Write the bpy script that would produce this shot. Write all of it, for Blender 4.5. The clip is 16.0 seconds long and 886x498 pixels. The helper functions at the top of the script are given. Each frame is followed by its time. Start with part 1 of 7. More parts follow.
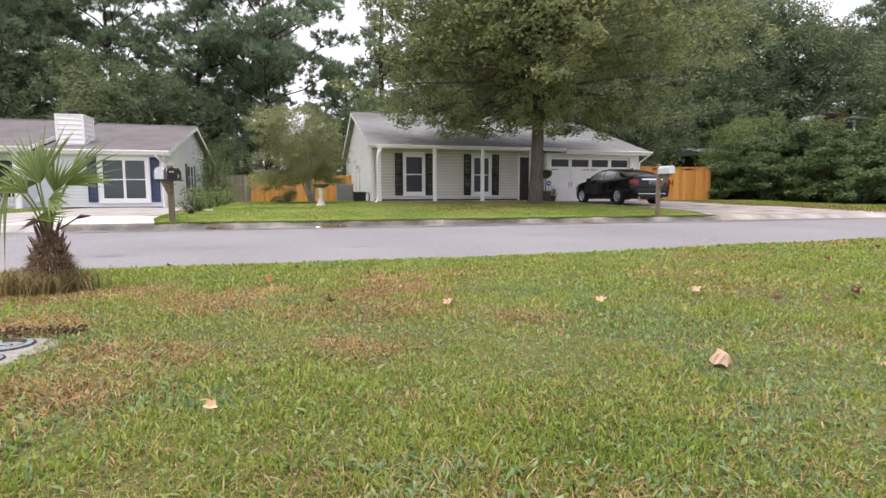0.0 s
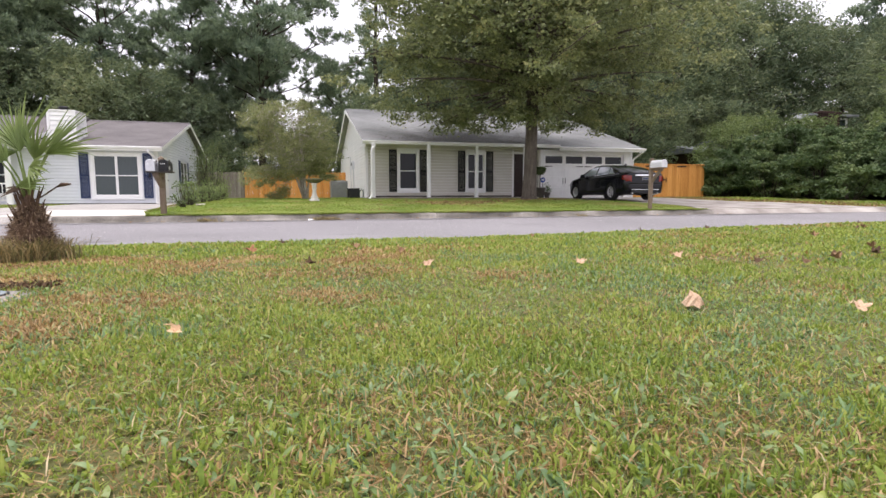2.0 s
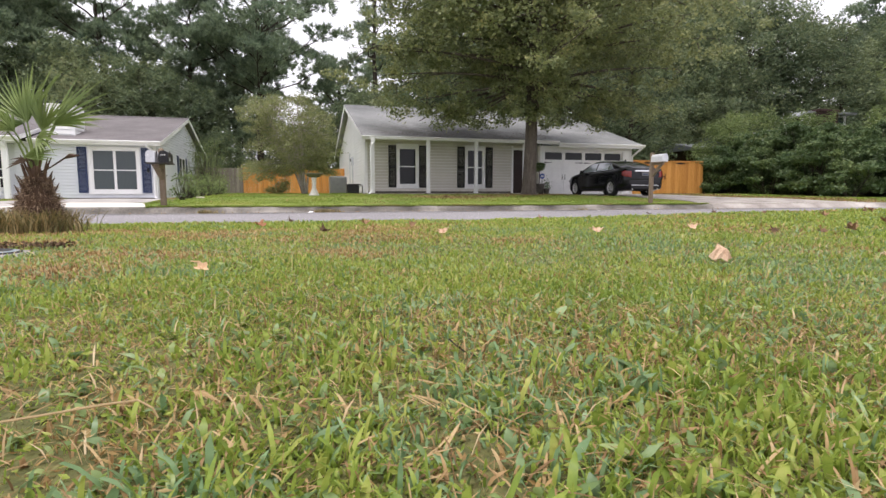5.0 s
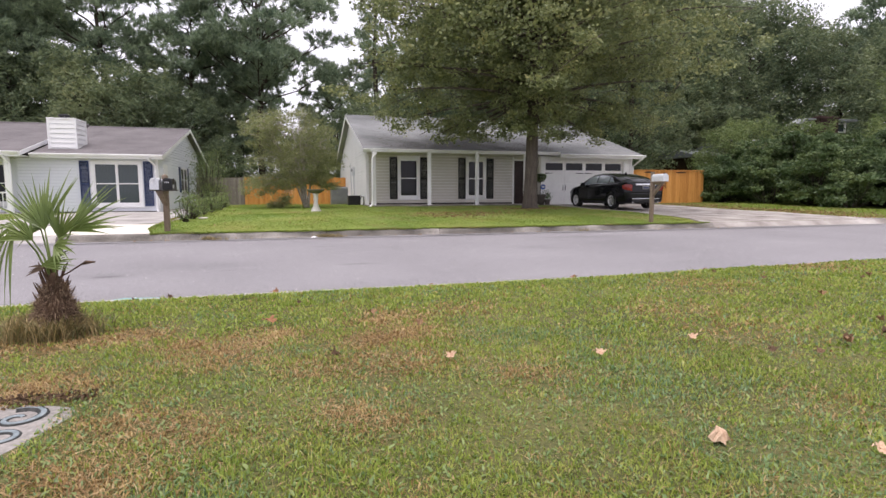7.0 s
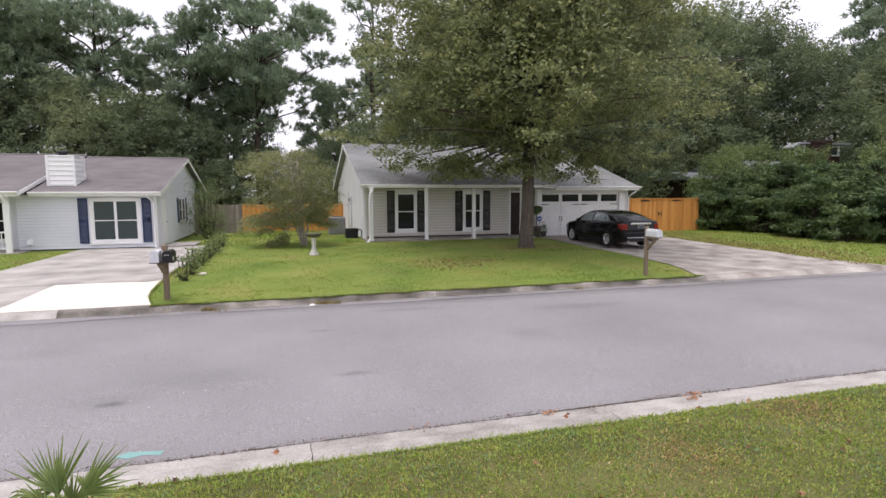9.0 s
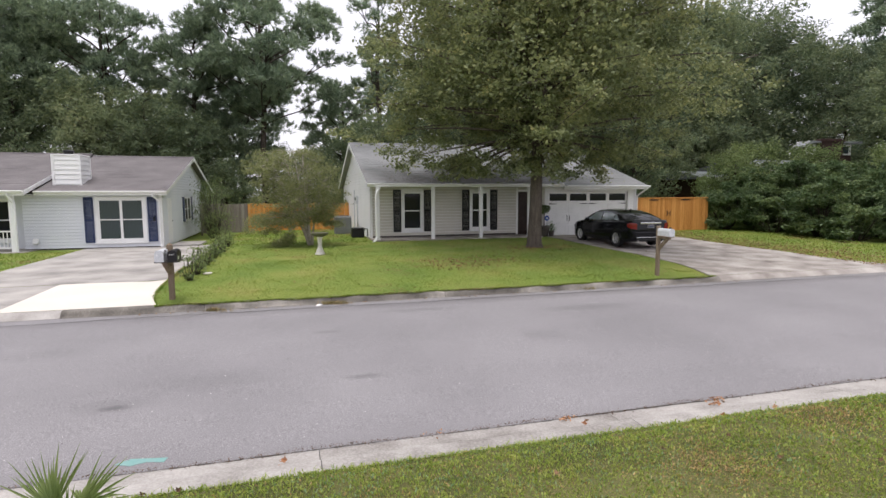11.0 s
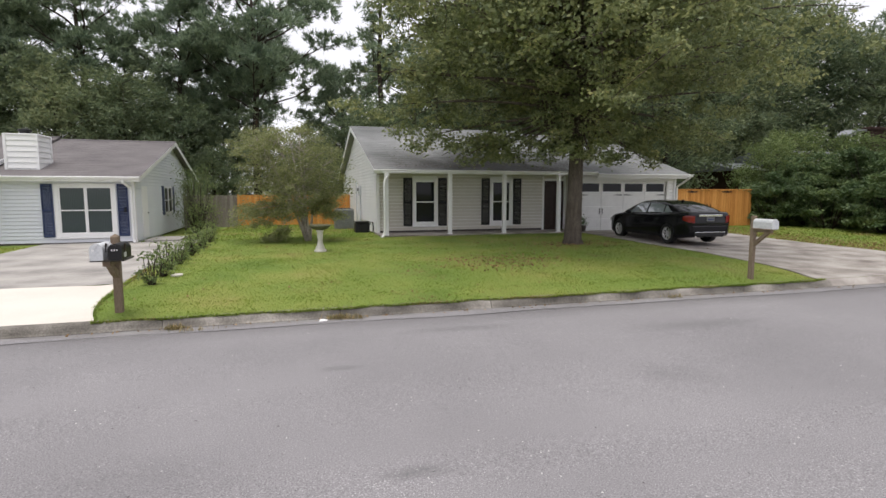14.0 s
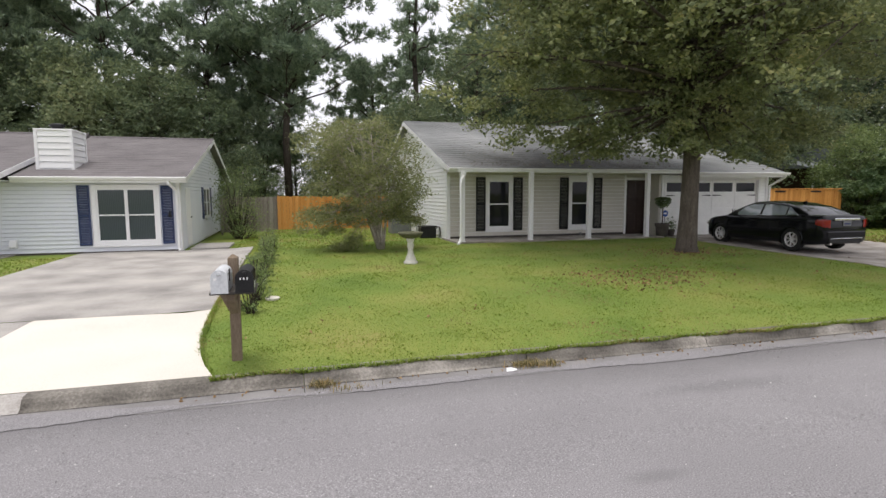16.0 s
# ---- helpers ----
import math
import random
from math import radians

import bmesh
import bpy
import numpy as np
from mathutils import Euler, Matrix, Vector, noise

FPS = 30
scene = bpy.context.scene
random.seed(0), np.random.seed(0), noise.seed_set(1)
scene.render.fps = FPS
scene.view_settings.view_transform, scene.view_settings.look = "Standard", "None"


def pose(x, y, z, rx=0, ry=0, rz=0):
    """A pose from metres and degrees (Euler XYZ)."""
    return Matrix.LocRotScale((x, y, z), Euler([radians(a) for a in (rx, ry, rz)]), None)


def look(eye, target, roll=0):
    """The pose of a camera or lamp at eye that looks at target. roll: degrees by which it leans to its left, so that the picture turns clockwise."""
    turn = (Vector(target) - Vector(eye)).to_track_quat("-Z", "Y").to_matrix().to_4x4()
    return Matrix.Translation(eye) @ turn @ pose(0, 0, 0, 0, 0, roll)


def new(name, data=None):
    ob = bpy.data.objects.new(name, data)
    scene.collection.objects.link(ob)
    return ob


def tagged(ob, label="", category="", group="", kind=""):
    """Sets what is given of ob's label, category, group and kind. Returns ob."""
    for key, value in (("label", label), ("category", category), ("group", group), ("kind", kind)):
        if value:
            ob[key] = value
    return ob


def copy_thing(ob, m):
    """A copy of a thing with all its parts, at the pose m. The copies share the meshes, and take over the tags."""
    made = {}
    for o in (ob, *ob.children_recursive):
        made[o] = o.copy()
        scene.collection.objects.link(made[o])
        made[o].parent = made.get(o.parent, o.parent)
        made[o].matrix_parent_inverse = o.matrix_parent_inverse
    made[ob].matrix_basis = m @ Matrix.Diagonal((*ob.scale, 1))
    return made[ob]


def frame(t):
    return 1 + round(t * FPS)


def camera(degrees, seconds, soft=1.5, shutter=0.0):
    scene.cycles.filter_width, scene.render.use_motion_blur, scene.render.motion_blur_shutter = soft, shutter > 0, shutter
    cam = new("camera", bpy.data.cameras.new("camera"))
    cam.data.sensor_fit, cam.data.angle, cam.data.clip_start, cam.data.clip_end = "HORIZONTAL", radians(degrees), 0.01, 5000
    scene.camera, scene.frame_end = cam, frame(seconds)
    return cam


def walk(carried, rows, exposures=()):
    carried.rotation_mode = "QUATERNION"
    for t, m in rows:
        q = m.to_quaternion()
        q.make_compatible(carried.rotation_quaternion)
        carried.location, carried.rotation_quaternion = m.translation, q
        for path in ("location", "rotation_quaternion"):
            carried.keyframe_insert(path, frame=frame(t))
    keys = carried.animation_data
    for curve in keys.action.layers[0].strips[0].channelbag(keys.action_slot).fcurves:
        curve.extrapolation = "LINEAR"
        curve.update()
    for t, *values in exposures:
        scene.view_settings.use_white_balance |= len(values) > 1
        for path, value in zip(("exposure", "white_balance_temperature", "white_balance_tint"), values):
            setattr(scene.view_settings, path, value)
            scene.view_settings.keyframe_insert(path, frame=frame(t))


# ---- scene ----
cam = camera(78.8, 16.0)
PATH = [
    (0, (0.283, 0.348, 0.491), (0.802, 2.268, 0.287), -0.1),
    (0.5, (0.257, 0.283, 0.33), (0.782, 2.202, 0.127), -0.0),
    (1, (0.291, 0.253, 0.086), (0.82, 2.171, -0.118), 0.0),
    (1.5, (0.36, 0.327, 0.406), (0.894, 2.244, 0.202), -0.0),
    (1.75, (0.351, 0.324, 0.405), (0.886, 2.241, 0.201), -0.05),
    (2, (0.341, 0.317, 0.328), (0.876, 2.234, 0.124), -0.1),
    (2.2, (0.349, 0.314, 0.205), (0.886, 2.23, 0.001), 0.0),
    (2.5, (0.358, 0.31, 0.112), (0.899, 2.225, -0.091), 0.1),
    (2.75, (0.345, 0.322, 0.262), (0.888, 2.237, 0.057), 0.0),
    (3, (0.33, 0.337, 0.381), (0.874, 2.251, 0.176), -0.0),
    (3.5, (0.307, 0.335, 0.257), (0.85, 2.248, 0.052), 0.0),
    (3.7, (0.286, 0.298, 0.116), (0.828, 2.211, -0.096), -0.4),
    (3.85, (0.284, 0.305, 0.095), (0.827, 2.218, -0.117), -0.2),
    (4.55, (0.277, 0.33, 0.37), (0.82, 2.243, 0.165), 0.0),
    (5.25, (0.268, 0.353, 0.12), (0.812, 2.266, -0.09), 0.1),
    (5.8, (0.259, 0.374, 0.337), (0.811, 2.285, 0.13), 0.2),
    (6, (0.262, 0.392, 0.678), (0.815, 2.303, 0.475), 0.2),
    (6.5, (0.238, 0.384, 1.1), (0.781, 2.297, 0.893), -0.2),
    (7, (0.238, 0.34, 0.739), (0.779, 2.254, 0.529), -0.1),
    (7.5, (0.241, 0.323, 0.314), (0.78, 2.237, 0.104), -0.1),
    (8, (0.214, 0.314, 0.126), (0.759, 2.226, -0.084), 0.2),
    (8.2, (0.219, 0.329, 0.42), (0.766, 2.241, 0.214), 0.1),
    (8.5, (0.228, 0.356, 1.153), (0.781, 2.268, 0.952), -0.0),
    (9, (0.257, 0.328, 2.182), (0.807, 2.24, 1.979), -0.2),
    (9.2, (0.257, 0.331, 2.245), (0.806, 2.243, 2.042), -0.2),
    (10.2, (0.248, 0.36, 2.2), (0.79, 2.274, 1.996), -0.2),
    (11.5, (0.225, 0.863, 2.141), (0.755, 2.78, 1.936), -0.2),
    (12, (0.244, 1.368, 2.132), (0.78, 3.283, 1.922), -0.1),
    (12.5, (0.275, 2.042, 2.117), (0.813, 3.957, 1.908), -0.1),
    (13, (0.354, 2.701, 2.035), (0.892, 4.616, 1.829), -0.2),
    (13.5, (0.344, 3.273, 1.882), (0.888, 5.186, 1.673), -0.1),
    (14, (0.23, 3.846, 1.771), (0.78, 5.757, 1.561), 0.0),
    (14.5, (-0.04, 4.517, 1.76), (0.507, 6.43, 1.552), -0.0),
    (15, (-0.457, 5.217, 1.766), (0.091, 7.129, 1.557), -0.1),
    (15.5, (-1.013, 5.927, 1.805), (-0.463, 7.838, 1.594), -0.1),
    (16, (-1.679, 6.71, 1.82), (-1.14, 8.625, 1.609), -0.2),
]
STOPS = [(0, 0.86, 6450, 16), (1, 0.9, 6500, 10), (2, 0.87, 6450, 16), (2.5, 0.88, 6500, 10), (3.7, 0.83, 6500, 12), (5.8, 0.79, 6450, 16), (6.5, 0.67, 6400, 18), (7, 0.69, 6400, 18), (8, 0.9, 6500, 12), (8.5, 0.76, 6400, 18), (9, 0.57, 6380, 16), (11.5, 0.46, 6450, 12), (12.5, 0.38, 6500, 10), (14, 0.4, 6500, 10), (16, 0.44, 6500, 10)]
walk(cam, [(t, look(eye, target, roll)) for t, eye, target, roll in PATH], STOPS)

# ---- sky, sun, exposure ----
world = bpy.data.worlds.new("overcast")
scene.world = world
world.use_nodes = True
wn, wl = world.node_tree.nodes, world.node_tree.links
wn.clear()
sky = wn.new("ShaderNodeTexSky")
sky.sky_type, sky.sun_disc = "NISHITA", False
SUN_UP, SUN_ROUND = radians(79), radians(222)
sky.sun_elevation, sky.sun_rotation = SUN_UP, SUN_ROUND
sky.air_density, sky.dust_density, sky.ozone_density = 1.0, 4.0, 1.0
veil = wn.new("ShaderNodeMixRGB")          # the cloud deck takes most of the blue away
veil.inputs[0].default_value = 0.8
veil.inputs[2].default_value = (9.2, 9.0, 9.6, 1)
back = wn.new("ShaderNodeBackground")
back.inputs["Strength"].default_value = 0.1
wout = wn.new("ShaderNodeOutputWorld")
wl.new(sky.outputs[0], veil.inputs[1])
wl.new(veil.outputs[0], back.inputs["Color"])
wl.new(back.outputs[0], wout.inputs["Surface"])
sun_data = bpy.data.lights.new("sun", "SUN")
sun_data.energy, sun_data.angle, sun_data.color = 1.5, radians(25), (1.0, 0.96, 0.9)
sun = new("sun", sun_data)
sun.matrix_world = look((0, 0, 30), (-30 * math.cos(SUN_UP) * math.sin(SUN_ROUND), -30 * math.cos(SUN_UP) * math.cos(SUN_ROUND), 30 - 30 * math.sin(SUN_UP)))

# ---- materials ----


def ramp_mat(name, stops, scale=3.0, fine=40.0, rough=0.8, bump=0.2, spread=0.0, metal=0.0, spec=0.3, stretch=(1, 1, 1), island=False, dist=0.01, broad=0.45):
    """Colour from two scales of noise over world position; spread: change from piece to piece."""
    m = bpy.data.materials.new(name)
    m.use_nodes = True
    n, l = m.node_tree.nodes, m.node_tree.links
    b = n["Principled BSDF"]
    geo = n.new("ShaderNodeNewGeometry")
    mp = n.new("ShaderNodeMapping")
    mp.inputs["Scale"].default_value = stretch
    l.new(geo.outputs["Position"], mp.inputs["Vector"])
    big, small = n.new("ShaderNodeTexNoise"), n.new("ShaderNodeTexNoise")
    big.inputs["Scale"].default_value, small.inputs["Scale"].default_value = scale, fine
    big.inputs["Detail"].default_value, small.inputs["Detail"].default_value = 5, 4
    l.new(mp.outputs[0], big.inputs["Vector"])
    l.new(mp.outputs[0], small.inputs["Vector"])
    mix = n.new("ShaderNodeMath")
    mix.operation = "MULTIPLY_ADD"
    mix.inputs[1].default_value = 1 - broad
    l.new(small.outputs[0], mix.inputs[0])
    half = n.new("ShaderNodeMath")
    half.operation = "MULTIPLY"
    half.inputs[1].default_value = broad
    l.new(big.outputs[0], half.inputs[0])
    l.new(half.outputs[0], mix.inputs[2])
    value = mix.outputs[0]
    if spread:
        rnd = n.new("ShaderNodeObjectInfo").outputs["Random"] if not island else geo.outputs["Random Per Island"]
        add = n.new("ShaderNodeMath")
        add.operation = "MULTIPLY_ADD"
        add.inputs[1].default_value = spread
        sub = n.new("ShaderNodeMath")
        sub.operation = "SUBTRACT"
        sub.inputs[1].default_value = spread / 2
        l.new(rnd, add.inputs[0])
        l.new(value, add.inputs[2])
        l.new(add.outputs[0], sub.inputs[0])
        value = sub.outputs[0]
    ramp = n.new("ShaderNodeValToRGB")
    while len(ramp.color_ramp.elements) < len(stops):
        ramp.color_ramp.elements.new(0.5)
    for e, (p, c) in zip(ramp.color_ramp.elements, stops):
        e.position, e.color = p, (*c, 1)
    l.new(value, ramp.inputs[0])
    l.new(ramp.outputs[0], b.inputs["Base Color"])
    b.inputs["Roughness"].default_value, b.inputs["Metallic"].default_value = rough, metal
    b.inputs["Specular IOR Level"].default_value = spec
    if bump:
        bp = n.new("ShaderNodeBump")
        bp.inputs["Strength"].default_value, bp.inputs["Distance"].default_value = bump, dist
        l.new(small.outputs[0], bp.inputs["Height"])
        l.new(bp.outputs[0], b.inputs["Normal"])
    return m


def shades(*cols):
    """Even stops between 0.3 and 0.7, where the noise lies."""
    k = len(cols) - 1
    return [(0.3 + 0.4 * i / k, c) for i, c in enumerate(cols)]


def leaf_mat(name, cols, rough=0.55, through_light=0.35, lean=0.5, patch=0.5, grain=0.0):
    """Leaves: colour from leaf to leaf and over patches, with light coming through."""
    m = bpy.data.materials.new(name)
    m.use_nodes = True
    n, l = m.node_tree.nodes, m.node_tree.links
    b = n["Principled BSDF"]
    geo = n.new("ShaderNodeNewGeometry")
    big = n.new("ShaderNodeTexNoise")
    big.inputs["Scale"].default_value, big.inputs["Detail"].default_value = patch, 4
    l.new(geo.outputs["Position"], big.inputs["Vector"])
    mix = n.new("ShaderNodeMath")
    mix.operation = "MULTIPLY_ADD"
    mix.inputs[1].default_value = lean
    l.new(geo.outputs["Random Per Island"], mix.inputs[0])
    half = n.new("ShaderNodeMath")
    half.operation = "MULTIPLY_ADD"
    half.inputs[1].default_value, half.inputs[2].default_value = (1 - lean) * 1.8, -(1 - lean) * 0.4
    l.new(big.outputs[0], half.inputs[0])
    l.new(half.outputs[0], mix.inputs[2])
    ramp = n.new("ShaderNodeValToRGB")
    while len(ramp.color_ramp.elements) < len(cols):
        ramp.color_ramp.elements.new(0.5)
    for e, (p, c) in zip(ramp.color_ramp.elements, cols):
        e.position, e.color = p, (*c, 1)
    l.new(mix.outputs[0], ramp.inputs[0])
    if grain:                            # streaks and spots along each blade
        spots = n.new("ShaderNodeTexNoise")
        spots.inputs["Scale"].default_value, spots.inputs["Detail"].default_value = grain, 3
        l.new(geo.outputs["Position"], spots.inputs["Vector"])
        shift = n.new("ShaderNodeMath")
        shift.operation = "MULTIPLY_ADD"
        shift.inputs[1].default_value = 0.7
        l.new(spots.outputs[0], shift.inputs[0])
        less = n.new("ShaderNodeMath")
        less.operation = "SUBTRACT"
        less.inputs[1].default_value = 0.35
        l.new(mix.outputs[0], less.inputs[0])
        l.new(less.outputs[0], shift.inputs[2])
        l.new(shift.outputs[0], ramp.inputs[0])
    l.new(ramp.outputs[0], b.inputs["Base Color"])
    b.inputs["Roughness"].default_value, b.inputs["Specular IOR Level"].default_value = rough, 0.3
    thin = n.new("ShaderNodeBsdfTranslucent")
    l.new(ramp.outputs[0], thin.inputs["Color"])
    mx = n.new("ShaderNodeMixShader")
    mx.inputs[0].default_value = through_light
    l.new(b.outputs[0], mx.inputs[1])
    l.new(thin.outputs[0], mx.inputs[2])
    l.new(mx.outputs[0], n["Material Output"].inputs["Surface"])
    return m


def grass_mat(name, green, dead, share, size, offset, lean=0.75, patch_size=1.3):
    """Grass blades: green ones, with dead ones gathered in ragged patches."""
    m = leaf_mat(name, green, 0.36, 0.38, lean, patch_size)
    n, l = m.node_tree.nodes, m.node_tree.links
    ramp = next(q for q in n if q.type == "VALTORGB")
    geo = next(q for q in n if q.type == "NEW_GEOMETRY")
    dry = n.new("ShaderNodeValToRGB")
    while len(dry.color_ramp.elements) < len(dead):
        dry.color_ramp.elements.new(0.5)
    for e, (p, c) in zip(dry.color_ramp.elements, dead):
        e.position, e.color = p, (*c, 1)
    l.new(geo.outputs["Random Per Island"], dry.inputs[0])
    shift = n.new("ShaderNodeVectorMath")
    shift.inputs[1].default_value = offset
    l.new(geo.outputs["Position"], shift.inputs[0])
    patch = n.new("ShaderNodeTexNoise")
    patch.inputs["Scale"].default_value, patch.inputs["Detail"].default_value, patch.inputs["Roughness"].default_value = size, 5, 0.65
    l.new(shift.outputs[0], patch.inputs["Vector"])
    jig = n.new("ShaderNodeMath")        # each blade decides for itself near a patch's rim
    jig.operation = "MULTIPLY_ADD"
    l.new(geo.outputs["Random Per Island"], jig.inputs[0])
    far = n.new("ShaderNodeMath")
    far.operation = "FRACT"
    big = n.new("ShaderNodeMath")
    big.operation = "MULTIPLY"
    big.inputs[1].default_value = 37.7
    l.new(geo.outputs["Random Per Island"], big.inputs[0])
    l.new(big.outputs[0], far.inputs[0])
    l.new(far.outputs[0], jig.inputs[0])
    jig.inputs[1].default_value = 0.14
    l.new(patch.outputs[0], jig.inputs[2])
    cutoff = n.new("ShaderNodeMapRange")
    cutoff.inputs["From Min"].default_value, cutoff.inputs["From Max"].default_value = share, share + 0.05
    l.new(jig.outputs[0], cutoff.inputs["Value"])
    mx = n.new("ShaderNodeMixRGB")
    l.new(cutoff.outputs[0], mx.inputs[0])
    l.new(ramp.outputs[0], mx.inputs[1])
    l.new(dry.outputs[0], mx.inputs[2])
    for q in n:
        if q.type == "BSDF_PRINCIPLED":
            l.new(mx.outputs[0], q.inputs["Base Color"])
        elif q.type == "BSDF_TRANSLUCENT":
            l.new(mx.outputs[0], q.inputs["Color"])
    return m


def glass_mat(name, tint=(0.02, 0.025, 0.03), rough=0.04, shine=0.5):
    """Window glass with a dark room behind it."""
    m = bpy.data.materials.new(name)
    m.use_nodes = True
    b = m.node_tree.nodes["Principled BSDF"]
    b.inputs["Base Color"].default_value = (*tint, 1)
    b.inputs["Roughness"].default_value, b.inputs["IOR"].default_value = rough, 1.5
    b.inputs["Specular IOR Level"].default_value = shine
    return m


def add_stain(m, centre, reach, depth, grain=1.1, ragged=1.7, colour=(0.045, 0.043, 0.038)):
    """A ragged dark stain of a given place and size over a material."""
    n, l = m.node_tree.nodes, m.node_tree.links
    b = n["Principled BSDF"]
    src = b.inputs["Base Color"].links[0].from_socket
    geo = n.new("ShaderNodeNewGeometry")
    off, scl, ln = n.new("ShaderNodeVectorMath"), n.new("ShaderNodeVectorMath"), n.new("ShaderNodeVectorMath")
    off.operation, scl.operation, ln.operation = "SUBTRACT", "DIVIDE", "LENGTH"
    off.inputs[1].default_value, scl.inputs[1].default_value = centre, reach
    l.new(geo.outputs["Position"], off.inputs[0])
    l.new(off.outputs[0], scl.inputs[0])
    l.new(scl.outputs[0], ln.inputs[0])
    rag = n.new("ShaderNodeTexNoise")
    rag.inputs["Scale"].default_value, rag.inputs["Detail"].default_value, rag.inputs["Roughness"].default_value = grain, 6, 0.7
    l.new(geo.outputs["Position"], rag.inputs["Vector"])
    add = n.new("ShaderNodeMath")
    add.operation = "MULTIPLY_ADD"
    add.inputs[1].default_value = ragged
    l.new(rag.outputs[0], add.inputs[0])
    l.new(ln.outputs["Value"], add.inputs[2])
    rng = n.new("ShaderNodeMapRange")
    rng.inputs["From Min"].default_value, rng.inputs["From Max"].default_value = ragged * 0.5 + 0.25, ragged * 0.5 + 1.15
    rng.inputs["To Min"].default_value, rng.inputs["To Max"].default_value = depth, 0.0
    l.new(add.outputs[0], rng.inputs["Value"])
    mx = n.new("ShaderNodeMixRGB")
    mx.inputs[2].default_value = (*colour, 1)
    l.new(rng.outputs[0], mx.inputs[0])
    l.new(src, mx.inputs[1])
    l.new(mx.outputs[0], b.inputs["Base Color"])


M = {}
STAINS = [(-1.75, 7.1, 0.17, 0.1, 0.75), (-1.78, 7.2, 0.5, 0.25, 0.25), (-0.9, 7.75, 0.9, 0.45, 0.2), (1.05, 7.38, 0.3, 0.1, 0.45), (0.75, 9.8, 0.3, 0.1, 0.35), (2.6, 11.2, 0.9, 0.18, 0.3), (4.2, 8.6, 0.5, 0.3, 0.18), (-3.4, 9.6, 0.8, 0.4, 0.18), (6.2, 10.4, 1.2, 0.3, 0.3)]
M["asphalt"] = ramp_mat("asphalt", [(0.3, (0.094, 0.0902, 0.0931)), (0.4, (0.188, 0.181, 0.185)), (0.5, (0.237, 0.227, 0.232)), (0.6, (0.287, 0.275, 0.28)), (0.7, (0.526, 0.508, 0.508))], 0.4, 95, 0.9, 0.7, dist=0.006, broad=0.2)
for sx, sy, lx, ly, dk in STAINS:
    add_stain(M["asphalt"], (sx, sy, -0.2), (lx, ly, 1.0), dk, 7.0, 1.4, (0.115, 0.111, 0.114))
M["kerb"] = ramp_mat("kerb_concrete", shades((0.2, 0.183, 0.165), (0.35, 0.33, 0.305), (0.49, 0.465, 0.435)), 2.2, 45, 0.9, 0.5, spread=0.12, broad=0.6)
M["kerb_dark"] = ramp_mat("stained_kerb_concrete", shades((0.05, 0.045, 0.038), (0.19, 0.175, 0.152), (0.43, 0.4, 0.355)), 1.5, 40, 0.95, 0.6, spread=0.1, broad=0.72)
M["kerb_pan"] = ramp_mat("gutter_concrete", shades((0.17, 0.162, 0.158), (0.225, 0.216, 0.212), (0.29, 0.28, 0.272)), 1.6, 55, 0.92, 0.4, spread=0.04, broad=0.65)
M["new_concrete"] = ramp_mat("new_concrete", shades((0.6, 0.55, 0.48), (0.68, 0.63, 0.56), (0.74, 0.69, 0.62)), 0.8, 60, 0.9, 0.2)
M["old_concrete"] = ramp_mat("old_concrete", shades((0.17, 0.16, 0.15), (0.36, 0.34, 0.315), (0.52, 0.49, 0.45)), 0.9, 60, 0.9, 0.35, broad=0.62)
M["brown_concrete"] = ramp_mat("leaf_stained_concrete", shades((0.14, 0.12, 0.105), (0.33, 0.3, 0.27), (0.5, 0.47, 0.43)), 1.3, 50, 0.9, 0.4, broad=0.75)
M["turf"] = ramp_mat("turf", [(0.3, (0.095, 0.155, 0.027)), (0.45, (0.155, 0.22, 0.042)), (0.58, (0.22, 0.25, 0.058)), (0.7, (0.29, 0.24, 0.095))], 0.5, 35, 1.0, 0.8, dist=0.03, broad=0.6)
M["near_soil"] = ramp_mat("thatchy_soil", [(0.3, (0.045, 0.048, 0.016)), (0.45, (0.09, 0.095, 0.032)), (0.58, (0.145, 0.14, 0.05)), (0.7, (0.24, 0.185, 0.085))], 1.2, 60, 1.0, 0.9, dist=0.02)
M["rough_turf"] = ramp_mat("rough_turf", [(0.3, (0.075, 0.105, 0.024)), (0.45, (0.13, 0.155, 0.036)), (0.58, (0.175, 0.18, 0.048)), (0.7, (0.23, 0.185, 0.08))], 0.7, 35, 1.0, 0.8, dist=0.03, broad=0.5)
M["siding"] = ramp_mat("white_vinyl_siding", shades((0.75, 0.75, 0.74), (0.81, 0.81, 0.8), (0.85, 0.85, 0.845)), 0.7, 12, 0.55, 0.03, spread=0.05, broad=0.7)
# warmer and darker than the white siding; used only round the porch
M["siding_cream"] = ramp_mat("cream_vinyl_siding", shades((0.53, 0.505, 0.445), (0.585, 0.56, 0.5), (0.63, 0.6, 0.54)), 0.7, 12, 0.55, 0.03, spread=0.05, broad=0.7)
M["siding_blue"] = ramp_mat("pale_blue_siding", shades((0.64, 0.66, 0.705), (0.69, 0.71, 0.75), (0.73, 0.745, 0.775)), 0.7, 12, 0.55, 0.03, spread=0.04, broad=0.7)
M["trim"] = ramp_mat("white_trim_paint", shades((0.72, 0.72, 0.71), (0.8, 0.8, 0.8), (0.84, 0.84, 0.84)), 1.2, 30, 0.45, 0.03)
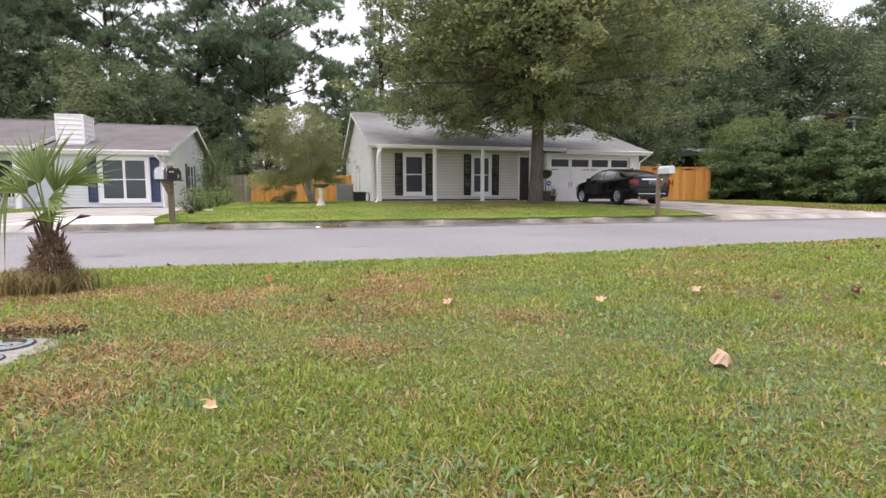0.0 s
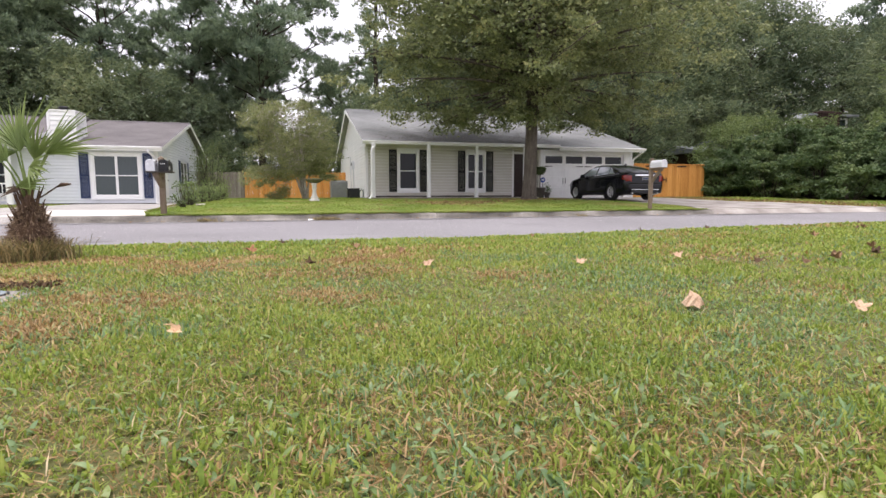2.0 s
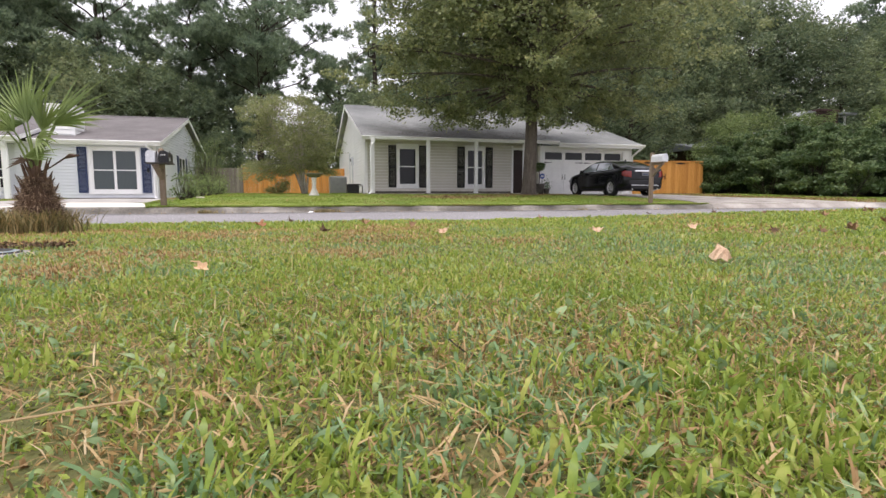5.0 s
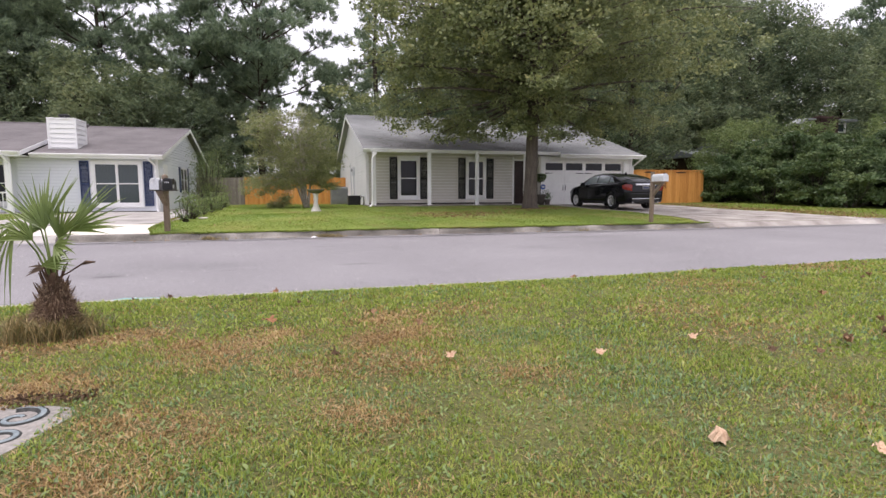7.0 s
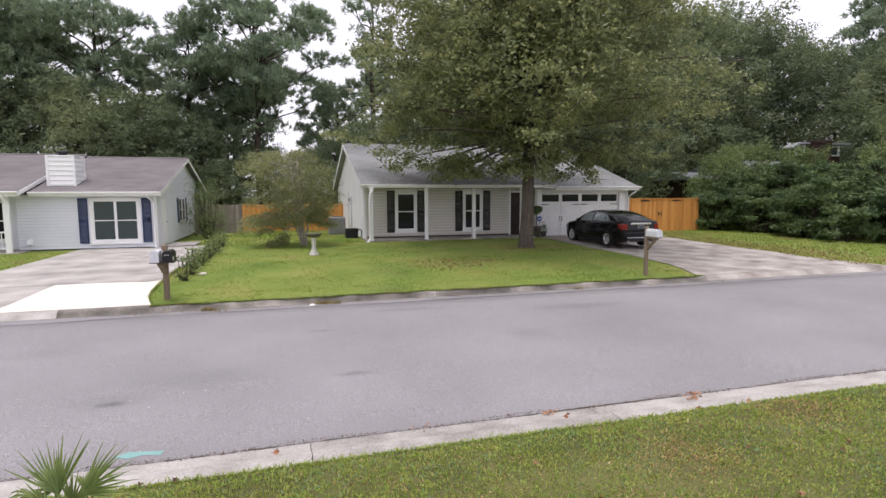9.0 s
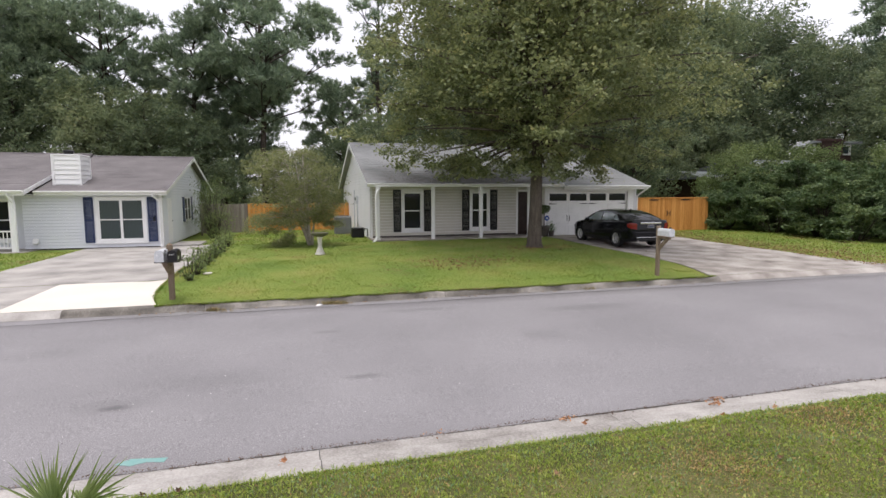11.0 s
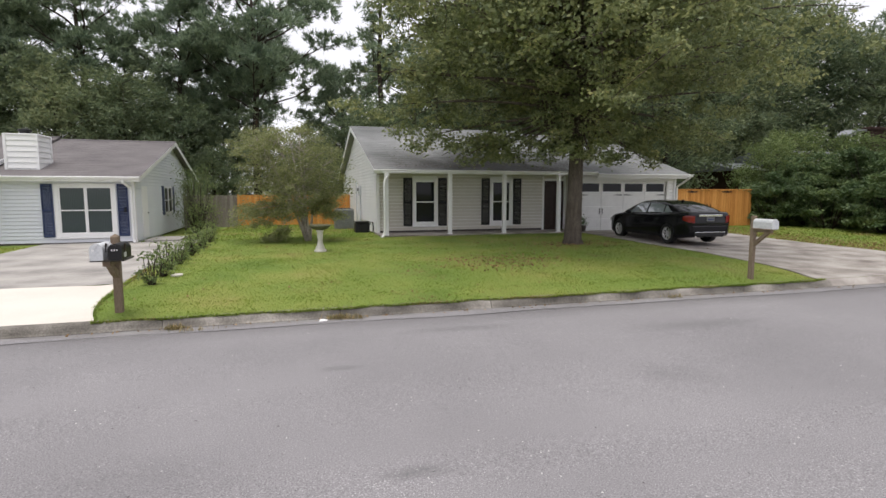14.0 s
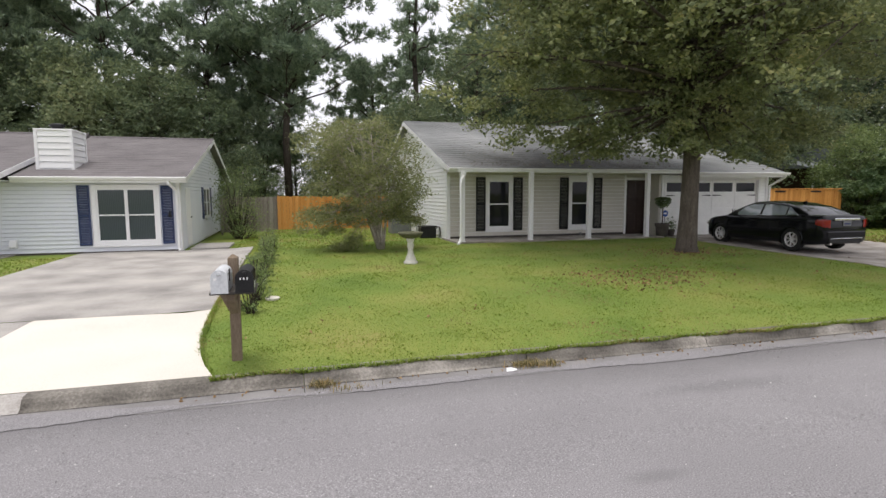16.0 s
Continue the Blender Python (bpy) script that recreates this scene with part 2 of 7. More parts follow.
M["shingle"] = ramp_mat("grey_shingles", shades((0.13, 0.136, 0.133), (0.21, 0.215, 0.213), (0.31, 0.314, 0.31)), 0.45, 40, 0.95, 0.4, spread=0.02, island=True, broad=0.7)
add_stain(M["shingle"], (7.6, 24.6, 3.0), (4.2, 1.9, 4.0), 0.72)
M["shingle_brown"] = ramp_mat("brown_grey_shingles", shades((0.115, 0.105, 0.107), (0.165, 0.152, 0.152), (0.22, 0.205, 0.203)), 1.1, 26, 0.95, 0.4, spread=0.02, island=True, broad=0.5)
M["shutter"] = ramp_mat("black_shutter", shades((0.012, 0.013, 0.013), (0.022, 0.024, 0.024), (0.035, 0.036, 0.036)), 2, 30, 0.5, 0.05)
M["shutter_blue"] = ramp_mat("navy_shutter", shades((0.02, 0.03, 0.075), (0.03, 0.046, 0.11), (0.042, 0.062, 0.14)), 2, 30, 0.5, 0.05)
M["door_brown"] = ramp_mat("dark_brown_door", shades((0.02, 0.012, 0.01), (0.035, 0.02, 0.016), (0.05, 0.03, 0.024)), 2, 30, 0.45, 0.1)
M["glass"] = glass_mat("window_glass", (0.012, 0.014, 0.017), 0.04, 0.22)
M["glass_grey"] = glass_mat("curtained_glass", (0.05, 0.065, 0.07), 0.08, 0.4)
folds = M["glass_grey"].node_tree
fold_wave, fold_ramp = folds.nodes.new("ShaderNodeTexWave"), folds.nodes.new("ShaderNodeValToRGB")
fold_place = folds.nodes.new("ShaderNodeNewGeometry")
fold_wave.inputs["Scale"].default_value, fold_wave.inputs["Distortion"].default_value, fold_wave.inputs["Detail"].default_value = 6.0, 6.0, 4
fold_ramp.color_ramp.elements[0].color, fold_ramp.color_ramp.elements[1].color = (0.047, 0.061, 0.065, 1), (0.064, 0.081, 0.086, 1)
folds.links.new(fold_place.outputs["Position"], fold_wave.inputs["Vector"])
folds.links.new(fold_wave.outputs["Fac"], fold_ramp.inputs[0])
folds.links.new(fold_ramp.outputs[0], folds.nodes["Principled BSDF"].inputs["Base Color"])
M["cedar"] = ramp_mat("cedar_board", shades((0.42, 0.17, 0.04), (0.58, 0.26, 0.065), (0.68, 0.34, 0.1)), 1.2, 18, 0.75, 0.25, spread=0.2, stretch=(6, 6, 0.6))
M["grey_wood"] = ramp_mat("weathered_board", shades((0.14, 0.12, 0.1), (0.25, 0.22, 0.19), (0.34, 0.31, 0.27)), 1.2, 18, 0.9, 0.3, spread=0.25, stretch=(6, 6, 0.6))
M["post_wood"] = ramp_mat("brown_post_wood", shades((0.12, 0.09, 0.062), (0.21, 0.16, 0.115), (0.31, 0.245, 0.18)), 3, 30, 0.9, 0.4, stretch=(5, 5, 0.6))
M["bark"] = ramp_mat("bark", shades((0.028, 0.022, 0.017), (0.065, 0.052, 0.042), (0.125, 0.103, 0.083)), 3, 22, 0.95, 1.0, stretch=(4, 4, 0.7), dist=0.04)
M["pale_bark"] = ramp_mat("pale_bark", shades((0.2, 0.17, 0.14), (0.36, 0.32, 0.28), (0.52, 0.48, 0.43)), 5, 30, 0.9, 0.5)
M["oak_leaf"] = leaf_mat("oak_leaf", [(0.1, (0.105, 0.135, 0.067)), (0.45, (0.207, 0.242, 0.111)), (0.75, (0.345, 0.362, 0.157)), (0.97, (0.55, 0.48, 0.215))], 0.42, 0.38, 0.4, 0.9)
M["light_leaf"] = leaf_mat("light_leaf", [(0.1, (0.09, 0.13, 0.05)), (0.5, (0.18, 0.24, 0.09)), (0.9, (0.31, 0.36, 0.14))], 0.4, 0.45, 0.5, 0.3)
M["small_leaf"] = leaf_mat("small_tree_leaf", [(0.1, (0.15, 0.18, 0.082)), (0.5, (0.27, 0.295, 0.13)), (0.85, (0.38, 0.39, 0.19)), (0.98, (0.5, 0.42, 0.2))], 0.42, 0.48, 0.6, 1.2)
M["pine_needle"] = leaf_mat("pine_needle", [(0.1, (0.098, 0.153, 0.105)), (0.5, (0.225, 0.292, 0.19)), (0.9, (0.38, 0.45, 0.275))], 0.42, 0.4, 0.5, 0.25)
M["wood_leaf"] = leaf_mat("woodland_leaf", [(0.1, (0.077, 0.116, 0.0715)), (0.45, (0.16, 0.209, 0.116)), (0.75, (0.253, 0.297, 0.149)), (0.95, (0.363, 0.374, 0.193))], 0.4, 0.44, 0.45, 0.14)
M["shrub_leaf"] = leaf_mat("shrub_leaf", [(0.1, (0.05, 0.09, 0.04)), (0.5, (0.105, 0.16, 0.065)), (0.9, (0.23, 0.29, 0.11))], 0.4, 0.36, 0.35, 0.6)
M["grass_blade"] = leaf_mat("grass_blade", [(0.08, (0.13, 0.21, 0.036)), (0.38, (0.235, 0.325, 0.052)), (0.64, (0.335, 0.405, 0.076)), (0.85, (0.43, 0.445, 0.115)), (0.97, (0.54, 0.475, 0.2))], 0.36, 0.42, 0.58, 3.0, 140)
M["blue_blade"] = leaf_mat("blue_green_blade", [(0.08, (0.11, 0.2, 0.082)), (0.5, (0.2, 0.315, 0.145)), (0.95, (0.31, 0.43, 0.23))], 0.34, 0.38, 0.6, 3.0, 120)
M["dead_blade"] = leaf_mat("dead_blade", [(0.1, (0.21, 0.12, 0.043)), (0.5, (0.41, 0.27, 0.105)), (0.9, (0.6, 0.47, 0.23))], 0.6, 0.35, 0.7, 2.5, 160)
M["far_blade"] = grass_mat("far_grass_blade", [(0.06, (0.135, 0.212, 0.03)), (0.42, (0.2, 0.28, 0.043)), (0.75, (0.262, 0.31, 0.06)), (0.95, (0.33, 0.3, 0.098))], [(0.0, (0.25, 0.18, 0.075)), (0.5, (0.32, 0.25, 0.1)), (1.0, (0.4, 0.34, 0.15))], 0.63, 0.4, (4.0, 2.6, 0), 0.25, 0.5)
M["black_plastic"] = ramp_mat("black_plastic", shades((0.008, 0.008, 0.009), (0.014, 0.014, 0.015), (0.022, 0.022, 0.023)), 4, 60, 0.45, 0.05)
M["grey_metal"] = ramp_mat("grey_painted_metal", shades((0.14, 0.145, 0.14), (0.19, 0.195, 0.19), (0.24, 0.245, 0.24)), 3, 40, 0.5, 0.1, metal=0.2)
M["white_metal"] = ramp_mat("white_painted_metal", shades((0.68, 0.68, 0.67), (0.78, 0.78, 0.77), (0.84, 0.84, 0.83)), 4, 40, 0.4, 0.05)
M["dull_white"] = ramp_mat("dull_white_metal", shades((0.44, 0.46, 0.48), (0.58, 0.595, 0.61), (0.68, 0.69, 0.7)), 5, 40, 0.5, 0.1)
M["dark_wood"] = ramp_mat("dark_weathered_wood", shades((0.045, 0.04, 0.037), (0.09, 0.082, 0.075), (0.15, 0.138, 0.125)), 3, 30, 0.9, 0.4, stretch=(1, 5, 5))
M["clay_pot"] = ramp_mat("grey_brown_pot", shades((0.06, 0.052, 0.046), (0.1, 0.088, 0.078), (0.15, 0.135, 0.12)), 4, 40, 0.8, 0.2)
M["stone_white"] = ramp_mat("weathered_cast_stone", shades((0.42, 0.4, 0.36), (0.6, 0.58, 0.53), (0.72, 0.7, 0.65)), 5, 40, 0.85, 0.3)

# ---- mesh helpers ----
ORIGIN = {}


class Geo:
    """Gathers vertices and faces of one part."""

    def __init__(self):
        self.v, self.f = [], []

    def add(self, verts, faces):
        k = len(self.v)
        self.v += [tuple(p) for p in verts]
        self.f += [tuple(i + k for i in f) for f in faces]
        return self

    def box(self, x0, x1, y0, y1, z0, z1, c=0.006):
        """A box with its edges chamfered by c."""
        c = min(c, (x1 - x0) / 3, (y1 - y0) / 3, (z1 - z0) / 3)
        vs, idx = [], {}
        for i, (sx, X) in enumerate(((-1, x0), (1, x1))):
            for j, (sy, Y) in enumerate(((-1, y0), (1, y1))):
                for k, (sz, Z) in enumerate(((-1, z0), (1, z1))):
                    for a in range(3):
                        idx[i, j, k, a] = len(vs)
                        vs.append((X - (sx * c if a != 0 else 0), Y - (sy * c if a != 1 else 0), Z - (sz * c if a != 2 else 0)))
        fs = []
        for s in (0, 1):
            fs.append([idx[s, 0, 0, 0], idx[s, 1, 0, 0], idx[s, 1, 1, 0], idx[s, 0, 1, 0]][:: 1 if s else -1])
            fs.append([idx[0, s, 0, 1], idx[0, s, 1, 1], idx[1, s, 1, 1], idx[1, s, 0, 1]][:: 1 if s else -1])
            fs.append([idx[0, 0, s, 2], idx[1, 0, s, 2], idx[1, 1, s, 2], idx[0, 1, s, 2]][:: 1 if s else -1])
        for p in (0, 1):
            for q in (0, 1):
                fs.append([idx[0, p, q, 1], idx[1, p, q, 1], idx[1, p, q, 2], idx[0, p, q, 2]])
                fs.append([idx[p, 0, q, 0], idx[p, 1, q, 0], idx[p, 1, q, 2], idx[p, 0, q, 2]])
                fs.append([idx[p, q, 0, 0], idx[p, q, 1, 0], idx[p, q, 1, 1], idx[p, q, 0, 1]])
                for r in (0, 1):
                    fs.append([idx[p, q, r, 0], idx[p, q, r, 1], idx[p, q, r, 2]])
        return self.add(vs, fs)

    def prism(self, outline, axis, a, b):
        """An outline of pairs in the plane across the axis, drawn out from a to b."""
        def put(p, s):
            return {"x": (s, p[0], p[1]), "y": (p[0], s, p[1]), "z": (p[0], p[1], s)}[axis]
        n = len(outline)
        vs = [put(p, a) for p in outline] + [put(p, b) for p in outline]
        fs = [tuple(range(n))[::-1], tuple(range(n, 2 * n))] + [(i, (i + 1) % n, n + (i + 1) % n, n + i) for i in range(n)]
        return self.add(vs, fs)

    def tube(self, pts, radii, n=8, cap=True):
        """A round tube along points."""
        pts = [Vector(p) for p in pts]
        if not hasattr(radii, "__len__"):
            radii = [radii] * len(pts)
        vs, fs = [], []
        side = None
        for i, p in enumerate(pts):
            d = (pts[min(i + 1, len(pts) - 1)] - pts[max(i - 1, 0)]).normalized()
            if side is None:
                side = d.orthogonal().normalized()
            side = (side - d * side.dot(d)).normalized()
            up = d.cross(side)
            for k in range(n):
                a = 2 * math.pi * k / n
                vs.append(p + (side * math.cos(a) + up * math.sin(a)) * radii[i])
        for i in range(len(pts) - 1):
            for k in range(n):
                fs.append((i * n + k, i * n + (k + 1) % n, (i + 1) * n + (k + 1) % n, (i + 1) * n + k))
        if cap:
            fs += [tuple(range(n))[::-1], tuple(range((len(pts) - 1) * n, len(pts) * n))]
        return self.add(vs, fs)

    def turned(self, profile, cx=0, cy=0, n=16):
        """A round body from pairs of radius and height."""
        vs, fs = [], []
        for r, z in profile:
            for k in range(n):
                a = 2 * math.pi * k / n
                vs.append((cx + r * math.cos(a), cy + r * math.sin(a), z))
        for i in range(len(profile) - 1):
            for k in range(n):
                fs.append((i * n + k, i * n + (k + 1) % n, (i + 1) * n + (k + 1) % n, (i + 1) * n + k))
        fs += [tuple(range(n))[::-1], tuple(range((len(profile) - 1) * n, len(profile) * n))]
        return self.add(vs, fs)

    def mesh(self, name, origin=(0, 0, 0), fix=True):
        me = bpy.data.meshes.new(name)
        ox, oy, oz = origin
        me.from_pydata([(x - ox, y - oy, z - oz) for x, y, z in self.v], [], self.f)
        if fix:
            bm = bmesh.new()
            bm.from_mesh(me)
            bmesh.ops.recalc_face_normals(bm, faces=bm.faces)
            bm.to_mesh(me)
            bm.free()
        me.update()
        return me


def thing(name, origin, label, category, group="", kind=""):
    """An Empty at the base of a thing; its parts are given in world places."""
    ob = new(name)
    ob.empty_display_size = 0.2
    ob.location = origin
    ORIGIN[ob] = origin
    return tagged(ob, label, category, group, kind)


def part(name, geo, material, parent, label="", smooth=False, fix=True):
    origin = ORIGIN[parent]
    me = geo.mesh(name, origin, fix)
    me.materials.append(material)
    if smooth:
        me.shade_smooth()
    ob = new(name, me)
    ob.parent = parent
    ORIGIN[ob] = origin
    return tagged(ob, label)


def single(name, geo, material, label, category="", kind="", group="", smooth=False, fix=True, origin=(0, 0, 0)):
    """A thing, or a piece of the setting, that is one mesh."""
    me = geo.mesh(name, origin, fix)
    me.materials.append(material)
    if smooth:
        me.shade_smooth()
    ob = new(name, me)
    ob.location = origin
    ORIGIN[ob] = origin
    return tagged(ob, label, category, group, kind)


def mesh_np(name, verts, faces, material, smooth=False):
    """A mesh from arrays: vertices by 3, faces by 3 or 4."""
    me = bpy.data.meshes.new(name)
    verts, faces = np.asarray(verts, np.float32), np.asarray(faces, np.int32)
    k = faces.shape[1]
    me.vertices.add(len(verts))
    me.vertices.foreach_set("co", verts.ravel())
    me.loops.add(faces.size)
    me.loops.foreach_set("vertex_index", faces.ravel())
    me.polygons.add(len(faces))
    me.polygons.foreach_set("loop_start", np.arange(0, faces.size, k, dtype=np.int32))
    me.polygons.foreach_set("loop_total", np.full(len(faces), k, np.int32))
    me.update(calc_edges=True)
    me.materials.append(material)
    if smooth:
        me.shade_smooth()
    return me


def leaves(rng, centres, length, width, lift=0.3, droop=0.0):
    """Folded four-sided leaves at the centres: vertices and triangles."""
    n = len(centres)
    d = rng.normal(size=(n, 3))
    d[:, 2] = d[:, 2] * 0.6 - droop
    d /= np.linalg.norm(d, axis=1, keepdims=True)
    s = np.cross(d, rng.normal(size=(n, 3)))
    s /= np.linalg.norm(s, axis=1, keepdims=True) + 1e-9
    u = np.cross(d, s)
    k = rng.uniform(0.65, 1.3, (n, 1))
    ln, wd = length * k, width * k
    a = centres - d * ln * 0.5
    b = centres + s * wd * 0.5 + u * wd * lift
    c = centres + d * ln * 0.5
    e = centres - s * wd * 0.5 + u * wd * lift
    v = np.stack([a, b, c, e], 1).reshape(-1, 3)
    i = np.arange(n)[:, None] * 4
    f = np.concatenate([i + [0, 1, 2], i + [0, 2, 3]], 1).reshape(-1, 3)
    return v, f


# ---- ground ----
SLAB = 0.17


def smooth_step(a, b, v):
    k = min(max((v - a) / (b - a), 0), 1)
    return k * k * (3 - 2 * k)


def ground_z(x, y):
    """Height of the bare ground."""
    if y < 4.84:
        z = -0.03 * smooth_step(2.6, 4.5, y) - 0.05 * smooth_step(4.5, 4.84, y)
        z += 0.045 * smooth_step(2.0, 5.5, x) * (1 - smooth_step(4.5, 4.84, y)) * smooth_step(-1.0, 1.5, y)
        return z + 0.012 * noise.noise((x * 0.9, y * 0.9, 0.0))
    if y < 12.69:
        return -0.5
    lawn = -0.125 + 0.07 * smooth_step(12.7, 13.5, y) + 0.12 * smooth_step(12.8, 17.5, y) + 0.06 * smooth_step(17, 23, y)
    left = -0.125 + 0.03 * smooth_step(12.7, 16, y)
    right = -0.125 + 0.1 * smooth_step(12.7, 17, y) + 0.13 * smooth_step(17, 24, y)
    k, r = smooth_step(-3.2, -2.4, x), smooth_step(11.3, 12.3, x)
    z = left + (lawn - left) * k
    z = z + (right - z) * r
    z -= 0.12 * smooth_step(26, 34, y) * (1 - r)
    return z + 0.02 * noise.noise((x * 0.5, y * 0.5, 3.0)) * smooth_step(12.7, 14, y)


def apron_edge(y):
    return -2.93 + 0.43 * math.exp(-(y - 12.62) / 0.9)


def drive_edges(y):
    return 11.75 - 0.5 * (1 - smooth_step(12.7, 15, y)), 17.7 + 0.7 * (1 - smooth_step(12.7, 15, y))


def paved(x, y, m=0.05):
    """Whether a place lies under concrete, m inside its edge."""
    if 12.7 < y < 26.3 and -8.1 + m < x < apron_edge(y) - m:
        return True
    a, b = drive_edges(y)
    return 12.7 < y < 24.4 and a + m < x < b - m


def ground_sheet():
    xs = sorted({round(v, 3) for v in [-400, -150, -60, 60, 150, 400] + [-30 + i * 0.8 for i in range(96)] + [-3.3 + i * 0.08 for i in range(13)] + [11.0 + i * 0.1 for i in range(12)] + [17.5 + i * 0.12 for i in range(10)] + [-8.25, -8.1, -8.04, -7.95]})
    ys = [-400, -120, -40, -15] + [-6 + i * 0.5 for i in range(21)] + [4.7, 4.83, 4.85, 8, 12.68, 12.71, 12.8, 12.9, 13.05] + [13.2 + i * 0.35 for i in range(38)] + [26.8 + i * 0.7 for i in range(20)] + [50, 80, 150, 400]
    g = Geo()
    g.v = [(x, y, ground_z(x, y) - (0.12 if paved(x, y) else 0)) for y in ys for x in xs]
    n = len(xs)
    g.f = [(j * n + i, j * n + i + 1, (j + 1) * n + i + 1, (j + 1) * n + i) for j in range(len(ys) - 1) for i in range(n - 1)]
    ob = single("ground", g, M["turf"], "green and brown lawn ground sheet", kind="structure", smooth=True, fix=False)
    ob.data.materials.append(M["near_soil"])
    ob.data.materials.append(M["rough_turf"])
    for p in ob.data.polygons:
        p.material_index = 0 if p.center.y > 4.95 else 1 if math.hypot(p.center.x - 0.27, p.center.y - 0.3) < 8.6 else 2


ground_sheet()


def strip(outline, x0, x1, step):
    """A strip of ground along x: an outline of pairs y, z, resampled in x."""
    g = Geo()
    n = int((x1 - x0) / step) + 1
    for i in range(n + 1):
        x = x0 + (x1 - x0) * i / n
        g.v += [(x, y, z + 0.006 * noise.noise((x * 0.4, y * 0.8, 7))) for y, z in outline]
    k = len(outline)
    g.f = [(i * k + j, (i + 1) * k + j, (i + 1) * k + j + 1, i * k + j + 1) for i in range(n) for j in range(k - 1)]
    return g


road_line = [(5.46, -0.30), (5.5, -0.225), (6.5, -0.205), (7.7, -0.19), (9.0, -0.185), (10.3, -0.195), (11.4, -0.22), (12.16, -0.247), (12.18, -0.30)]
single("road", strip(road_line, -70, 90, 1.0), M["asphalt"], "worn light grey asphalt road with patches", kind="structure", smooth=True)


def kerb(name, outline, label, material, dropped=(), low=(), first=0.4, pitch=3.05, pan=(), pan_material=None):
    """Kerb stones laid end to end; those listed in dropped slope down to the road. pan: a gutter slab at their foot."""
    root = thing(name, (0, outline[0][0], -0.2), label, "", kind="structure")
    drops = dict(dropped)
    for i in range(-14, 20):
        x0 = i * pitch + first
        g = Geo().prism(low if i in drops else outline, "x", x0 + 0.004, x0 + pitch - 0.004)
        part("kerb_stone", g, M[drops[i]] if i in drops else material, root, "sloping dropped kerb" if i in drops else "")
        if pan:
            part("gutter_slab", Geo().prism(pan, "x", x0 + 0.003, x0 + pitch - 0.003), pan_material, root)
    return root


kerb("kerb_near", [(4.81, -0.35), (4.81, -0.112), (4.95, -0.1), (5.06, -0.1), (5.1, -0.112), (5.15, -0.165), (5.2, -0.198), (5.5, -0.215), (5.51, -0.35)], "weathered rolled concrete kerb beside the near lawn", M["kerb"])
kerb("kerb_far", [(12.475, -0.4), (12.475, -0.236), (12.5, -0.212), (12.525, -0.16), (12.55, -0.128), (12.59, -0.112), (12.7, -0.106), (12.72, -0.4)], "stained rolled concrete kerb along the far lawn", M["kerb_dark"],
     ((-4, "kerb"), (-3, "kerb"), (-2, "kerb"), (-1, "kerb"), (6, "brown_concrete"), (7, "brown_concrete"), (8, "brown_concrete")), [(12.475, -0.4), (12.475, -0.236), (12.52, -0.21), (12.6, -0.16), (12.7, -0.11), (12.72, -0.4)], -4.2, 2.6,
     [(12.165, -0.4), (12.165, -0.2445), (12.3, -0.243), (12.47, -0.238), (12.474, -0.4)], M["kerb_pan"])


def seam(name, y, z, wide, material, label, seed, x0=-8.0, x1=16.0, rough=0.4):
    """A ragged dark line: an open joint or grime lying in a corner."""
    pr, g, n = random.Random(seed), Geo(), int((x1 - x0) / 0.05)
    for i in range(n + 1):
        x = x0 + (x1 - x0) * i / n
        w = wide * max(0.12, 0.6 + 0.5 * math.sin(x * 1.3 + seed) * math.sin(x * 0.47) + pr.uniform(-rough, rough))
        m = y + 0.006 * math.sin(x * 2.1) + pr.uniform(-0.006, 0.006)
        g.v += [(x, m - w / 2, z), (x, m + w / 2, z)]
    g.f = [(2 * i, 2 * i + 2, 2 * i + 3, 2 * i + 1) for i in range(n)]
    return single(name, g, material, label, kind="structure", fix=False)


grime = ramp_mat("gutter_grime", shades((0.04, 0.036, 0.033), (0.085, 0.078, 0.072), (0.15, 0.138, 0.125)), 8, 60, 1.0, 0.5)
seam("road_joint", 5.505, -0.2115, 0.03, grime, "dark crumbling joint between asphalt and gutter", 3)
seam("far_gutter_grime", 12.47, -0.2345, 0.035, grime, "dark grime line at the foot of the far kerb", 7)
seam("asphalt_spill", 12.26, -0.2385, 0.36, M["asphalt"], "asphalt spread over the gutter slab before the driveway", 17, -8.0, -2.9, 0.06)
seam("asphalt_skirt", 12.235, -0.2375, 0.25, M["asphalt"], "asphalt spread over the far gutter slab", 23, -2.9, 16.0, 0.14)
seam("gutter_grime", 5.235, -0.1965, 0.045, grime, "dark grime line at the foot of the kerb", 5)


def slab(name, corners, z0, z1, material, label):
    g = Geo().prism(corners, "z", z0, z1)
    return single(name, g, material, label, kind="structure")


def draped(name, x0, x1, ys, lift, material, label, edge=None):
    """Paving that follows the ground from y to y."""
    g = Geo()
    m = 6
    for y in ys:
        a, b = edge(y) if edge else (x0, x1)
        row = [(a, y, -0.5)] + [(a + (b - a) * i / m, y, ground_z(a + (b - a) * i / m, y) + lift) for i in range(m + 1)] + [(b, y, -0.5)]
        g.v += row
    k = m + 3
    g.f = [(j * k + i, j * k + i + 1, (j + 1) * k + i + 1, (j + 1) * k + i) for j in range(len(ys) - 1) for i in range(k - 1)]
    return single(name, g, material, label, kind="structure")


def spaced(a, b, n):
    return [a + (b - a) * i / n for i in range(n + 1)]


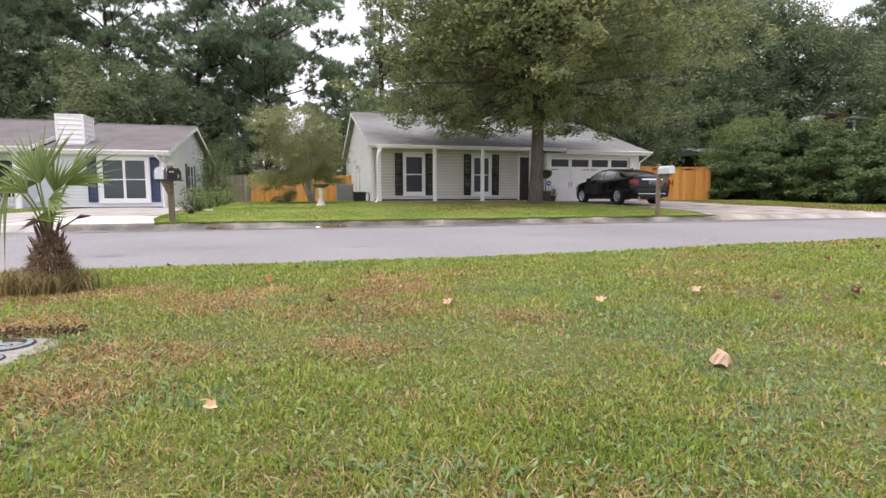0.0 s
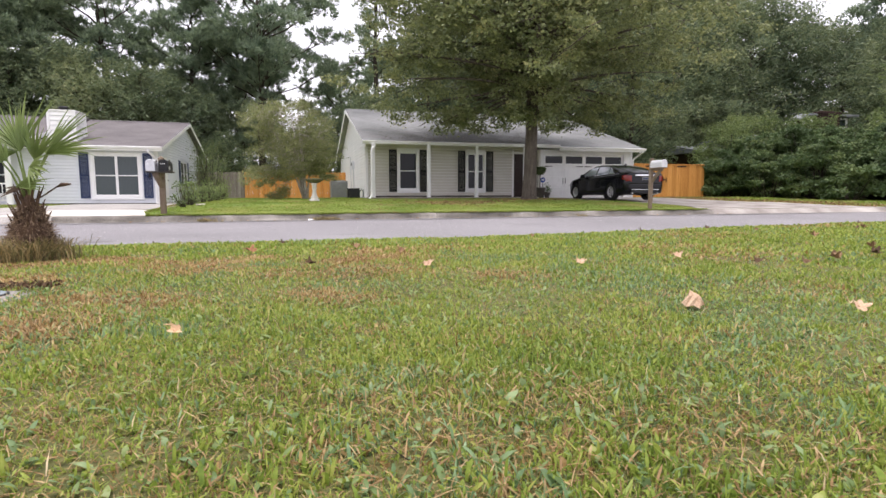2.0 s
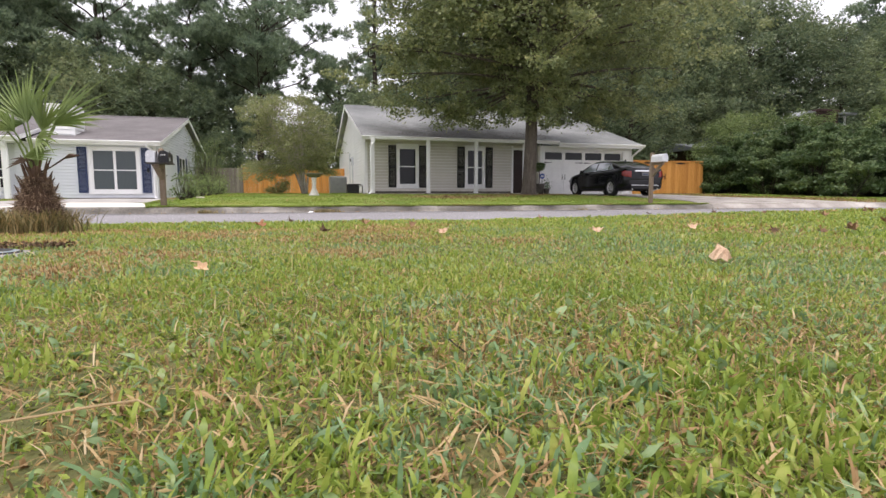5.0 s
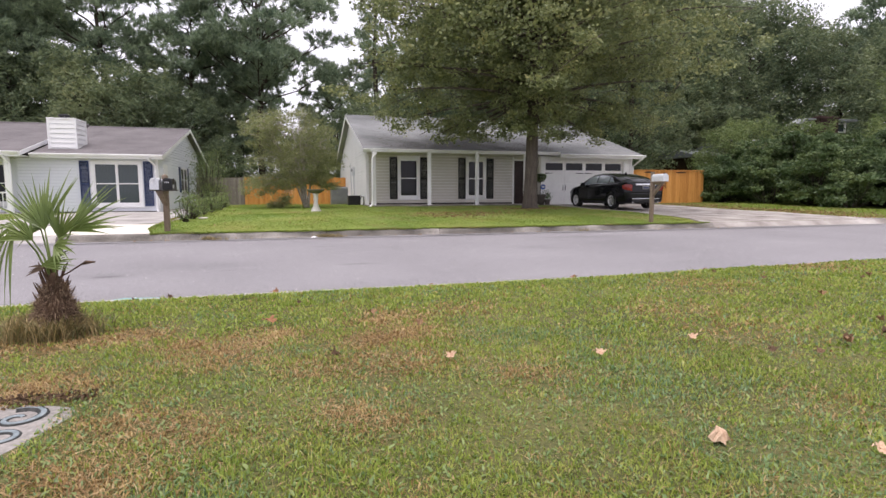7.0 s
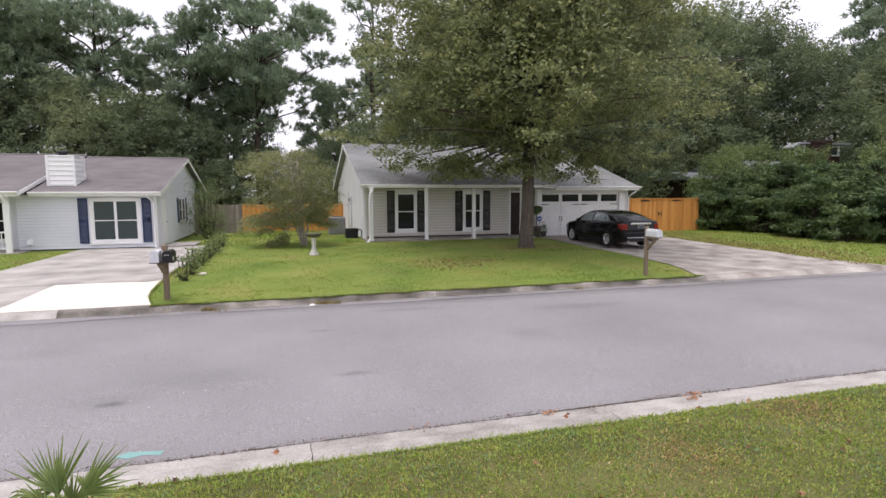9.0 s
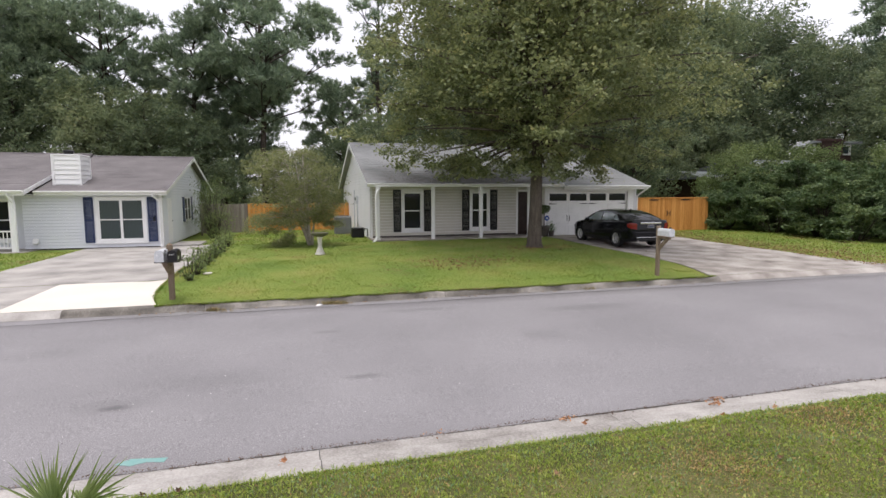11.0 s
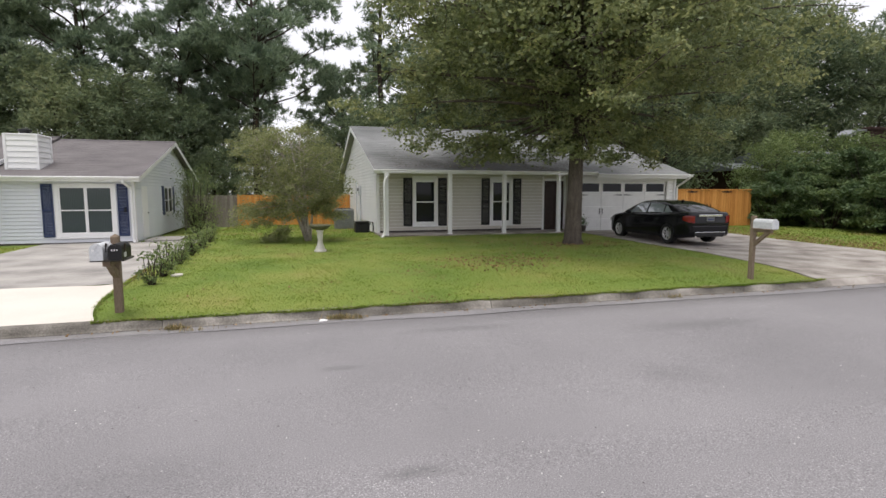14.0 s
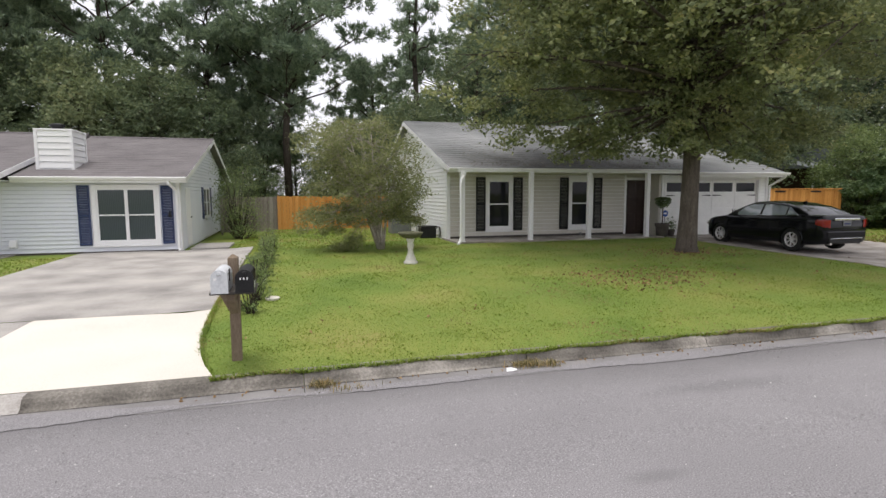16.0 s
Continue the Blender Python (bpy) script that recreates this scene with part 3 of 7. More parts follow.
draped("driveway_apron", 0, 0, spaced(12.7, 15.95, 10), 0.02, M["new_concrete"], "new pale concrete driveway apron", lambda y: (-5.42, apron_edge(y)))
draped("driveway_left_side", 0, 0, spaced(12.7, 15.95, 8), 0.015, M["old_concrete"], "stained old concrete driveway edge", lambda y: (-8.1, -5.43))
draped("driveway_left", -8.1, -2.95, spaced(15.97, 26.2, 12), 0.018, M["old_concrete"], "stained old concrete driveway by the blue house")
draped("driveway_right", 0, 0, spaced(12.7, 24.3, 16), 0.02, M["brown_concrete"], "stained concrete driveway in front of the garage", drive_edges)
slab("porch_slab", [(3.55, 23.45), (11.45, 23.45), (11.45, 25.4), (3.55, 25.4)], -0.1, SLAB, M["brown_concrete"], "stained concrete porch slab")
slab("side_pad", [(-4.95, 26.3), (-3.75, 26.3), (-3.75, 28.2), (-4.95, 28.2)], -0.2, -0.03, M["old_concrete"], "pale concrete pad beside the blue house")

# ---- houses ----


def siding(wall, axis, at, out, spans_at, z0, z1, material, course=0.135):
    """Lapped boards on a wall: axis is the way the boards run, at the wall's face, out the way it looks."""
    z = z0
    while z < z1 - 0.02:
        top = min(z + course, z1)
        for a, b in spans_at(z, top):
            if b - a < 0.03:
                continue
            lap = [(at, z + 0.02), (at + out * 0.034, z + 0.02), (at + out * 0.034, z + 0.03), (at + out * 0.008, top), (at, top)]
            part("siding_board", Geo().prism(lap, axis, a, b), material, wall, fix=True)
        z += course


def cut(a, b, holes):
    """What is left of a to b between the holes."""
    out, left = [], a
    for h0, h1 in sorted(holes):
        if h0 > left:
            out.append((left, min(h0, b)))
        left = max(left, h1)
    if left < b:
        out.append((left, b))
    return [(p, q) for p, q in out if q > p]


def window(house, x0, x1, z0, z1, y, trim_w, glass, columns=1):
    """A sash window on a front wall that looks to -y: trim, sashes, panes, sill."""
    w = part("window", Geo().box(x0 - trim_w, x0, y - 0.045, y + 0.02, z0 - trim_w, z1 + trim_w)
             .box(x1, x1 + trim_w, y - 0.045, y + 0.02, z0 - trim_w, z1 + trim_w)
             .box(x0, x1, y - 0.045, y + 0.02, z1, z1 + trim_w).box(x0, x1, y - 0.045, y + 0.02, z0 - trim_w, z0), M["trim"], house, "white-trimmed sash window")
    part("sill", Geo().box(x0 - trim_w - 0.03, x1 + trim_w + 0.03, y - 0.085, y, z0 - trim_w - 0.05, z0 - trim_w - 0.002), M["trim"], w)
    cw = (x1 - x0) / columns
    zm = z0 + (z1 - z0) * 0.5
    for c in range(columns):
        a, b = x0 + c * cw, x0 + (c + 1) * cw
        e = 0.05 if columns > 1 else 0.03
        f = Geo()
        f.box(a, a + e, y - 0.028, y + 0.03, z0, z1, 0.004).box(b - e, b, y - 0.028, y + 0.03, z0, z1, 0.004)
        f.box(a + e, b - e, y - 0.028, y + 0.03, z0, z0 + 0.035, 0.004).box(a + e, b - e, y - 0.028, y + 0.03, z1 - 0.035, z1, 0.004)
        f.box(a + e, b - e, y - 0.03, y + 0.03, zm - 0.022, zm + 0.022, 0.004)
        part("sash", f, M["trim"], w)
        for p, q in ((z0 + 0.035, zm - 0.022), (zm + 0.022, z1 - 0.035)):
            part("pane", Geo().box(a + e, b - e, y + 0.0, y + 0.012, p, q, 0.001), glass, w)
    return w


def shutter(house, x0, x1, z0, z1, y, material):
    """A louvred shutter: frame and slats."""
    s = part("shutter", Geo().box(x0, x0 + 0.045, y - 0.04, y, z0, z1).box(x1 - 0.045, x1, y - 0.04, y, z0, z1)
             .box(x0, x1, y - 0.038, y, z0, z0 + 0.08).box(x0, x1, y - 0.038, y, z1 - 0.07, z1)
             .box(x0, x1, y - 0.038, y, (z0 + z1) / 2 - 0.04, (z0 + z1) / 2 + 0.04), material, house)
    g = Geo()
    for a, b in ((z0 + 0.08, (z0 + z1) / 2 - 0.04), ((z0 + z1) / 2 + 0.04, z1 - 0.07)):
        n = int((b - a) / 0.05)
        for i in range(n):
            z = a + (b - a) * (i + 0.5) / n
            g.add([(x0 + 0.045, y - 0.006, z + 0.02), (x1 - 0.045, y - 0.006, z + 0.02), (x1 - 0.045, y - 0.03, z - 0.02), (x0 + 0.045, y - 0.03, z - 0.02)], [(0, 1, 2, 3)])
    part("slats", g, material, s, fix=False)
    return s


def gable_roof(house, x0, x1, ye, yr, yb, ze, zr, material, course=0.3, rakes=(True, True)):
    """Both planes of a gable roof with shingle courses, fascia, rake boards and soffit."""
    roof = part("roof", Geo().prism([(ye, ze - 0.03), (yr, zr - 0.03), (yb, ze - 0.03), (yb, ze - 0.13), (yr, zr - 0.13), (ye, ze - 0.13)], "x", x0 + 0.02, x1 - 0.02), material, house, "grey asphalt shingle roof")
    k = (zr - ze) / (yr - ye)
    g = Geo()
    ln = math.hypot(yr - ye, zr - ze)
    n = int(ln / course)
    rng = random.Random(5)
    for side in (0, 1):
        for i in range(n):
            s0, s1 = i * ln / n, (i + 1) * ln / n
            x = x0
            while x < x1 - 0.01:
                w = rng.uniform(0.28, 0.36)
                xe = min(x + w, x1)
                def at(s, h):
                    y = ye + (yr - ye) * s / ln if side == 0 else yb - (yb - yr) * s / ln
                    return y, ze + (zr - ze) * s / ln + h - 0.03
                lo, hi = at(s0, 0.01), at(s1 + 0.01, 0.004)
                un = at(s0, 0.0)
                g.add([(x + 0.002, *lo), (xe - 0.002, *lo), (xe - 0.002, *hi), (x + 0.002, *hi), (x + 0.002, *un), (xe - 0.002, *un)], [(0, 1, 2, 3), (4, 5, 1, 0)])
                x = xe
    part("shingles", g, material, roof, fix=False)
    part("ridge_cap", Geo().prism([(yr - 0.14, zr - 0.14 * k), (yr, zr + 0.012), (yr + 0.14, zr - 0.14 * k), (yr, zr - 0.02)], "x", x0, x1), material, roof)
    for x, s in [e for e, keep in zip(((x0, -1), (x1, 1)), rakes) if keep]:
        for y in (ye, yb):
            part("rake_board", Geo().prism([(y, ze - 0.03), (yr, zr - 0.03), (yr, zr - 0.2), (y, ze - 0.2)], "x", x + s * 0.0, x - s * 0.03), M["trim"], roof)
    return roof


def gutter(house, x0, x1, y, z, drops):
    """A gutter along the eave, and its downspouts."""
    prof = [(y + 0.0, z), (y - 0.11, z), (y - 0.125, z - 0.02), (y - 0.1, z - 0.06), (y - 0.06, z - 0.11), (y, z - 0.11)]
    part("gutter", Geo().prism(prof, "x", x0, x1), M["trim"], house, "white metal gutter")
    for x, pts in drops:
        part("downspout", Geo().tube(pts, 0.05, 8), M["trim"], house)


def white_house():
    H = thing("house", (3.55, 24.9, 0.1), "white single-storey house with grey shingle roof and porch", "house")
    yw, yg = 24.9, 24.35
    ze, zr, ye, yr, yb = 2.62, 4.95, 23.7, 30.97, 38.25
    k = (zr - ze) / (yr - ye)
    xl, xr, xm = 3.62, 16.95, 11.95
    soffit = 2.44
    # walls
    wins = [(5.02, 6.06, 0.42, 2.33), (8.3, 9.32, 0.42, 2.33)]
    glassx = [(5.14, 5.94), (8.42, 9.2)]
    door = (10.78, 11.7)
    core = Geo()
    for a, b in cut(xl, xm, [(w[0] + 0.1, w[1] - 0.1) for w in wins] + [door]):
        core.box(a, b, yw, yw + 0.14, SLAB, soffit, 0.001)
    for w in wins:
        core.box(w[0] + 0.1, w[1] - 0.1, yw, yw + 0.14, SLAB, w[2] + 0.1, 0.001)
        core.box(w[0] + 0.1, w[1] - 0.1, yw, yw + 0.14, w[3] - 0.1, soffit, 0.001)
    front = part("wall", core, M["siding"], H, "front wall of white lap siding")
    def spans(z, top):
        holes = [(w[0], w[1]) for w in wins if top > w[2] and z < w[3]] + [(door[0] - 0.1, door[1] + 0.1)]
        return cut(xl + 0.05, xm, holes)
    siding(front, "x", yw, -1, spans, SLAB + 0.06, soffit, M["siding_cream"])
    # dark strip stands in for the shaded gap under the lowest board
    for a, b in cut(xl + 0.08, xm - 0.12, [(door[0] - 0.1, door[1] + 0.1)]):
        part("wall_base", Geo().box(a, b, yw - 0.018, yw + 0.01, SLAB + 0.002, SLAB + 0.075, 0.002), M["dark_wood"], H, "dark strip standing in for the shaded gap at the wall foot")
    part("outlet_box", Geo().box(8.77, 8.84, yw - 0.07, yw - 0.02, 0.17, 0.29, 0.006), M["grey_metal"], H, "small grey outlet box")
    side = part("wall", Geo().prism([(yw, 0.0), (yb - 0.5, 0.0), (yb - 0.5, soffit), (yr, zr - 0.2), (yw, soffit + 0.1)], "x", xl, xl + 0.14), M["siding"], H, "gable wall of white lap siding")
    def gable(z, top):
        lift = max(0, (top - ze + 0.12) / k)
        return [(max(yw - 0.0, ye + lift), min(yb - 0.5, yb - lift))]
    siding(side, "y", xl, -1, gable, 0.08, zr - 0.22, M["siding"])
    part("corner_board", Geo().box(xl - 0.045, xl + 0.08, yw - 0.045, yw + 0.09, 0.1, soffit), M["trim"], H)
    part("wall", Geo().prism([(yg, 0.0), (yb - 0.5, 0.0), (yb - 0.5, soffit), (yr, zr - 0.35), (yg, soffit)], "x", xr - 0.14, xr), M["siding"], H)
    part("wall", Geo().box(xl, xr, yb - 0.64, yb - 0.5, 0.0, soffit, 0.002), M["siding"], H)
    meter = part("meter_box", Geo().box(xl - 0.14, xl - 0.03, 29.4, 29.75, 1.62, 2.06, 0.015), M["dull_white"], H, "pale grey electricity meter box")
    part("meter_dial", Geo().tube([(xl - 0.14, 29.57, 1.9), (xl - 0.2, 29.57, 1.9)], 0.08, 12), M["grey_metal"], meter)
    for cy, ct in ((30.95, 2.36), (29.57, 1.63)):
        part("conduit", Geo().tube([(xl - 0.06, cy, 0.05), (xl - 0.06, cy, ct)], 0.026, 8), M["dull_white"], H, "pale grey conduit pipe")
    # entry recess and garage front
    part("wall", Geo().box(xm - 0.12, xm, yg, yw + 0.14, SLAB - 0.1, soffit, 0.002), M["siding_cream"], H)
    dr = part("door", Geo().box(door[0], door[1], yw + 0.03, yw + 0.08, SLAB, 2.24, 0.004), M["door_brown"], H, "dark brown panelled front door")
    for px in (door[0] + 0.1, door[0] + 0.5):
        for a, b in ((SLAB + 0.15, 0.95), (1.05, 1.6), (1.7, 2.12)):
            part("panel", Geo().box(px, px + 0.32, yw + 0.012, yw + 0.04, a, b, 0.012), M["door_brown"], dr)
    part("door_handle", Geo().tube([(door[1] - 0.08, yw + 0.03, 1.1), (door[1] - 0.08, yw - 0.03, 1.1), (door[1] - 0.16, yw - 0.035, 1.1)], 0.012), M["grey_metal"], dr)
    part("door_frame", Geo().box(door[0] - 0.1, door[0], yw - 0.03, yw + 0.1, SLAB, 2.34).box(door[1], door[1] + 0.1, yw - 0.03, yw + 0.1, SLAB, 2.34).box(door[0], door[1], yw - 0.03, yw + 0.1, 2.24, 2.34), M["trim"], H)
    gx0, gx1, gz0, gz1 = 12.14, 16.5, 0.1, 2.24
    gw = part("wall", Geo().box(xm, gx0, yg, yg + 0.14, 0.0, soffit, 0.002).box(gx1, xr, yg, yg + 0.14, 0.0, soffit, 0.002).box(gx0, gx1, yg, yg + 0.14, gz1, soffit, 0.002), M["siding"], H, "garage front of white lap siding")
    siding(gw, "x", yg, -1, lambda z, top: [(xm + 0.08, gx0 - 0.1), (gx1 + 0.1, xr - 0.08)], 0.12, soffit, M["siding"])
    part("garage_trim", Geo().box(gx0 - 0.1, gx0 + 0.008, yg - 0.042, yg + 0.08, 0.1, gz1 + 0.1).box(gx1 - 0.008, gx1 + 0.1, yg - 0.042, yg + 0.08, 0.1, gz1 + 0.1).box(gx0 + 0.008, gx1 - 0.008, yg - 0.042, yg + 0.08, gz1 - 0.008, gz1 + 0.1), M["trim"], H)
    part("corner_board", Geo().box(xr - 0.09, xr + 0.03, yg - 0.045, yg + 0.09, 0.05, soffit), M["trim"], H)
    part("corner_board", Geo().box(xm - 0.03, xm + 0.08, yg - 0.045, yg + 0.05, 0.1, soffit), M["trim"], H)
    gd = part("garage_door", Geo().box(gx0, gx1, yg + 0.09, yg + 0.13, gz0, gz1, 0.002), M["white_metal"], H, "white carriage-style garage door with a row of lights")
    rows = [(gz0 + 0.01 + i * 0.53, gz0 + 0.01 + i * 0.53 + 0.515) for i in range(4)]
    pw = (gx1 - gx0) / 4
    for r, (a, b) in enumerate(rows):
        for c in range(4):
            p, q = gx0 + c * pw + 0.03, gx0 + (c + 1) * pw - 0.03
            if r < 3:
                part("door_panel", Geo().box(p, q, yg + 0.072, yg + 0.095, a, b, 0.008), M["white_metal"], gd)
            else:
                part("door_panel", Geo().box(p, q, yg + 0.072, yg + 0.095, a, a + 0.09, 0.006).box(p, q, yg + 0.072, yg + 0.095, b - 0.08, b, 0.006)
                     .box(p, p + 0.06, yg + 0.072, yg + 0.095, a + 0.09, b - 0.08, 0.006).box(q - 0.06, q, yg + 0.072, yg + 0.095, a + 0.09, b - 0.08, 0.006), M["white_metal"], gd)
                part("pane", Geo().box(p + 0.06, q - 0.06, yg + 0.08, yg + 0.092, a + 0.09, b - 0.08, 0.001), M["glass"], gd)
    for c in (1, 3):
        x = gx0 + c * pw
        for s in (-1, 1):
            part("handle", Geo().tube([(x + s * 0.07, yg + 0.07, 0.82), (x + s * 0.07, yg + 0.03, 0.84), (x + s * 0.07, yg + 0.03, 1.05), (x + s * 0.07, yg + 0.07, 1.07)], 0.014, 6), M["black_plastic"], gd, "black iron pull")
    for c in (0, 2, 4):
        s = 1 if c == 0 else -1
        for d in ((1, -1) if c == 2 else (s,)):
            x = gx0 + c * pw
            part("strap_hinge", Geo().prism([(x + d * 0.05, 1.62), (x + d * 0.05, 1.67), (x + d * 0.42, 1.655), (x + d * 0.47, 1.645), (x + d * 0.42, 1.635)], "y", yg + 0.06, yg + 0.072), M["black_plastic"], gd)
    # windows and shutters
    for (a, b, c, d), (p, q) in zip(wins, glassx):
        window(H, p, q, 0.55, 2.2, yw - 0.01, 0.12, M["glass"])
        shutter(H, a - 0.37, a - 0.02, 0.42, 2.33, yw - 0.036, M["shutter"])
        shutter(H, b + 0.02, b + 0.37, 0.42, 2.33, yw - 0.036, M["shutter"])
    # porch
    for x in (3.75, 6.2, 8.43, 10.8):
        part("porch_post", Geo().box(x - 0.072, x + 0.072, 23.56, 23.71, SLAB, 2.468, 0.012).box(x - 0.085, x + 0.085, 23.54, 23.73, SLAB, SLAB + 0.03, 0.006), M["trim"], H, "square white porch post")
    part("porch_beam", Geo().box(3.6, xm, 23.58, 23.7, 2.47, soffit + 0.11, 0.004), M["trim"], H)
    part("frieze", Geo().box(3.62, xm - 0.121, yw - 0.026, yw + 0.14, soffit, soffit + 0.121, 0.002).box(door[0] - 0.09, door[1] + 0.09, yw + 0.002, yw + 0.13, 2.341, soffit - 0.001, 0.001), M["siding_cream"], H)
    part("soffit", Geo().box(3.4, 12.6, ye + 0.02, yw + 0.1, soffit + 0.122, soffit + 0.135, 0.001).box(12.62, 17.1, ye + 0.02, yw, soffit + 0.0, soffit + 0.012, 0.001), M["trim"], H)
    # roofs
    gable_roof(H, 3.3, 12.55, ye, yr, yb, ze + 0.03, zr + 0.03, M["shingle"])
    gable_roof(H, 12.57, 17.2, ye - 0.02, yr, yb, ze - 0.07, zr - 0.12, M["shingle"])
    part("fascia", Geo().box(3.3, 12.55, ye - 0.005, ye + 0.02, ze - 0.17, ze - 0.02, 0.004), M["trim"], H)
    part("fascia", Geo().box(12.57, 17.2, ye - 0.025, ye, ze - 0.28, ze - 0.11, 0.004), M["trim"], H)
    gutter(H, 3.3, 12.56, ye - 0.006, ze - 0.02, [(3.7, [(3.84, ye - 0.06, ze - 0.13), (3.84, ye - 0.07, ze - 0.22), (3.7, ye - 0.17, 2.22), (3.67, ye - 0.19, 2.1), (3.67, ye - 0.19, 0.34), (3.62, ye - 0.24, 0.2), (3.5, ye - 0.4, 0.12)])])
    gutter(H, 12.58, 17.25, ye - 0.026, ze - 0.1, [(17.0, [(17.05, ye - 0.08, ze - 0.2), (17.05, ye - 0.06, ze - 0.28), (16.99, yg - 0.08, 2.0), (16.99, yg - 0.08, 0.1)])])
    return H


white_house()


def blue_house():
    H = thing("house", (-4.95, 26.2, -0.1), "pale blue single-storey house with brown-grey roof", "house")
    yw, ye, yr, yb, ze, zr = 26.2, 25.8, 33.0, 40.2, 2.34, 4.2
    k = (zr - ze) / (yr - ye)
    xr, xl, soffit, z0 = -5.2, -10.3, 2.16, -0.12
    hole = (-7.62, -5.88, 0.2, 2.02)
    core = Geo()
    for a, b in cut(xl, xr, [hole[:2]]):
        core.box(a, b, yw, yw + 0.14, z0, soffit, 0.001)
    core.box(hole[0], hole[1], yw, yw + 0.14, z0, hole[2], 0.001).box(hole[0], hole[1], yw, yw + 0.14, hole[3], soffit, 0.001)
    front = part("wall", core, M["siding_blue"], H, "front wall of pale blue lap siding")
    siding(front, "x", yw, -1, lambda z, t: cut(xl, xr - 0.05, [(hole[0] - 0.02, hole[1] + 0.02)] if t > hole[2] - 0.1 and z < hole[3] + 0.1 else []), z0 + 0.06, soffit, M["siding_blue"], 0.13)
    # dark strip painted for the shade in the gap between wall and driveway
    part("wall_base", Geo().box(xl, xr - 0.08, yw - 0.016, yw + 0.01, z0, z0 + 0.078, 0.002), M["dark_wood"], H, "dark strip standing in for the shaded gap at the wall foot")
    side = part("wall", Geo().prism([(yw, z0), (yb - 0.4, z0), (yb - 0.4, soffit), (yr, zr - 0.2), (yw, soffit + 0.05)], "x", xr - 0.14, xr), M["siding_blue"], H, "gable wall of pale blue lap siding")
    def gable(z, t):
        lift = max(0, (t - ze + 0.12) / k)
        return cut(max(yw, ye + lift), min(yb - 0.4, yb - lift), [(31.15, 33.05)] if t > 0.72 and z < 2.06 else [])
    siding(side, "y", xr, 1, gable, z0 + 0.06, zr - 0.2, M["siding_blue"], 0.13)
    part("corner_board", Geo().box(xr - 0.08, xr + 0.045, yw - 0.045, yw + 0.09, z0, soffit), M["trim"], H)
    part("wall", Geo().box(-24, xr, yb - 0.54, yb - 0.4, z0, soffit, 0.002), M["siding_blue"], H)
    window(H, hole[0] + 0.02, hole[1] - 0.02, 0.28, 1.95, yw - 0.01, 0.13, M["glass_grey"], columns=2)
    shutter(H, hole[0] - 0.5, hole[0] - 0.15, 0.16, 2.06, yw - 0.036, M["shutter_blue"])
    shutter(H, hole[1] + 0.15, hole[1] + 0.5, 0.16, 2.06, yw - 0.036, M["shutter_blue"])
    # side window with shutters, looking to +x
    w = part("window", Geo().box(xr, xr + 0.05, 31.2, 33.0, 0.75, 0.85).box(xr, xr + 0.05, 31.2, 33.0, 1.95, 2.03).box(xr, xr + 0.05, 31.2, 31.3, 0.85, 1.95).box(xr, xr + 0.05, 32.9, 33.0, 0.85, 1.95).box(xr, xr + 0.05, 32.06, 32.14, 0.85, 1.95).box(xr, xr + 0.045, 31.3, 32.06, 1.38, 1.42).box(xr, xr + 0.045, 32.14, 32.9, 1.38, 1.42), M["trim"], H, "white-trimmed side window")
    for a in (31.3, 32.14):
        part("pane", Geo().box(xr - 0.01, xr + 0.012, a, a + 0.76, 0.85, 1.95, 0.001), M["glass"], w)
    for a in (30.78, 33.02):
        part("shutter", Geo().box(xr, xr + 0.055, a, a + 0.4, 0.74, 2.04), M["shutter_blue"], H)
    sd = part("door", Geo().box(xr, xr + 0.045, 27.2, 28.05, 0.0, 2.0), M["trim"], H, "white side door")
    part("door_handle", Geo().tube([(xr + 0.04, 27.95, 0.95), (xr + 0.09, 27.95, 0.95)], 0.025), M["grey_metal"], sd)
    hood = part("vent_hood", Geo().prism([(yw - 0.035, 0.16), (yw - 0.035, 0.38), (yw - 0.06, 0.38), (yw - 0.15, 0.2), (yw - 0.15, 0.16)], "x", -10.0, -9.8), M["trim"], H, "small white dryer vent hood")
    part("flap", Geo().box(-9.98, -9.82, yw - 0.14, yw - 0.05, 0.15, 0.158, 0.002), M["grey_metal"], hood)
    lamp = part("wall_lamp", Geo().box(-5.52, -5.44, yw - 0.06, yw - 0.03, 1.1, 1.24, 0.008), M["black_plastic"], H, "small black wall lamp")
    part("lamp_head", Geo().turned([(0.02, 1.02), (0.045, 1.04), (0.05, 1.14), (0.02, 1.19)], -5.48, yw - 0.11, 10), M["black_plastic"], lamp, smooth=True)
    # porch at the far end: set-back wall, post and railing
    part("wall", Geo().box(-24, -12.1, yw + 0.6, yw + 0.74, z0, soffit, 0.002).box(-10.95, xl + 0.1, yw + 0.6, yw + 0.74, z0, soffit, 0.002).box(-12.1, -10.95, yw + 0.6, yw + 0.74, z0, 0.3, 0.002).box(-12.1, -10.95, yw + 0.6, yw + 0.74, 1.95, soffit, 0.002), M["siding_blue"], H, "porch wall of pale blue siding")
    part("wall", Geo().box(xl, xl + 0.14, yw + 0.14, yw + 0.6, z0, soffit, 0.002), M["siding_blue"], H)
    window(H, -12.05, -11.0, 0.35, 1.92, yw + 0.59, 0.1, M["glass"])
    part("porch_post", Geo().box(-10.36, -10.2, 25.2, 25.36, z0, soffit + 0.05, 0.012), M["trim"], H, "square white porch post")
    part("top_rail", Geo().box(-14, -10.37, 25.25, 25.32, 0.72, 0.78), M["trim"], H)
    part("bottom_rail", Geo().box(-14, -10.37, 25.25, 25.32, 0.08, 0.13), M["trim"], H)
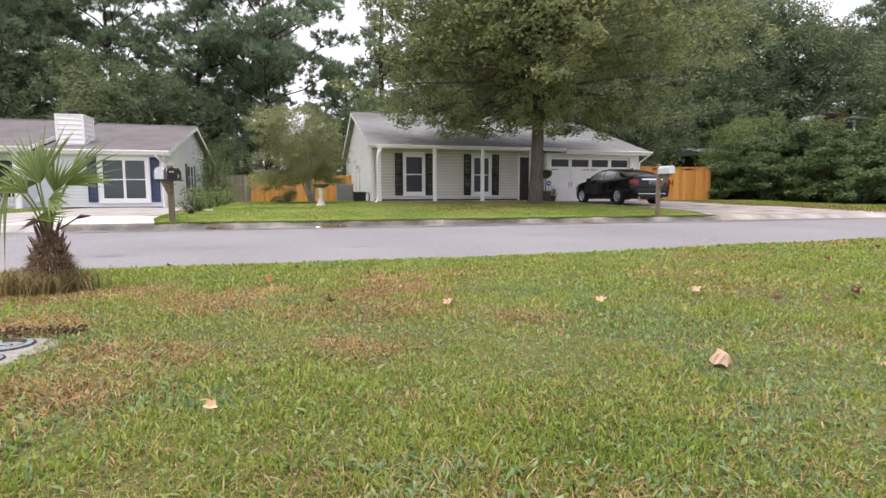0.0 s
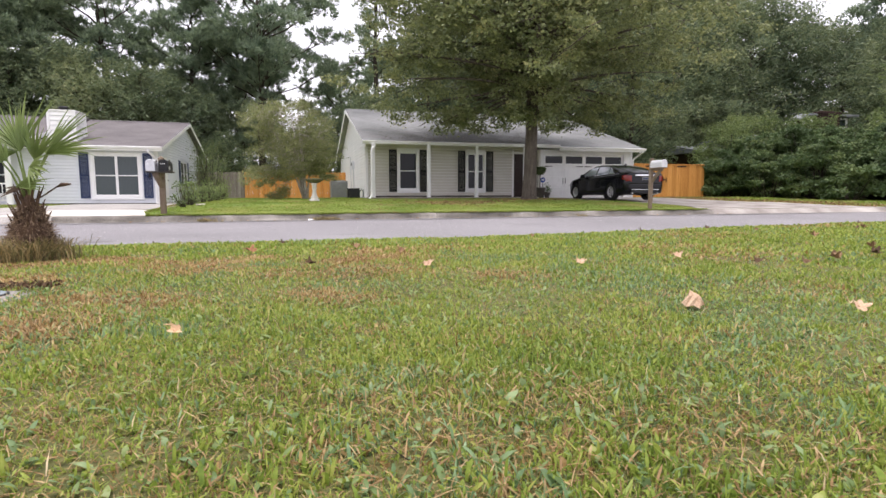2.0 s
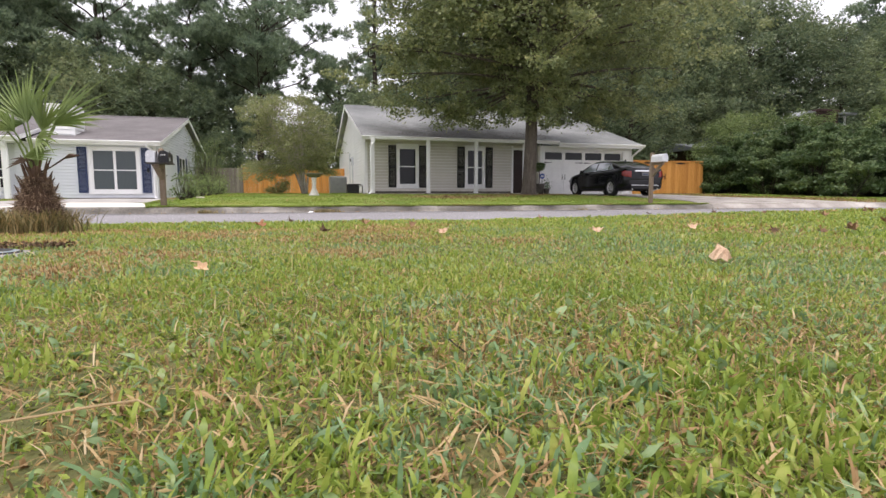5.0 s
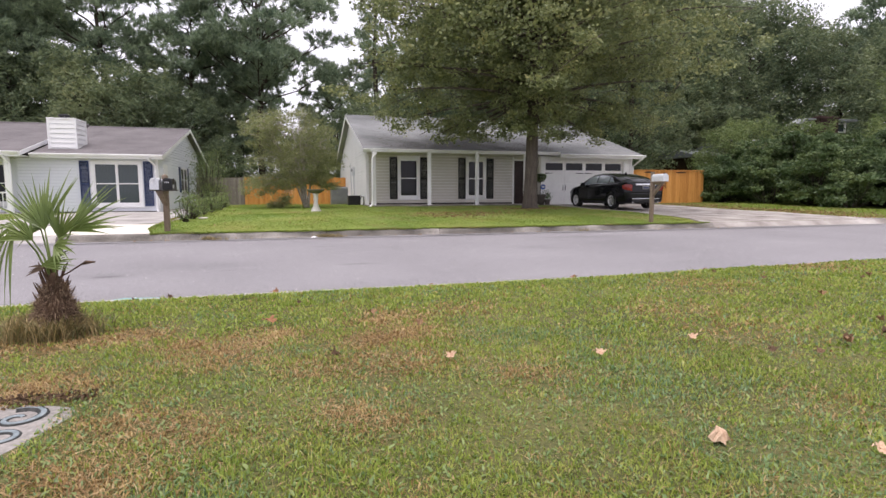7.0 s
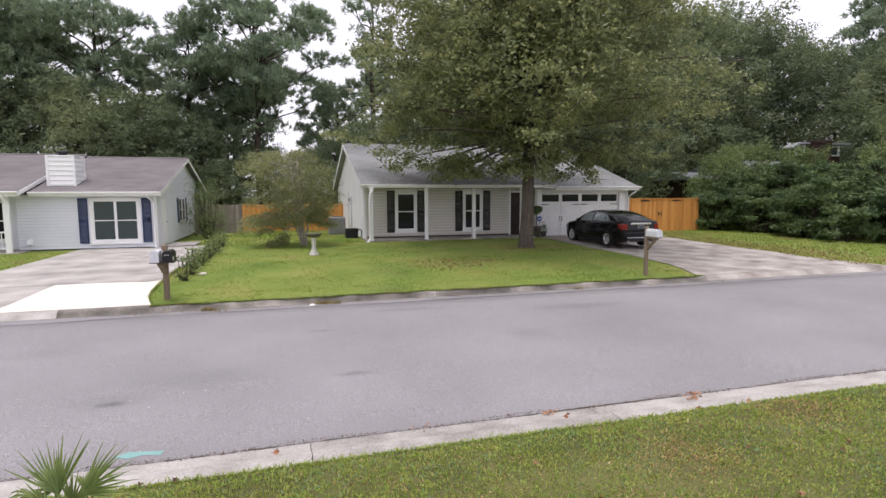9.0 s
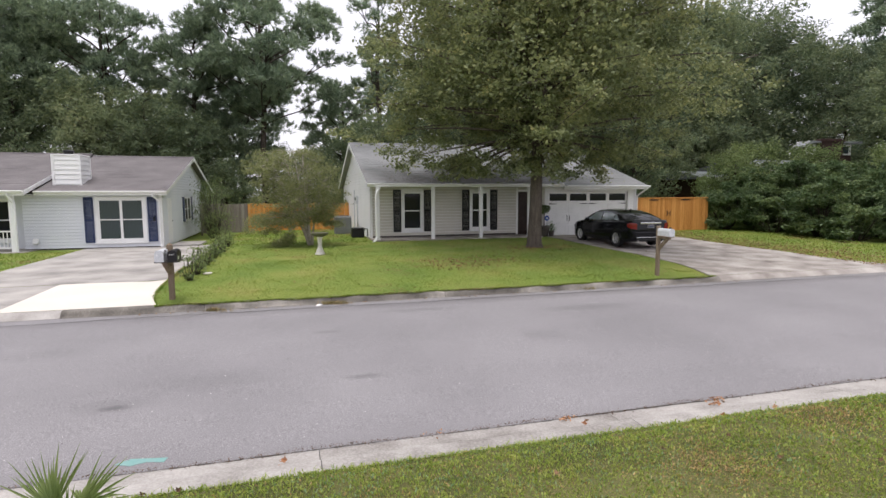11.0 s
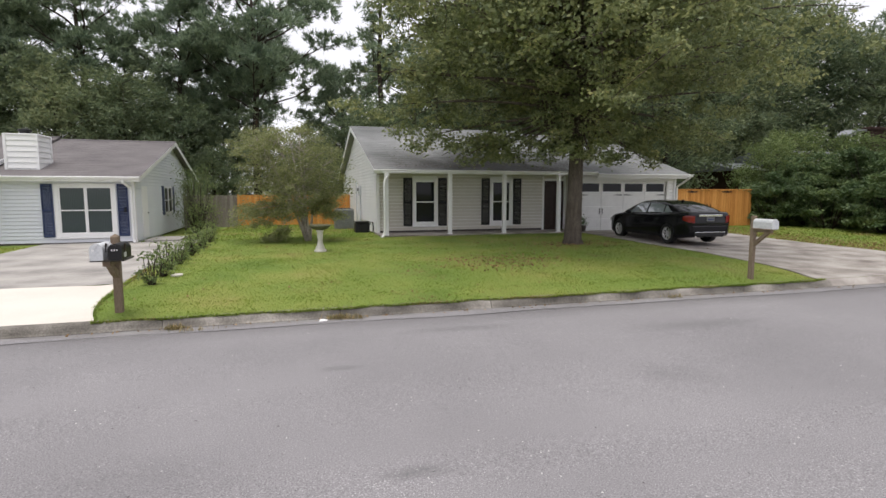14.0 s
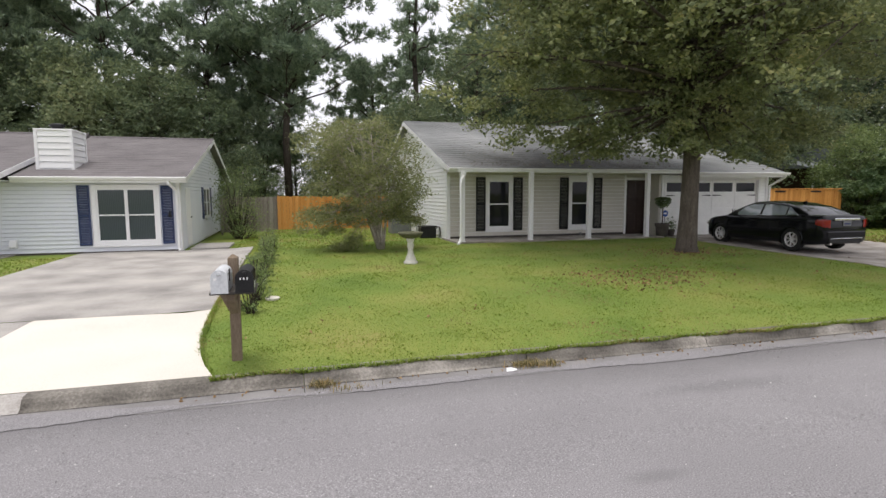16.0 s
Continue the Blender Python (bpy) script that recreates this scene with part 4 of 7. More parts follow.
    for i in range(26):
        part("baluster", Geo().box(-10.52 - i * 0.13, -10.49 - i * 0.13, 25.27, 25.3, 0.13, 0.72, 0.004), M["trim"], H)
    part("porch_floor", Geo().box(-24, -9.9, 25.1, yw + 0.6, -0.4, -0.06, 0.01), M["old_concrete"], H)
    part("porch_soffit", Geo().box(-24, -9.75, 25.08, yw + 0.6, soffit + 0.02, soffit + 0.04, 0.002), M["trim"], H)
    part("porch_fascia", Geo().box(-24, -9.75, 25.04, 25.07, soffit - 0.02, ze - 0.02, 0.004), M["trim"], H)
    gable_roof(H, -9.72, -4.88, ye, yr, yb, ze, zr, M["shingle_brown"])
    gable_roof(H, -24, -9.75, ye - 0.75, yr, yb, ze + 0.02, zr + 0.1, M["shingle_brown"], rakes=(False, False))
    part("rake_board", Geo().prism([(ye - 0.75, ze), (ye + 2.6, ze + 0.86), (ye + 2.6, ze + 0.7), (ye - 0.75, ze - 0.16)], "x", -9.75, -9.73), M["trim"], H)
    part("fascia", Geo().box(-9.72, -4.88, ye - 0.005, ye + 0.02, ze - 0.2, ze - 0.03, 0.004), M["trim"], H)
    part("soffit", Geo().box(-9.72, -4.9, ye, yw + 0.1, soffit, soffit + 0.012, 0.001), M["trim"], H)
    gutter(H, -9.7, -4.88, ye - 0.006, ze - 0.02, [(-5.2, [(-5.42, ye - 0.06, ze - 0.13), (-5.42, ye - 0.05, ze - 0.22), (-5.27, yw - 0.1, 1.92), (-5.25, yw - 0.09, 1.8), (-5.25, yw - 0.09, 0.0), (-5.2, yw - 0.22, -0.08)])])
    gutter(H, -24, -9.76, ye - 0.757, ze, [(-10.3, [(-10.3, ye - 0.82, ze - 0.12), (-10.3, ye - 0.8, ze - 0.2), (-10.16, ye - 0.62, 1.85), (-10.16, ye - 0.62, -0.05)])])
    # chimney chase with lap boards, and its cap
    x0, x1, y0, y1, zb, zt = -9.34, -8.36, 26.8, 27.95, 2.4, 3.8
    ch = part("chimney", Geo().box(x0, x1, y0, y1, zb, zt, 0.004), M["siding_blue"], H, "boxed white-sided chimney")
    siding(ch, "x", y0, -1, lambda z, t: [(x0, x1)], zb, zt, M["siding"], 0.2)
    siding(ch, "y", x1, 1, lambda z, t: [(y0, y1)], zb, zt, M["siding"], 0.2)
    for bx, by in ((x0, y0), (x1, y0), (x1, y1)):
        part("corner_board", Geo().box(bx - 0.045, bx + 0.045, by - 0.045, by + 0.045, zb, zt, 0.004), M["trim"], ch)
    part("chimney_cap", Geo().box(x0 - 0.05, x1 + 0.05, y0 - 0.05, y1 + 0.05, zt, zt + 0.05, 0.01), M["trim"], ch)
    part("flue", Geo().turned([(0.17, zt + 0.04), (0.17, zt + 0.18), (0.22, zt + 0.18), (0.22, zt + 0.24), (0.12, zt + 0.28)], -8.95, 27.45, 14), M["black_plastic"], ch, "black metal flue cap")
    return H


blue_house()

# ---- fences ----


def board_fence(name, x0, x1, y, z0, z1, material, label, rng_seed, w=0.14):
    F = thing(name, (x0, y, z0), label, "fence")
    rng = random.Random(rng_seed)
    x = x0
    while x < x1:
        t = z1 + rng.uniform(-0.02, 0.02)
        part("board", Geo().box(x + 0.003, x + w - 0.003, y - 0.01 + rng.uniform(-0.003, 0.003), y + 0.012, z0 + 0.03, t, 0.004), material, F)
        x += w
    for z in (z0 + 0.3, z1 - 0.3):
        part("rail", Geo().box(x0, x1, y + 0.02, y + 0.06, z, z + 0.09), material, F)
    k = max(2, int((x1 - x0) / 2.4) + 1)
    for i in range(k):
        px = x0 + (x1 - x0 - 0.1) * i / (k - 1)
        part("post", Geo().box(px, px + 0.09, y + 0.06, y + 0.15, z0 - 0.2, z1 + 0.03), material, F)
    return F


board_fence("fence", -2.3, 3.5, 34.2, -0.1, 1.62, M["cedar"], "orange-stained cedar board fence behind the yard", 1)
board_fence("fence", -4.9, -2.32, 34.25, -0.1, 1.6, M["grey_wood"], "weathered grey board fence behind the yard", 2)
rf = board_fence("fence", 17.1, 22.4, 25.5, 0.08, 1.86, M["cedar"], "orange-stained cedar board fence and gate beside garage", 3)
part("cap_rail", Geo().box(17.1, 22.4, 25.45, 25.56, 1.87, 1.91), M["cedar"], rf)
for hx in (18.9, 20.9):
    part("strap_hinge", Geo().prism([(hx, 1.74), (hx + 0.3, 1.76), (hx + 0.3, 1.8), (hx, 1.82), (hx - 0.3, 1.8), (hx - 0.3, 1.76)], "y", 25.47, 25.489), M["black_plastic"], rf)
for hx in (19.75, 19.93):
    part("gate_pull", Geo().tube([(hx, 25.49, 0.93), (hx, 25.45, 0.95), (hx, 25.45, 1.17), (hx, 25.49, 1.19)], 0.018, 6), M["black_plastic"], rf, "black iron gate pull")
part("latch", Geo().box(19.78, 19.9, 25.455, 25.489, 1.04, 1.08), M["black_plastic"], rf)

# ---- trees ----


def limb_tree(geo, rng, start, ends, r0, bend=0.15, n=7, k=6):
    for e in ends:
        s, e = Vector(start), Vector(e)
        ln = (e - s).length
        mid = s.lerp(e, 0.5) + Vector((rng.uniform(-bend, bend), rng.uniform(-bend, bend), rng.uniform(0, bend))) * ln
        pts = [s * (1 - t) ** 2 + mid * 2 * t * (1 - t) + e * t * t for t in spaced(0, 1, n)]
        geo.tube(pts, [max(r0 * (1 - 0.9 * t), 0.008) for t in spaced(0, 1, n)], k)


def crown(rng, spots, spread, per, length, width, droop=0.0):
    """Leaves scattered round spots."""
    spots = np.asarray(spots, float)
    c = np.repeat(spots, per, 0)
    off = rng.normal(size=c.shape) * spread
    off[:, 2] *= 0.6
    return leaves(rng, c + off, length, width, droop=droop)


def needle_puffs(rng, puffs, outs, per, length, width):
    """Bottle-brush tufts of needles, one triangle a needle, leaning out and up."""
    c, o = np.repeat(np.asarray(puffs, float), per, 0), np.repeat(np.asarray(outs, float), per, 0)
    n = len(c)
    d = rng.normal(size=(n, 3)) * 0.75 + o
    d /= np.linalg.norm(d, axis=1, keepdims=True) + 1e-9
    s = np.cross(d, rng.normal(size=(n, 3)))
    s *= width * 0.5 / (np.linalg.norm(s, axis=1, keepdims=True) + 1e-9)
    b = c + rng.normal(size=(n, 3)) * 0.07
    l = length * rng.uniform(0.7, 1.25, (n, 1))
    v = np.stack([b - s, b + s, b + d * l], 1).reshape(-1, 3)
    return v, np.arange(3 * n).reshape(-1, 3)


def pads(pr, centre, size, count):
    """Places and outward directions over the upper side of a flattened clump."""
    at, out = [], []
    for q in range(count):
        a, u = pr.uniform(0, 6.283), pr.uniform(-0.45, 1.0)
        r = math.sqrt(1 - u * u)
        k = pr.uniform(0.6, 1.05)
        d = Vector((r * math.cos(a), r * math.sin(a), u))
        at.append((centre.x + size * d.x * k, centre.y + size * d.y * k, centre.z + size * 0.6 * d.z * k))
        out.append((d.x * 0.8, d.y * 0.8, d.z * 0.6 + 0.55))
    return at, out


def oak():
    base = (9.2, 19.6, 0.08)
    T = thing("oak_tree", base, "large oak with dense dark green and yellowing leaves", "tree")
    rng, pr = np.random.default_rng(11), random.Random(11)
    trunk = Geo()
    path = [(9.2, 19.6, -0.05), (9.18, 19.6, 0.25), (9.21, 19.6, 1.2), (9.25, 19.62, 2.6), (9.27, 19.65, 4.5), (9.35, 19.7, 7.0), (9.4, 19.7, 10.0), (9.4, 19.7, 12.5)]
    trunk.tube(path, [0.4, 0.29, 0.245, 0.225, 0.2, 0.15, 0.08, 0.02], 14)
    spots = []
    for i in range(78):
        h = 4.5 + 7.8 * (i / 77) ** 0.95
        ang = i * 2.39996 + pr.uniform(-0.3, 0.3)
        reach = 7.0 * math.sqrt(max(0.05, 1 - ((h - 4.6) / 9.0) ** 2)) * pr.uniform(0.7, 1.08)
        s = Vector((9.3, 19.66, h * 0.94))
        e = s + Vector((math.cos(ang) * reach, math.sin(ang) * reach, pr.uniform(0.0, 1.3) - (0.25 if h < 4.8 else 0)))
        limb_tree(trunk, pr, s, [e], 0.1 * (1 - h / 16))
        for j in range(8):
            p = s.lerp(e, 0.28 + 0.76 * (j + pr.random()) / 8)
            q = p + Vector((pr.gauss(0, 1), pr.gauss(0, 1), pr.gauss(-0.1 if h > 5.6 else -0.5, 0.5))) * 0.6
            limb_tree(trunk, pr, p, [q], 0.022, n=3, k=3)
            spots += pads(pr, q, pr.uniform(0.3, 0.75), 5)[0]
    for j in range(150):
        a, h = pr.uniform(0, 6.283), pr.uniform(4.1, 10.5)
        rr = pr.uniform(0.7, 2.6)
        q = Vector((9.4 + rr * math.cos(a), 19.9 + rr * math.sin(a), h))
        limb_tree(trunk, pr, Vector((9.3, 19.66, h - 0.4)), [q], 0.03, n=3, k=3)
        spots += pads(pr, q, pr.uniform(0.3, 0.6), 5)[0]
    # low sprays hanging over the roof and the lawn
    for e, cnt in (((5.3, 21.6, 3.0), 9), ((6.3, 21.0, 2.75), 9), ((4.4, 20.6, 3.5), 8), ((7.6, 18.6, 3.1), 8), ((9.4, 17.6, 3.2), 8), ((12.6, 18.4, 3.4), 8), ((8.2, 22.0, 3.0), 7), ((11.2, 22.2, 3.0), 7), ((14.5, 20.4, 3.3), 9), ((16.3, 20.8, 3.7), 9), ((3.6, 20.2, 4.4), 8), ((8.1, 19.0, 2.8), 7), ((9.3, 18.8, 2.85), 6), ((10.3, 19.0, 2.75), 8), ((11.5, 19.2, 2.85), 8), ((5.6, 20.4, 2.85), 7), ((6.9, 20.2, 2.9), 6), ((13.1, 21.4, 3.0), 8)):
        s, e = Vector((9.27, 19.64, 4.3)), Vector(e)
        limb_tree(trunk, pr, s, [e], 0.07, bend=0.12)
        for j in range(cnt):
            q = s.lerp(e, pr.uniform(0.55, 1.05)) + Vector((pr.gauss(0, 0.35), pr.gauss(0, 0.35), pr.gauss(0.1, 0.22)))
            spots += pads(pr, q, pr.uniform(0.12, 0.3), 3)[0]
    oak_bark = ramp_mat("oak_bark", shades((0.05, 0.04, 0.032), (0.115, 0.095, 0.078), (0.2, 0.17, 0.14)), 3, 22, 0.95, 1.0, stretch=(4, 4, 0.7), dist=0.04)
    part("trunk", trunk, oak_bark, T, "grey-brown furrowed bark", smooth=True, fix=False)
    v, f = crown(rng, spots, 0.16, 34, 0.118, 0.07, 0.25)
    inner = []
    for i in range(1500):
        a, h = pr.uniform(0, 6.283), pr.uniform(5.0, 11.2)
        rr = 6.4 * math.sqrt(max(0.03, 1 - ((h - 5.0) / 7.6) ** 2)) * math.sqrt(pr.random())
        inner.append((9.4 + rr * math.cos(a), 19.9 + rr * math.sin(a), h))
    v2, f2 = crown(rng, inner, 0.35, 22, 0.15, 0.09, 0.1)
    v, f = np.concatenate([v, v2]), np.concatenate([f, f2 + len(v)])
    me = mesh_np("crown", v - np.array(base), f, M["oak_leaf"])
    ob = new("crown", me)
    ob.parent = T
    return T


oak()


def small_tree():
    base = (0.88, 22.65, 0.08)
    T = thing("crape_myrtle", base, "small multi-stemmed tree with pale bark and low hanging boughs", "tree")
    rng, pr = np.random.default_rng(4), random.Random(4)
    g, spots = Geo(), []
    cx, cy, cz, rx, rz = base[0] - 0.68, base[1], 2.2, 2.0, 1.85
    g.turned([(0.17, -0.02), (0.12, 0.08), (0.095, 0.2), (0.07, 0.3)], base[0], base[1], 10)
    for i in range(8):
        a = i * 2.4 + 0.4
        far = (0.5, 0.85, 1.2)[i % 3]
        b = Vector((base[0] + 0.06 * math.cos(a), base[1] + 0.06 * math.sin(a), 0.1))
        e = Vector((cx + far * math.cos(a), cy + far * math.sin(a), (3.75, 3.3, 2.7)[i % 3] + pr.uniform(-0.2, 0.2)))
        m = b.lerp(e, 0.4) + Vector((-0.1 * math.cos(a), -0.1 * math.sin(a), 0.25))
        line = [b * (1 - t) ** 2 + m * 2 * t * (1 - t) + e * t * t for t in spaced(0, 1, 8)]
        g.tube(line, [0.055 * (1 - 0.85 * t) for t in spaced(0, 1, 8)], 6)
        for j in range(40):
            t = pr.uniform(0.33, 1.0)
            p = line[min(8, int(t * 8.99))]
            an = a + pr.uniform(-1.6, 1.6)
            ln = pr.uniform(0.35, 1.25)
            q = p + Vector((math.cos(an) * ln, math.sin(an) * ln, pr.uniform(-0.5, 0.7)))
            off = Vector(((q.x - cx) / rx, (q.y - cy) / rx, (q.z - cz) / rz))
            if off.length > 1:
                q = Vector((cx, cy, cz)) + Vector((off.x * rx, off.y * rx, off.z * rz)) / off.length * pr.uniform(0.9, 1.05)
            floor_z = 1.05 + 0.45 * max(0.0, q.x - base[0])
            if q.z < floor_z:
                q.z = floor_z + pr.uniform(-0.15, 0.5)
            limb_tree(g, pr, p, [q], 0.014, n=4, k=4)
            spots += pads(pr, q, pr.uniform(0.16, 0.32), 5)[0]
            spots += pads(pr, p.lerp(q, 0.6), 0.16, 1)[0]
    # low boughs hanging towards the grass
    for j in range(34):
        u = pr.random()
        e = Vector((base[0] - 0.7 - 1.6 * u, base[1] + pr.uniform(-0.9, 0.7), pr.uniform(0.35 + 0.35 * u, 1.35)))
        if j % 4 == 0:
            e = Vector((base[0] + pr.uniform(0.3, 1.2), base[1] + pr.uniform(-0.7, 0.4), pr.uniform(0.85, 1.35)))
        limb_tree(g, pr, Vector((base[0] - 0.25 * (j % 4 > 0), base[1], 1.3)), [e], 0.018, n=5, k=4)
        spots += pads(pr, e, 0.22, 13)[0]
    for j in range(5):
        e = Vector((base[0] - pr.uniform(0.75, 1.3), base[1] - pr.uniform(0.1, 0.6), pr.uniform(0.2, 0.45)))
        limb_tree(g, pr, Vector((base[0] - 0.5, base[1] - 0.2, 1.0)), [e], 0.014, n=5, k=4)
        spots += pads(pr, e, 0.18, 14)[0]
    part("trunk", g, M["pale_bark"], T, "pale smooth stems", smooth=True, fix=False)
    v, f = crown(rng, spots, 0.1, 13, 0.075, 0.037, 0.2)
    ob = new("crown", mesh_np("crown", v - np.array(base), f, M["small_leaf"]))
    ob.parent = T


small_tree()


def pine(seed, height, spread, bare, clumps, puffs, size):
    """A tall pine: a long trunk, crooked forking limbs, rounded needle clumps at their ends."""
    T = thing("pine_tree", (0, 0, 0), "tall pine with a bare trunk and dark needle clumps", "tree", "pines behind the houses")
    rng, pr = np.random.default_rng(seed), random.Random(seed)
    g = Geo()
    line = [Vector((0, 0, -0.3)), Vector((0.12, 0, height * 0.3)), Vector((-0.15, 0.08, height * 0.6)), Vector((0.1, -0.05, height * 0.82)), Vector((0, 0, height * 0.95))]
    g.tube(line, [0.27, 0.22, 0.17, 0.1, 0.03], 8)
    at, out = [], []
    for i in range(clumps):
        u = (i + 0.5) / clumps
        a = i * 2.4 + pr.uniform(-0.5, 0.5)
        top = pr.random()
        h = height * (bare + (1 - bare) * (0.12 + 0.85 * u))
        full = math.sin(math.pi * min(0.94, 0.22 + 0.62 * u)) ** 0.7
        reach = spread * full * math.sqrt(0.12 + 0.88 * pr.random())
        e = Vector((reach * math.cos(a), reach * math.sin(a), h))
        low = max(height * bare * 0.92, h - reach * pr.uniform(0.35, 0.75) - 0.4)
        s = Vector((0, 0, low))
        mid = s.lerp(e, 0.55) + Vector((pr.uniform(-0.3, 0.3), pr.uniform(-0.3, 0.3), pr.uniform(-0.5, 0.25)))
        g.tube([s, s.lerp(mid, 0.5) + Vector((0, 0, 0.12)), mid, mid.lerp(e, 0.6) + Vector((0, 0, -0.1)), e], [0.075, 0.06, 0.05, 0.035, 0.015], 4)
        for j in range(3):
            sz = size * pr.uniform(0.6, 1.15)
            c = e + Vector((pr.gauss(0, 0.6), pr.gauss(0, 0.6), pr.gauss(0.05, 0.3))) * size
            limb_tree(g, pr, mid.lerp(e, pr.uniform(0.0, 0.7)), [c], 0.03, n=3, k=3)
            p, o = pads(pr, c, sz, puffs)
            at += p
            out += o
    part("trunk", g, M["bark"], T, smooth=True, fix=False)
    v, f = needle_puffs(rng, at, out, 13, 0.38, 0.085)
    ob = new("crown", mesh_np("crown", v, f, M["pine_needle"]))
    ob.parent = T
    return T


def broadleaf(seed, height, spread, low=0.12, clumps=60, leaf="wood_leaf"):
    """A woodland tree with an uneven crown of leafy clumps."""
    T = thing("woodland_tree", (0, 0, 0), "dark leafy woodland tree with an uneven crown", "tree", "woodland behind the houses")
    rng, pr = np.random.default_rng(seed), random.Random(seed)
    g = Geo()
    g.tube([(0, 0, -0.3), (0.1, 0, height * 0.4), (0, 0.1, height * 0.92)], [0.2, 0.14, 0.02], 8)
    at, out = [], []
    for i in range(clumps):
        t = (i + pr.random()) / clumps
        h = height * (low + (0.97 - low) * t)
        reach = spread * math.sqrt(max(0.05, 1 - (2 * t - 0.75) ** 2 * 0.64)) * (0.35 + 0.75 * math.sqrt(pr.random()))
        a = i * 2.4 + pr.uniform(-0.6, 0.6)
        s = Vector((0, 0, max(0.3, h - reach * 0.5)))
        e = Vector((reach * math.cos(a), reach * math.sin(a), h))
        limb_tree(g, pr, s, [e], 0.04, n=3, k=3)
        for j in range(3):
            c = e + Vector((pr.gauss(0, 0.5), pr.gauss(0, 0.5), pr.gauss(0, 0.4)))
            p, o = pads(pr, c, pr.uniform(0.4, 0.85), 9)
            at += p
            out += o
    part("trunk", g, M["bark"], T, smooth=True, fix=False)
    c = np.repeat(np.asarray(at), 8, 0)
    v, f = leaves(rng, c + rng.normal(size=c.shape) * 0.17, 0.25, 0.15, droop=0.15)
    f = f.reshape(-1, 2, 3)
    ob = new("crown", mesh_np("crown", v, np.where((np.arange(len(f)) % 2 == 0)[:, None], f[:, 0], f[:, 1]), M[leaf]))
    ob.parent = T
    return T


PINES = [pine(21, 15.5, 3.4, 0.26, 32, 24, 1.05), pine(22, 16.8, 5.6, 0.46, 38, 26, 1.1), pine(23, 14.0, 3.8, 0.15, 34, 22, 1.05), pine(24, 19.5, 2.0, 0.5, 17, 8, 0.6)]
WOODS = [broadleaf(31, 9.5, 3.0), broadleaf(32, 7.5, 2.8, 0.05), broadleaf(33, 13.5, 3.9, 0.12, 90), broadleaf(34, 7.0, 3.0, 0.04, 64, "light_leaf")]


def stand(kind, x, y, turn=0.0, size=1.0, used=set()):
    m = pose(x, y, ground_z(x, y), 0, 0, turn) @ Matrix.Diagonal((size, size, size, 1))
    if kind.name not in used:
        used.add(kind.name)
        kind.matrix_basis = m
    else:
        copy_thing(kind, pose(x, y, ground_z(x, y), 0, 0, turn)).scale = (size, size, size)


# pines in a loose row behind both houses
for i, (x, y, k, s) in enumerate([(-23.5, 43, 0, 1.05), (-19.6, 45, 1, 0.98), (-17.4, 46, 0, 1.06), (-12.4, 45, 0, 1.04), (-9.4, 48, 2, 0.72), (-6.6, 46, 0, 0.96), (-3.6, 48, 2, 0.98), (-1.7, 45, 1, 1.04), (4.8, 50, 2, 0.88), (7.4, 46.0, 3, 1.0), (11.5, 52, 1, 0.85), (14.5, 47, 0, 1.1), (18.5, 46, 2, 1.2), (22, 44, 1, 1.0), (26, 43, 0, 1.05), (31, 43, 1, 1.02), (35.5, 45, 2, 1.15), (45, 46, 0, 1.15), (53, 40, 1, 1.0), (48, 32, 0, 1.2), (50, 27, 1, 1.15), (45, 20, 2, 0.95)]):
    stand(PINES[k], x, y, i * 77, s)
# understorey
for i in range(5, 34):
    x = -36 + i * 2.4 + 1.1 * math.sin(i * 5.1)
    if -9 < x < 6:
        continue
    y = 42.5 + 2.2 * math.sin(i * 2.3)
    stand(WOODS[(0, 1, 0, 2)[i % 4] if x > 12 or x < -8 else i % 2], x, y, i * 67, 0.62 + 0.25 * math.sin(i * 1.7) ** 2)
for i, (x, y, k, s) in enumerate([(20.6, 29.8, 2, 0.85), (30.7, 26.6, 3, 0.66), (28.3, 28.7, 3, 0.7), (22.4, 36.5, 2, 0.95), (24.9, 40.5, 2, 1.0), (20.6, 38.5, 2, 1.05), (29, 25, 3, 0.5), (33.8, 21.5, 3, 0.95), (37, 19, 3, 0.95), (40, 26, 2, 1.0), (38, 14, 3, 0.8), (43, 20, 2, 0.9), (19.5, 33, 2, 0.95), (26, 27.5, 3, 0.6), (-5.3, 37, 1, 0.4), (16, 42, 2, 1.0), (47, 24, 2, 1.0), (44.5, 31.5, 2, 1.0), (14, 41, 0, 1.0), (11, 43, 2, 0.95), (-9.5, 42.5, 0, 1.0), (-6.4, 43.5, 0, 0.85), (-4.4, 42.5, 1, 0.62), (1.4, 44.5, 1, 0.7), (-1.2, 49.5, 0, 0.66), (2.4, 50.5, 0, 0.66), (-4.5, 50.5, 0, 1.0), (3.9, 43.5, 0, 0.68), (6.0, 42, 1, 1.0), (-13, 42, 0, 1.05), (-17, 42.5, 0, 1.05), (25.8, 42.6, 2, 1.05), (29.5, 38, 2, 1.05), (33.2, 39, 2, 1.25), (42.5, 29, 2, 0.95), (37.5, 42.5, 2, 1.4), (41.5, 42, 2, 1.42), (45.5, 42, 2, 1.3), (49.5, 43, 2, 1.2), (30.5, 40, 2, 1.3), (27, 39, 2, 1.2), (46.5, 37, 2, 1.05), (50, 33, 2, 1.15)]):
    stand(WOODS[k], x, y, i * 51, s)

# ---- shrubs ----


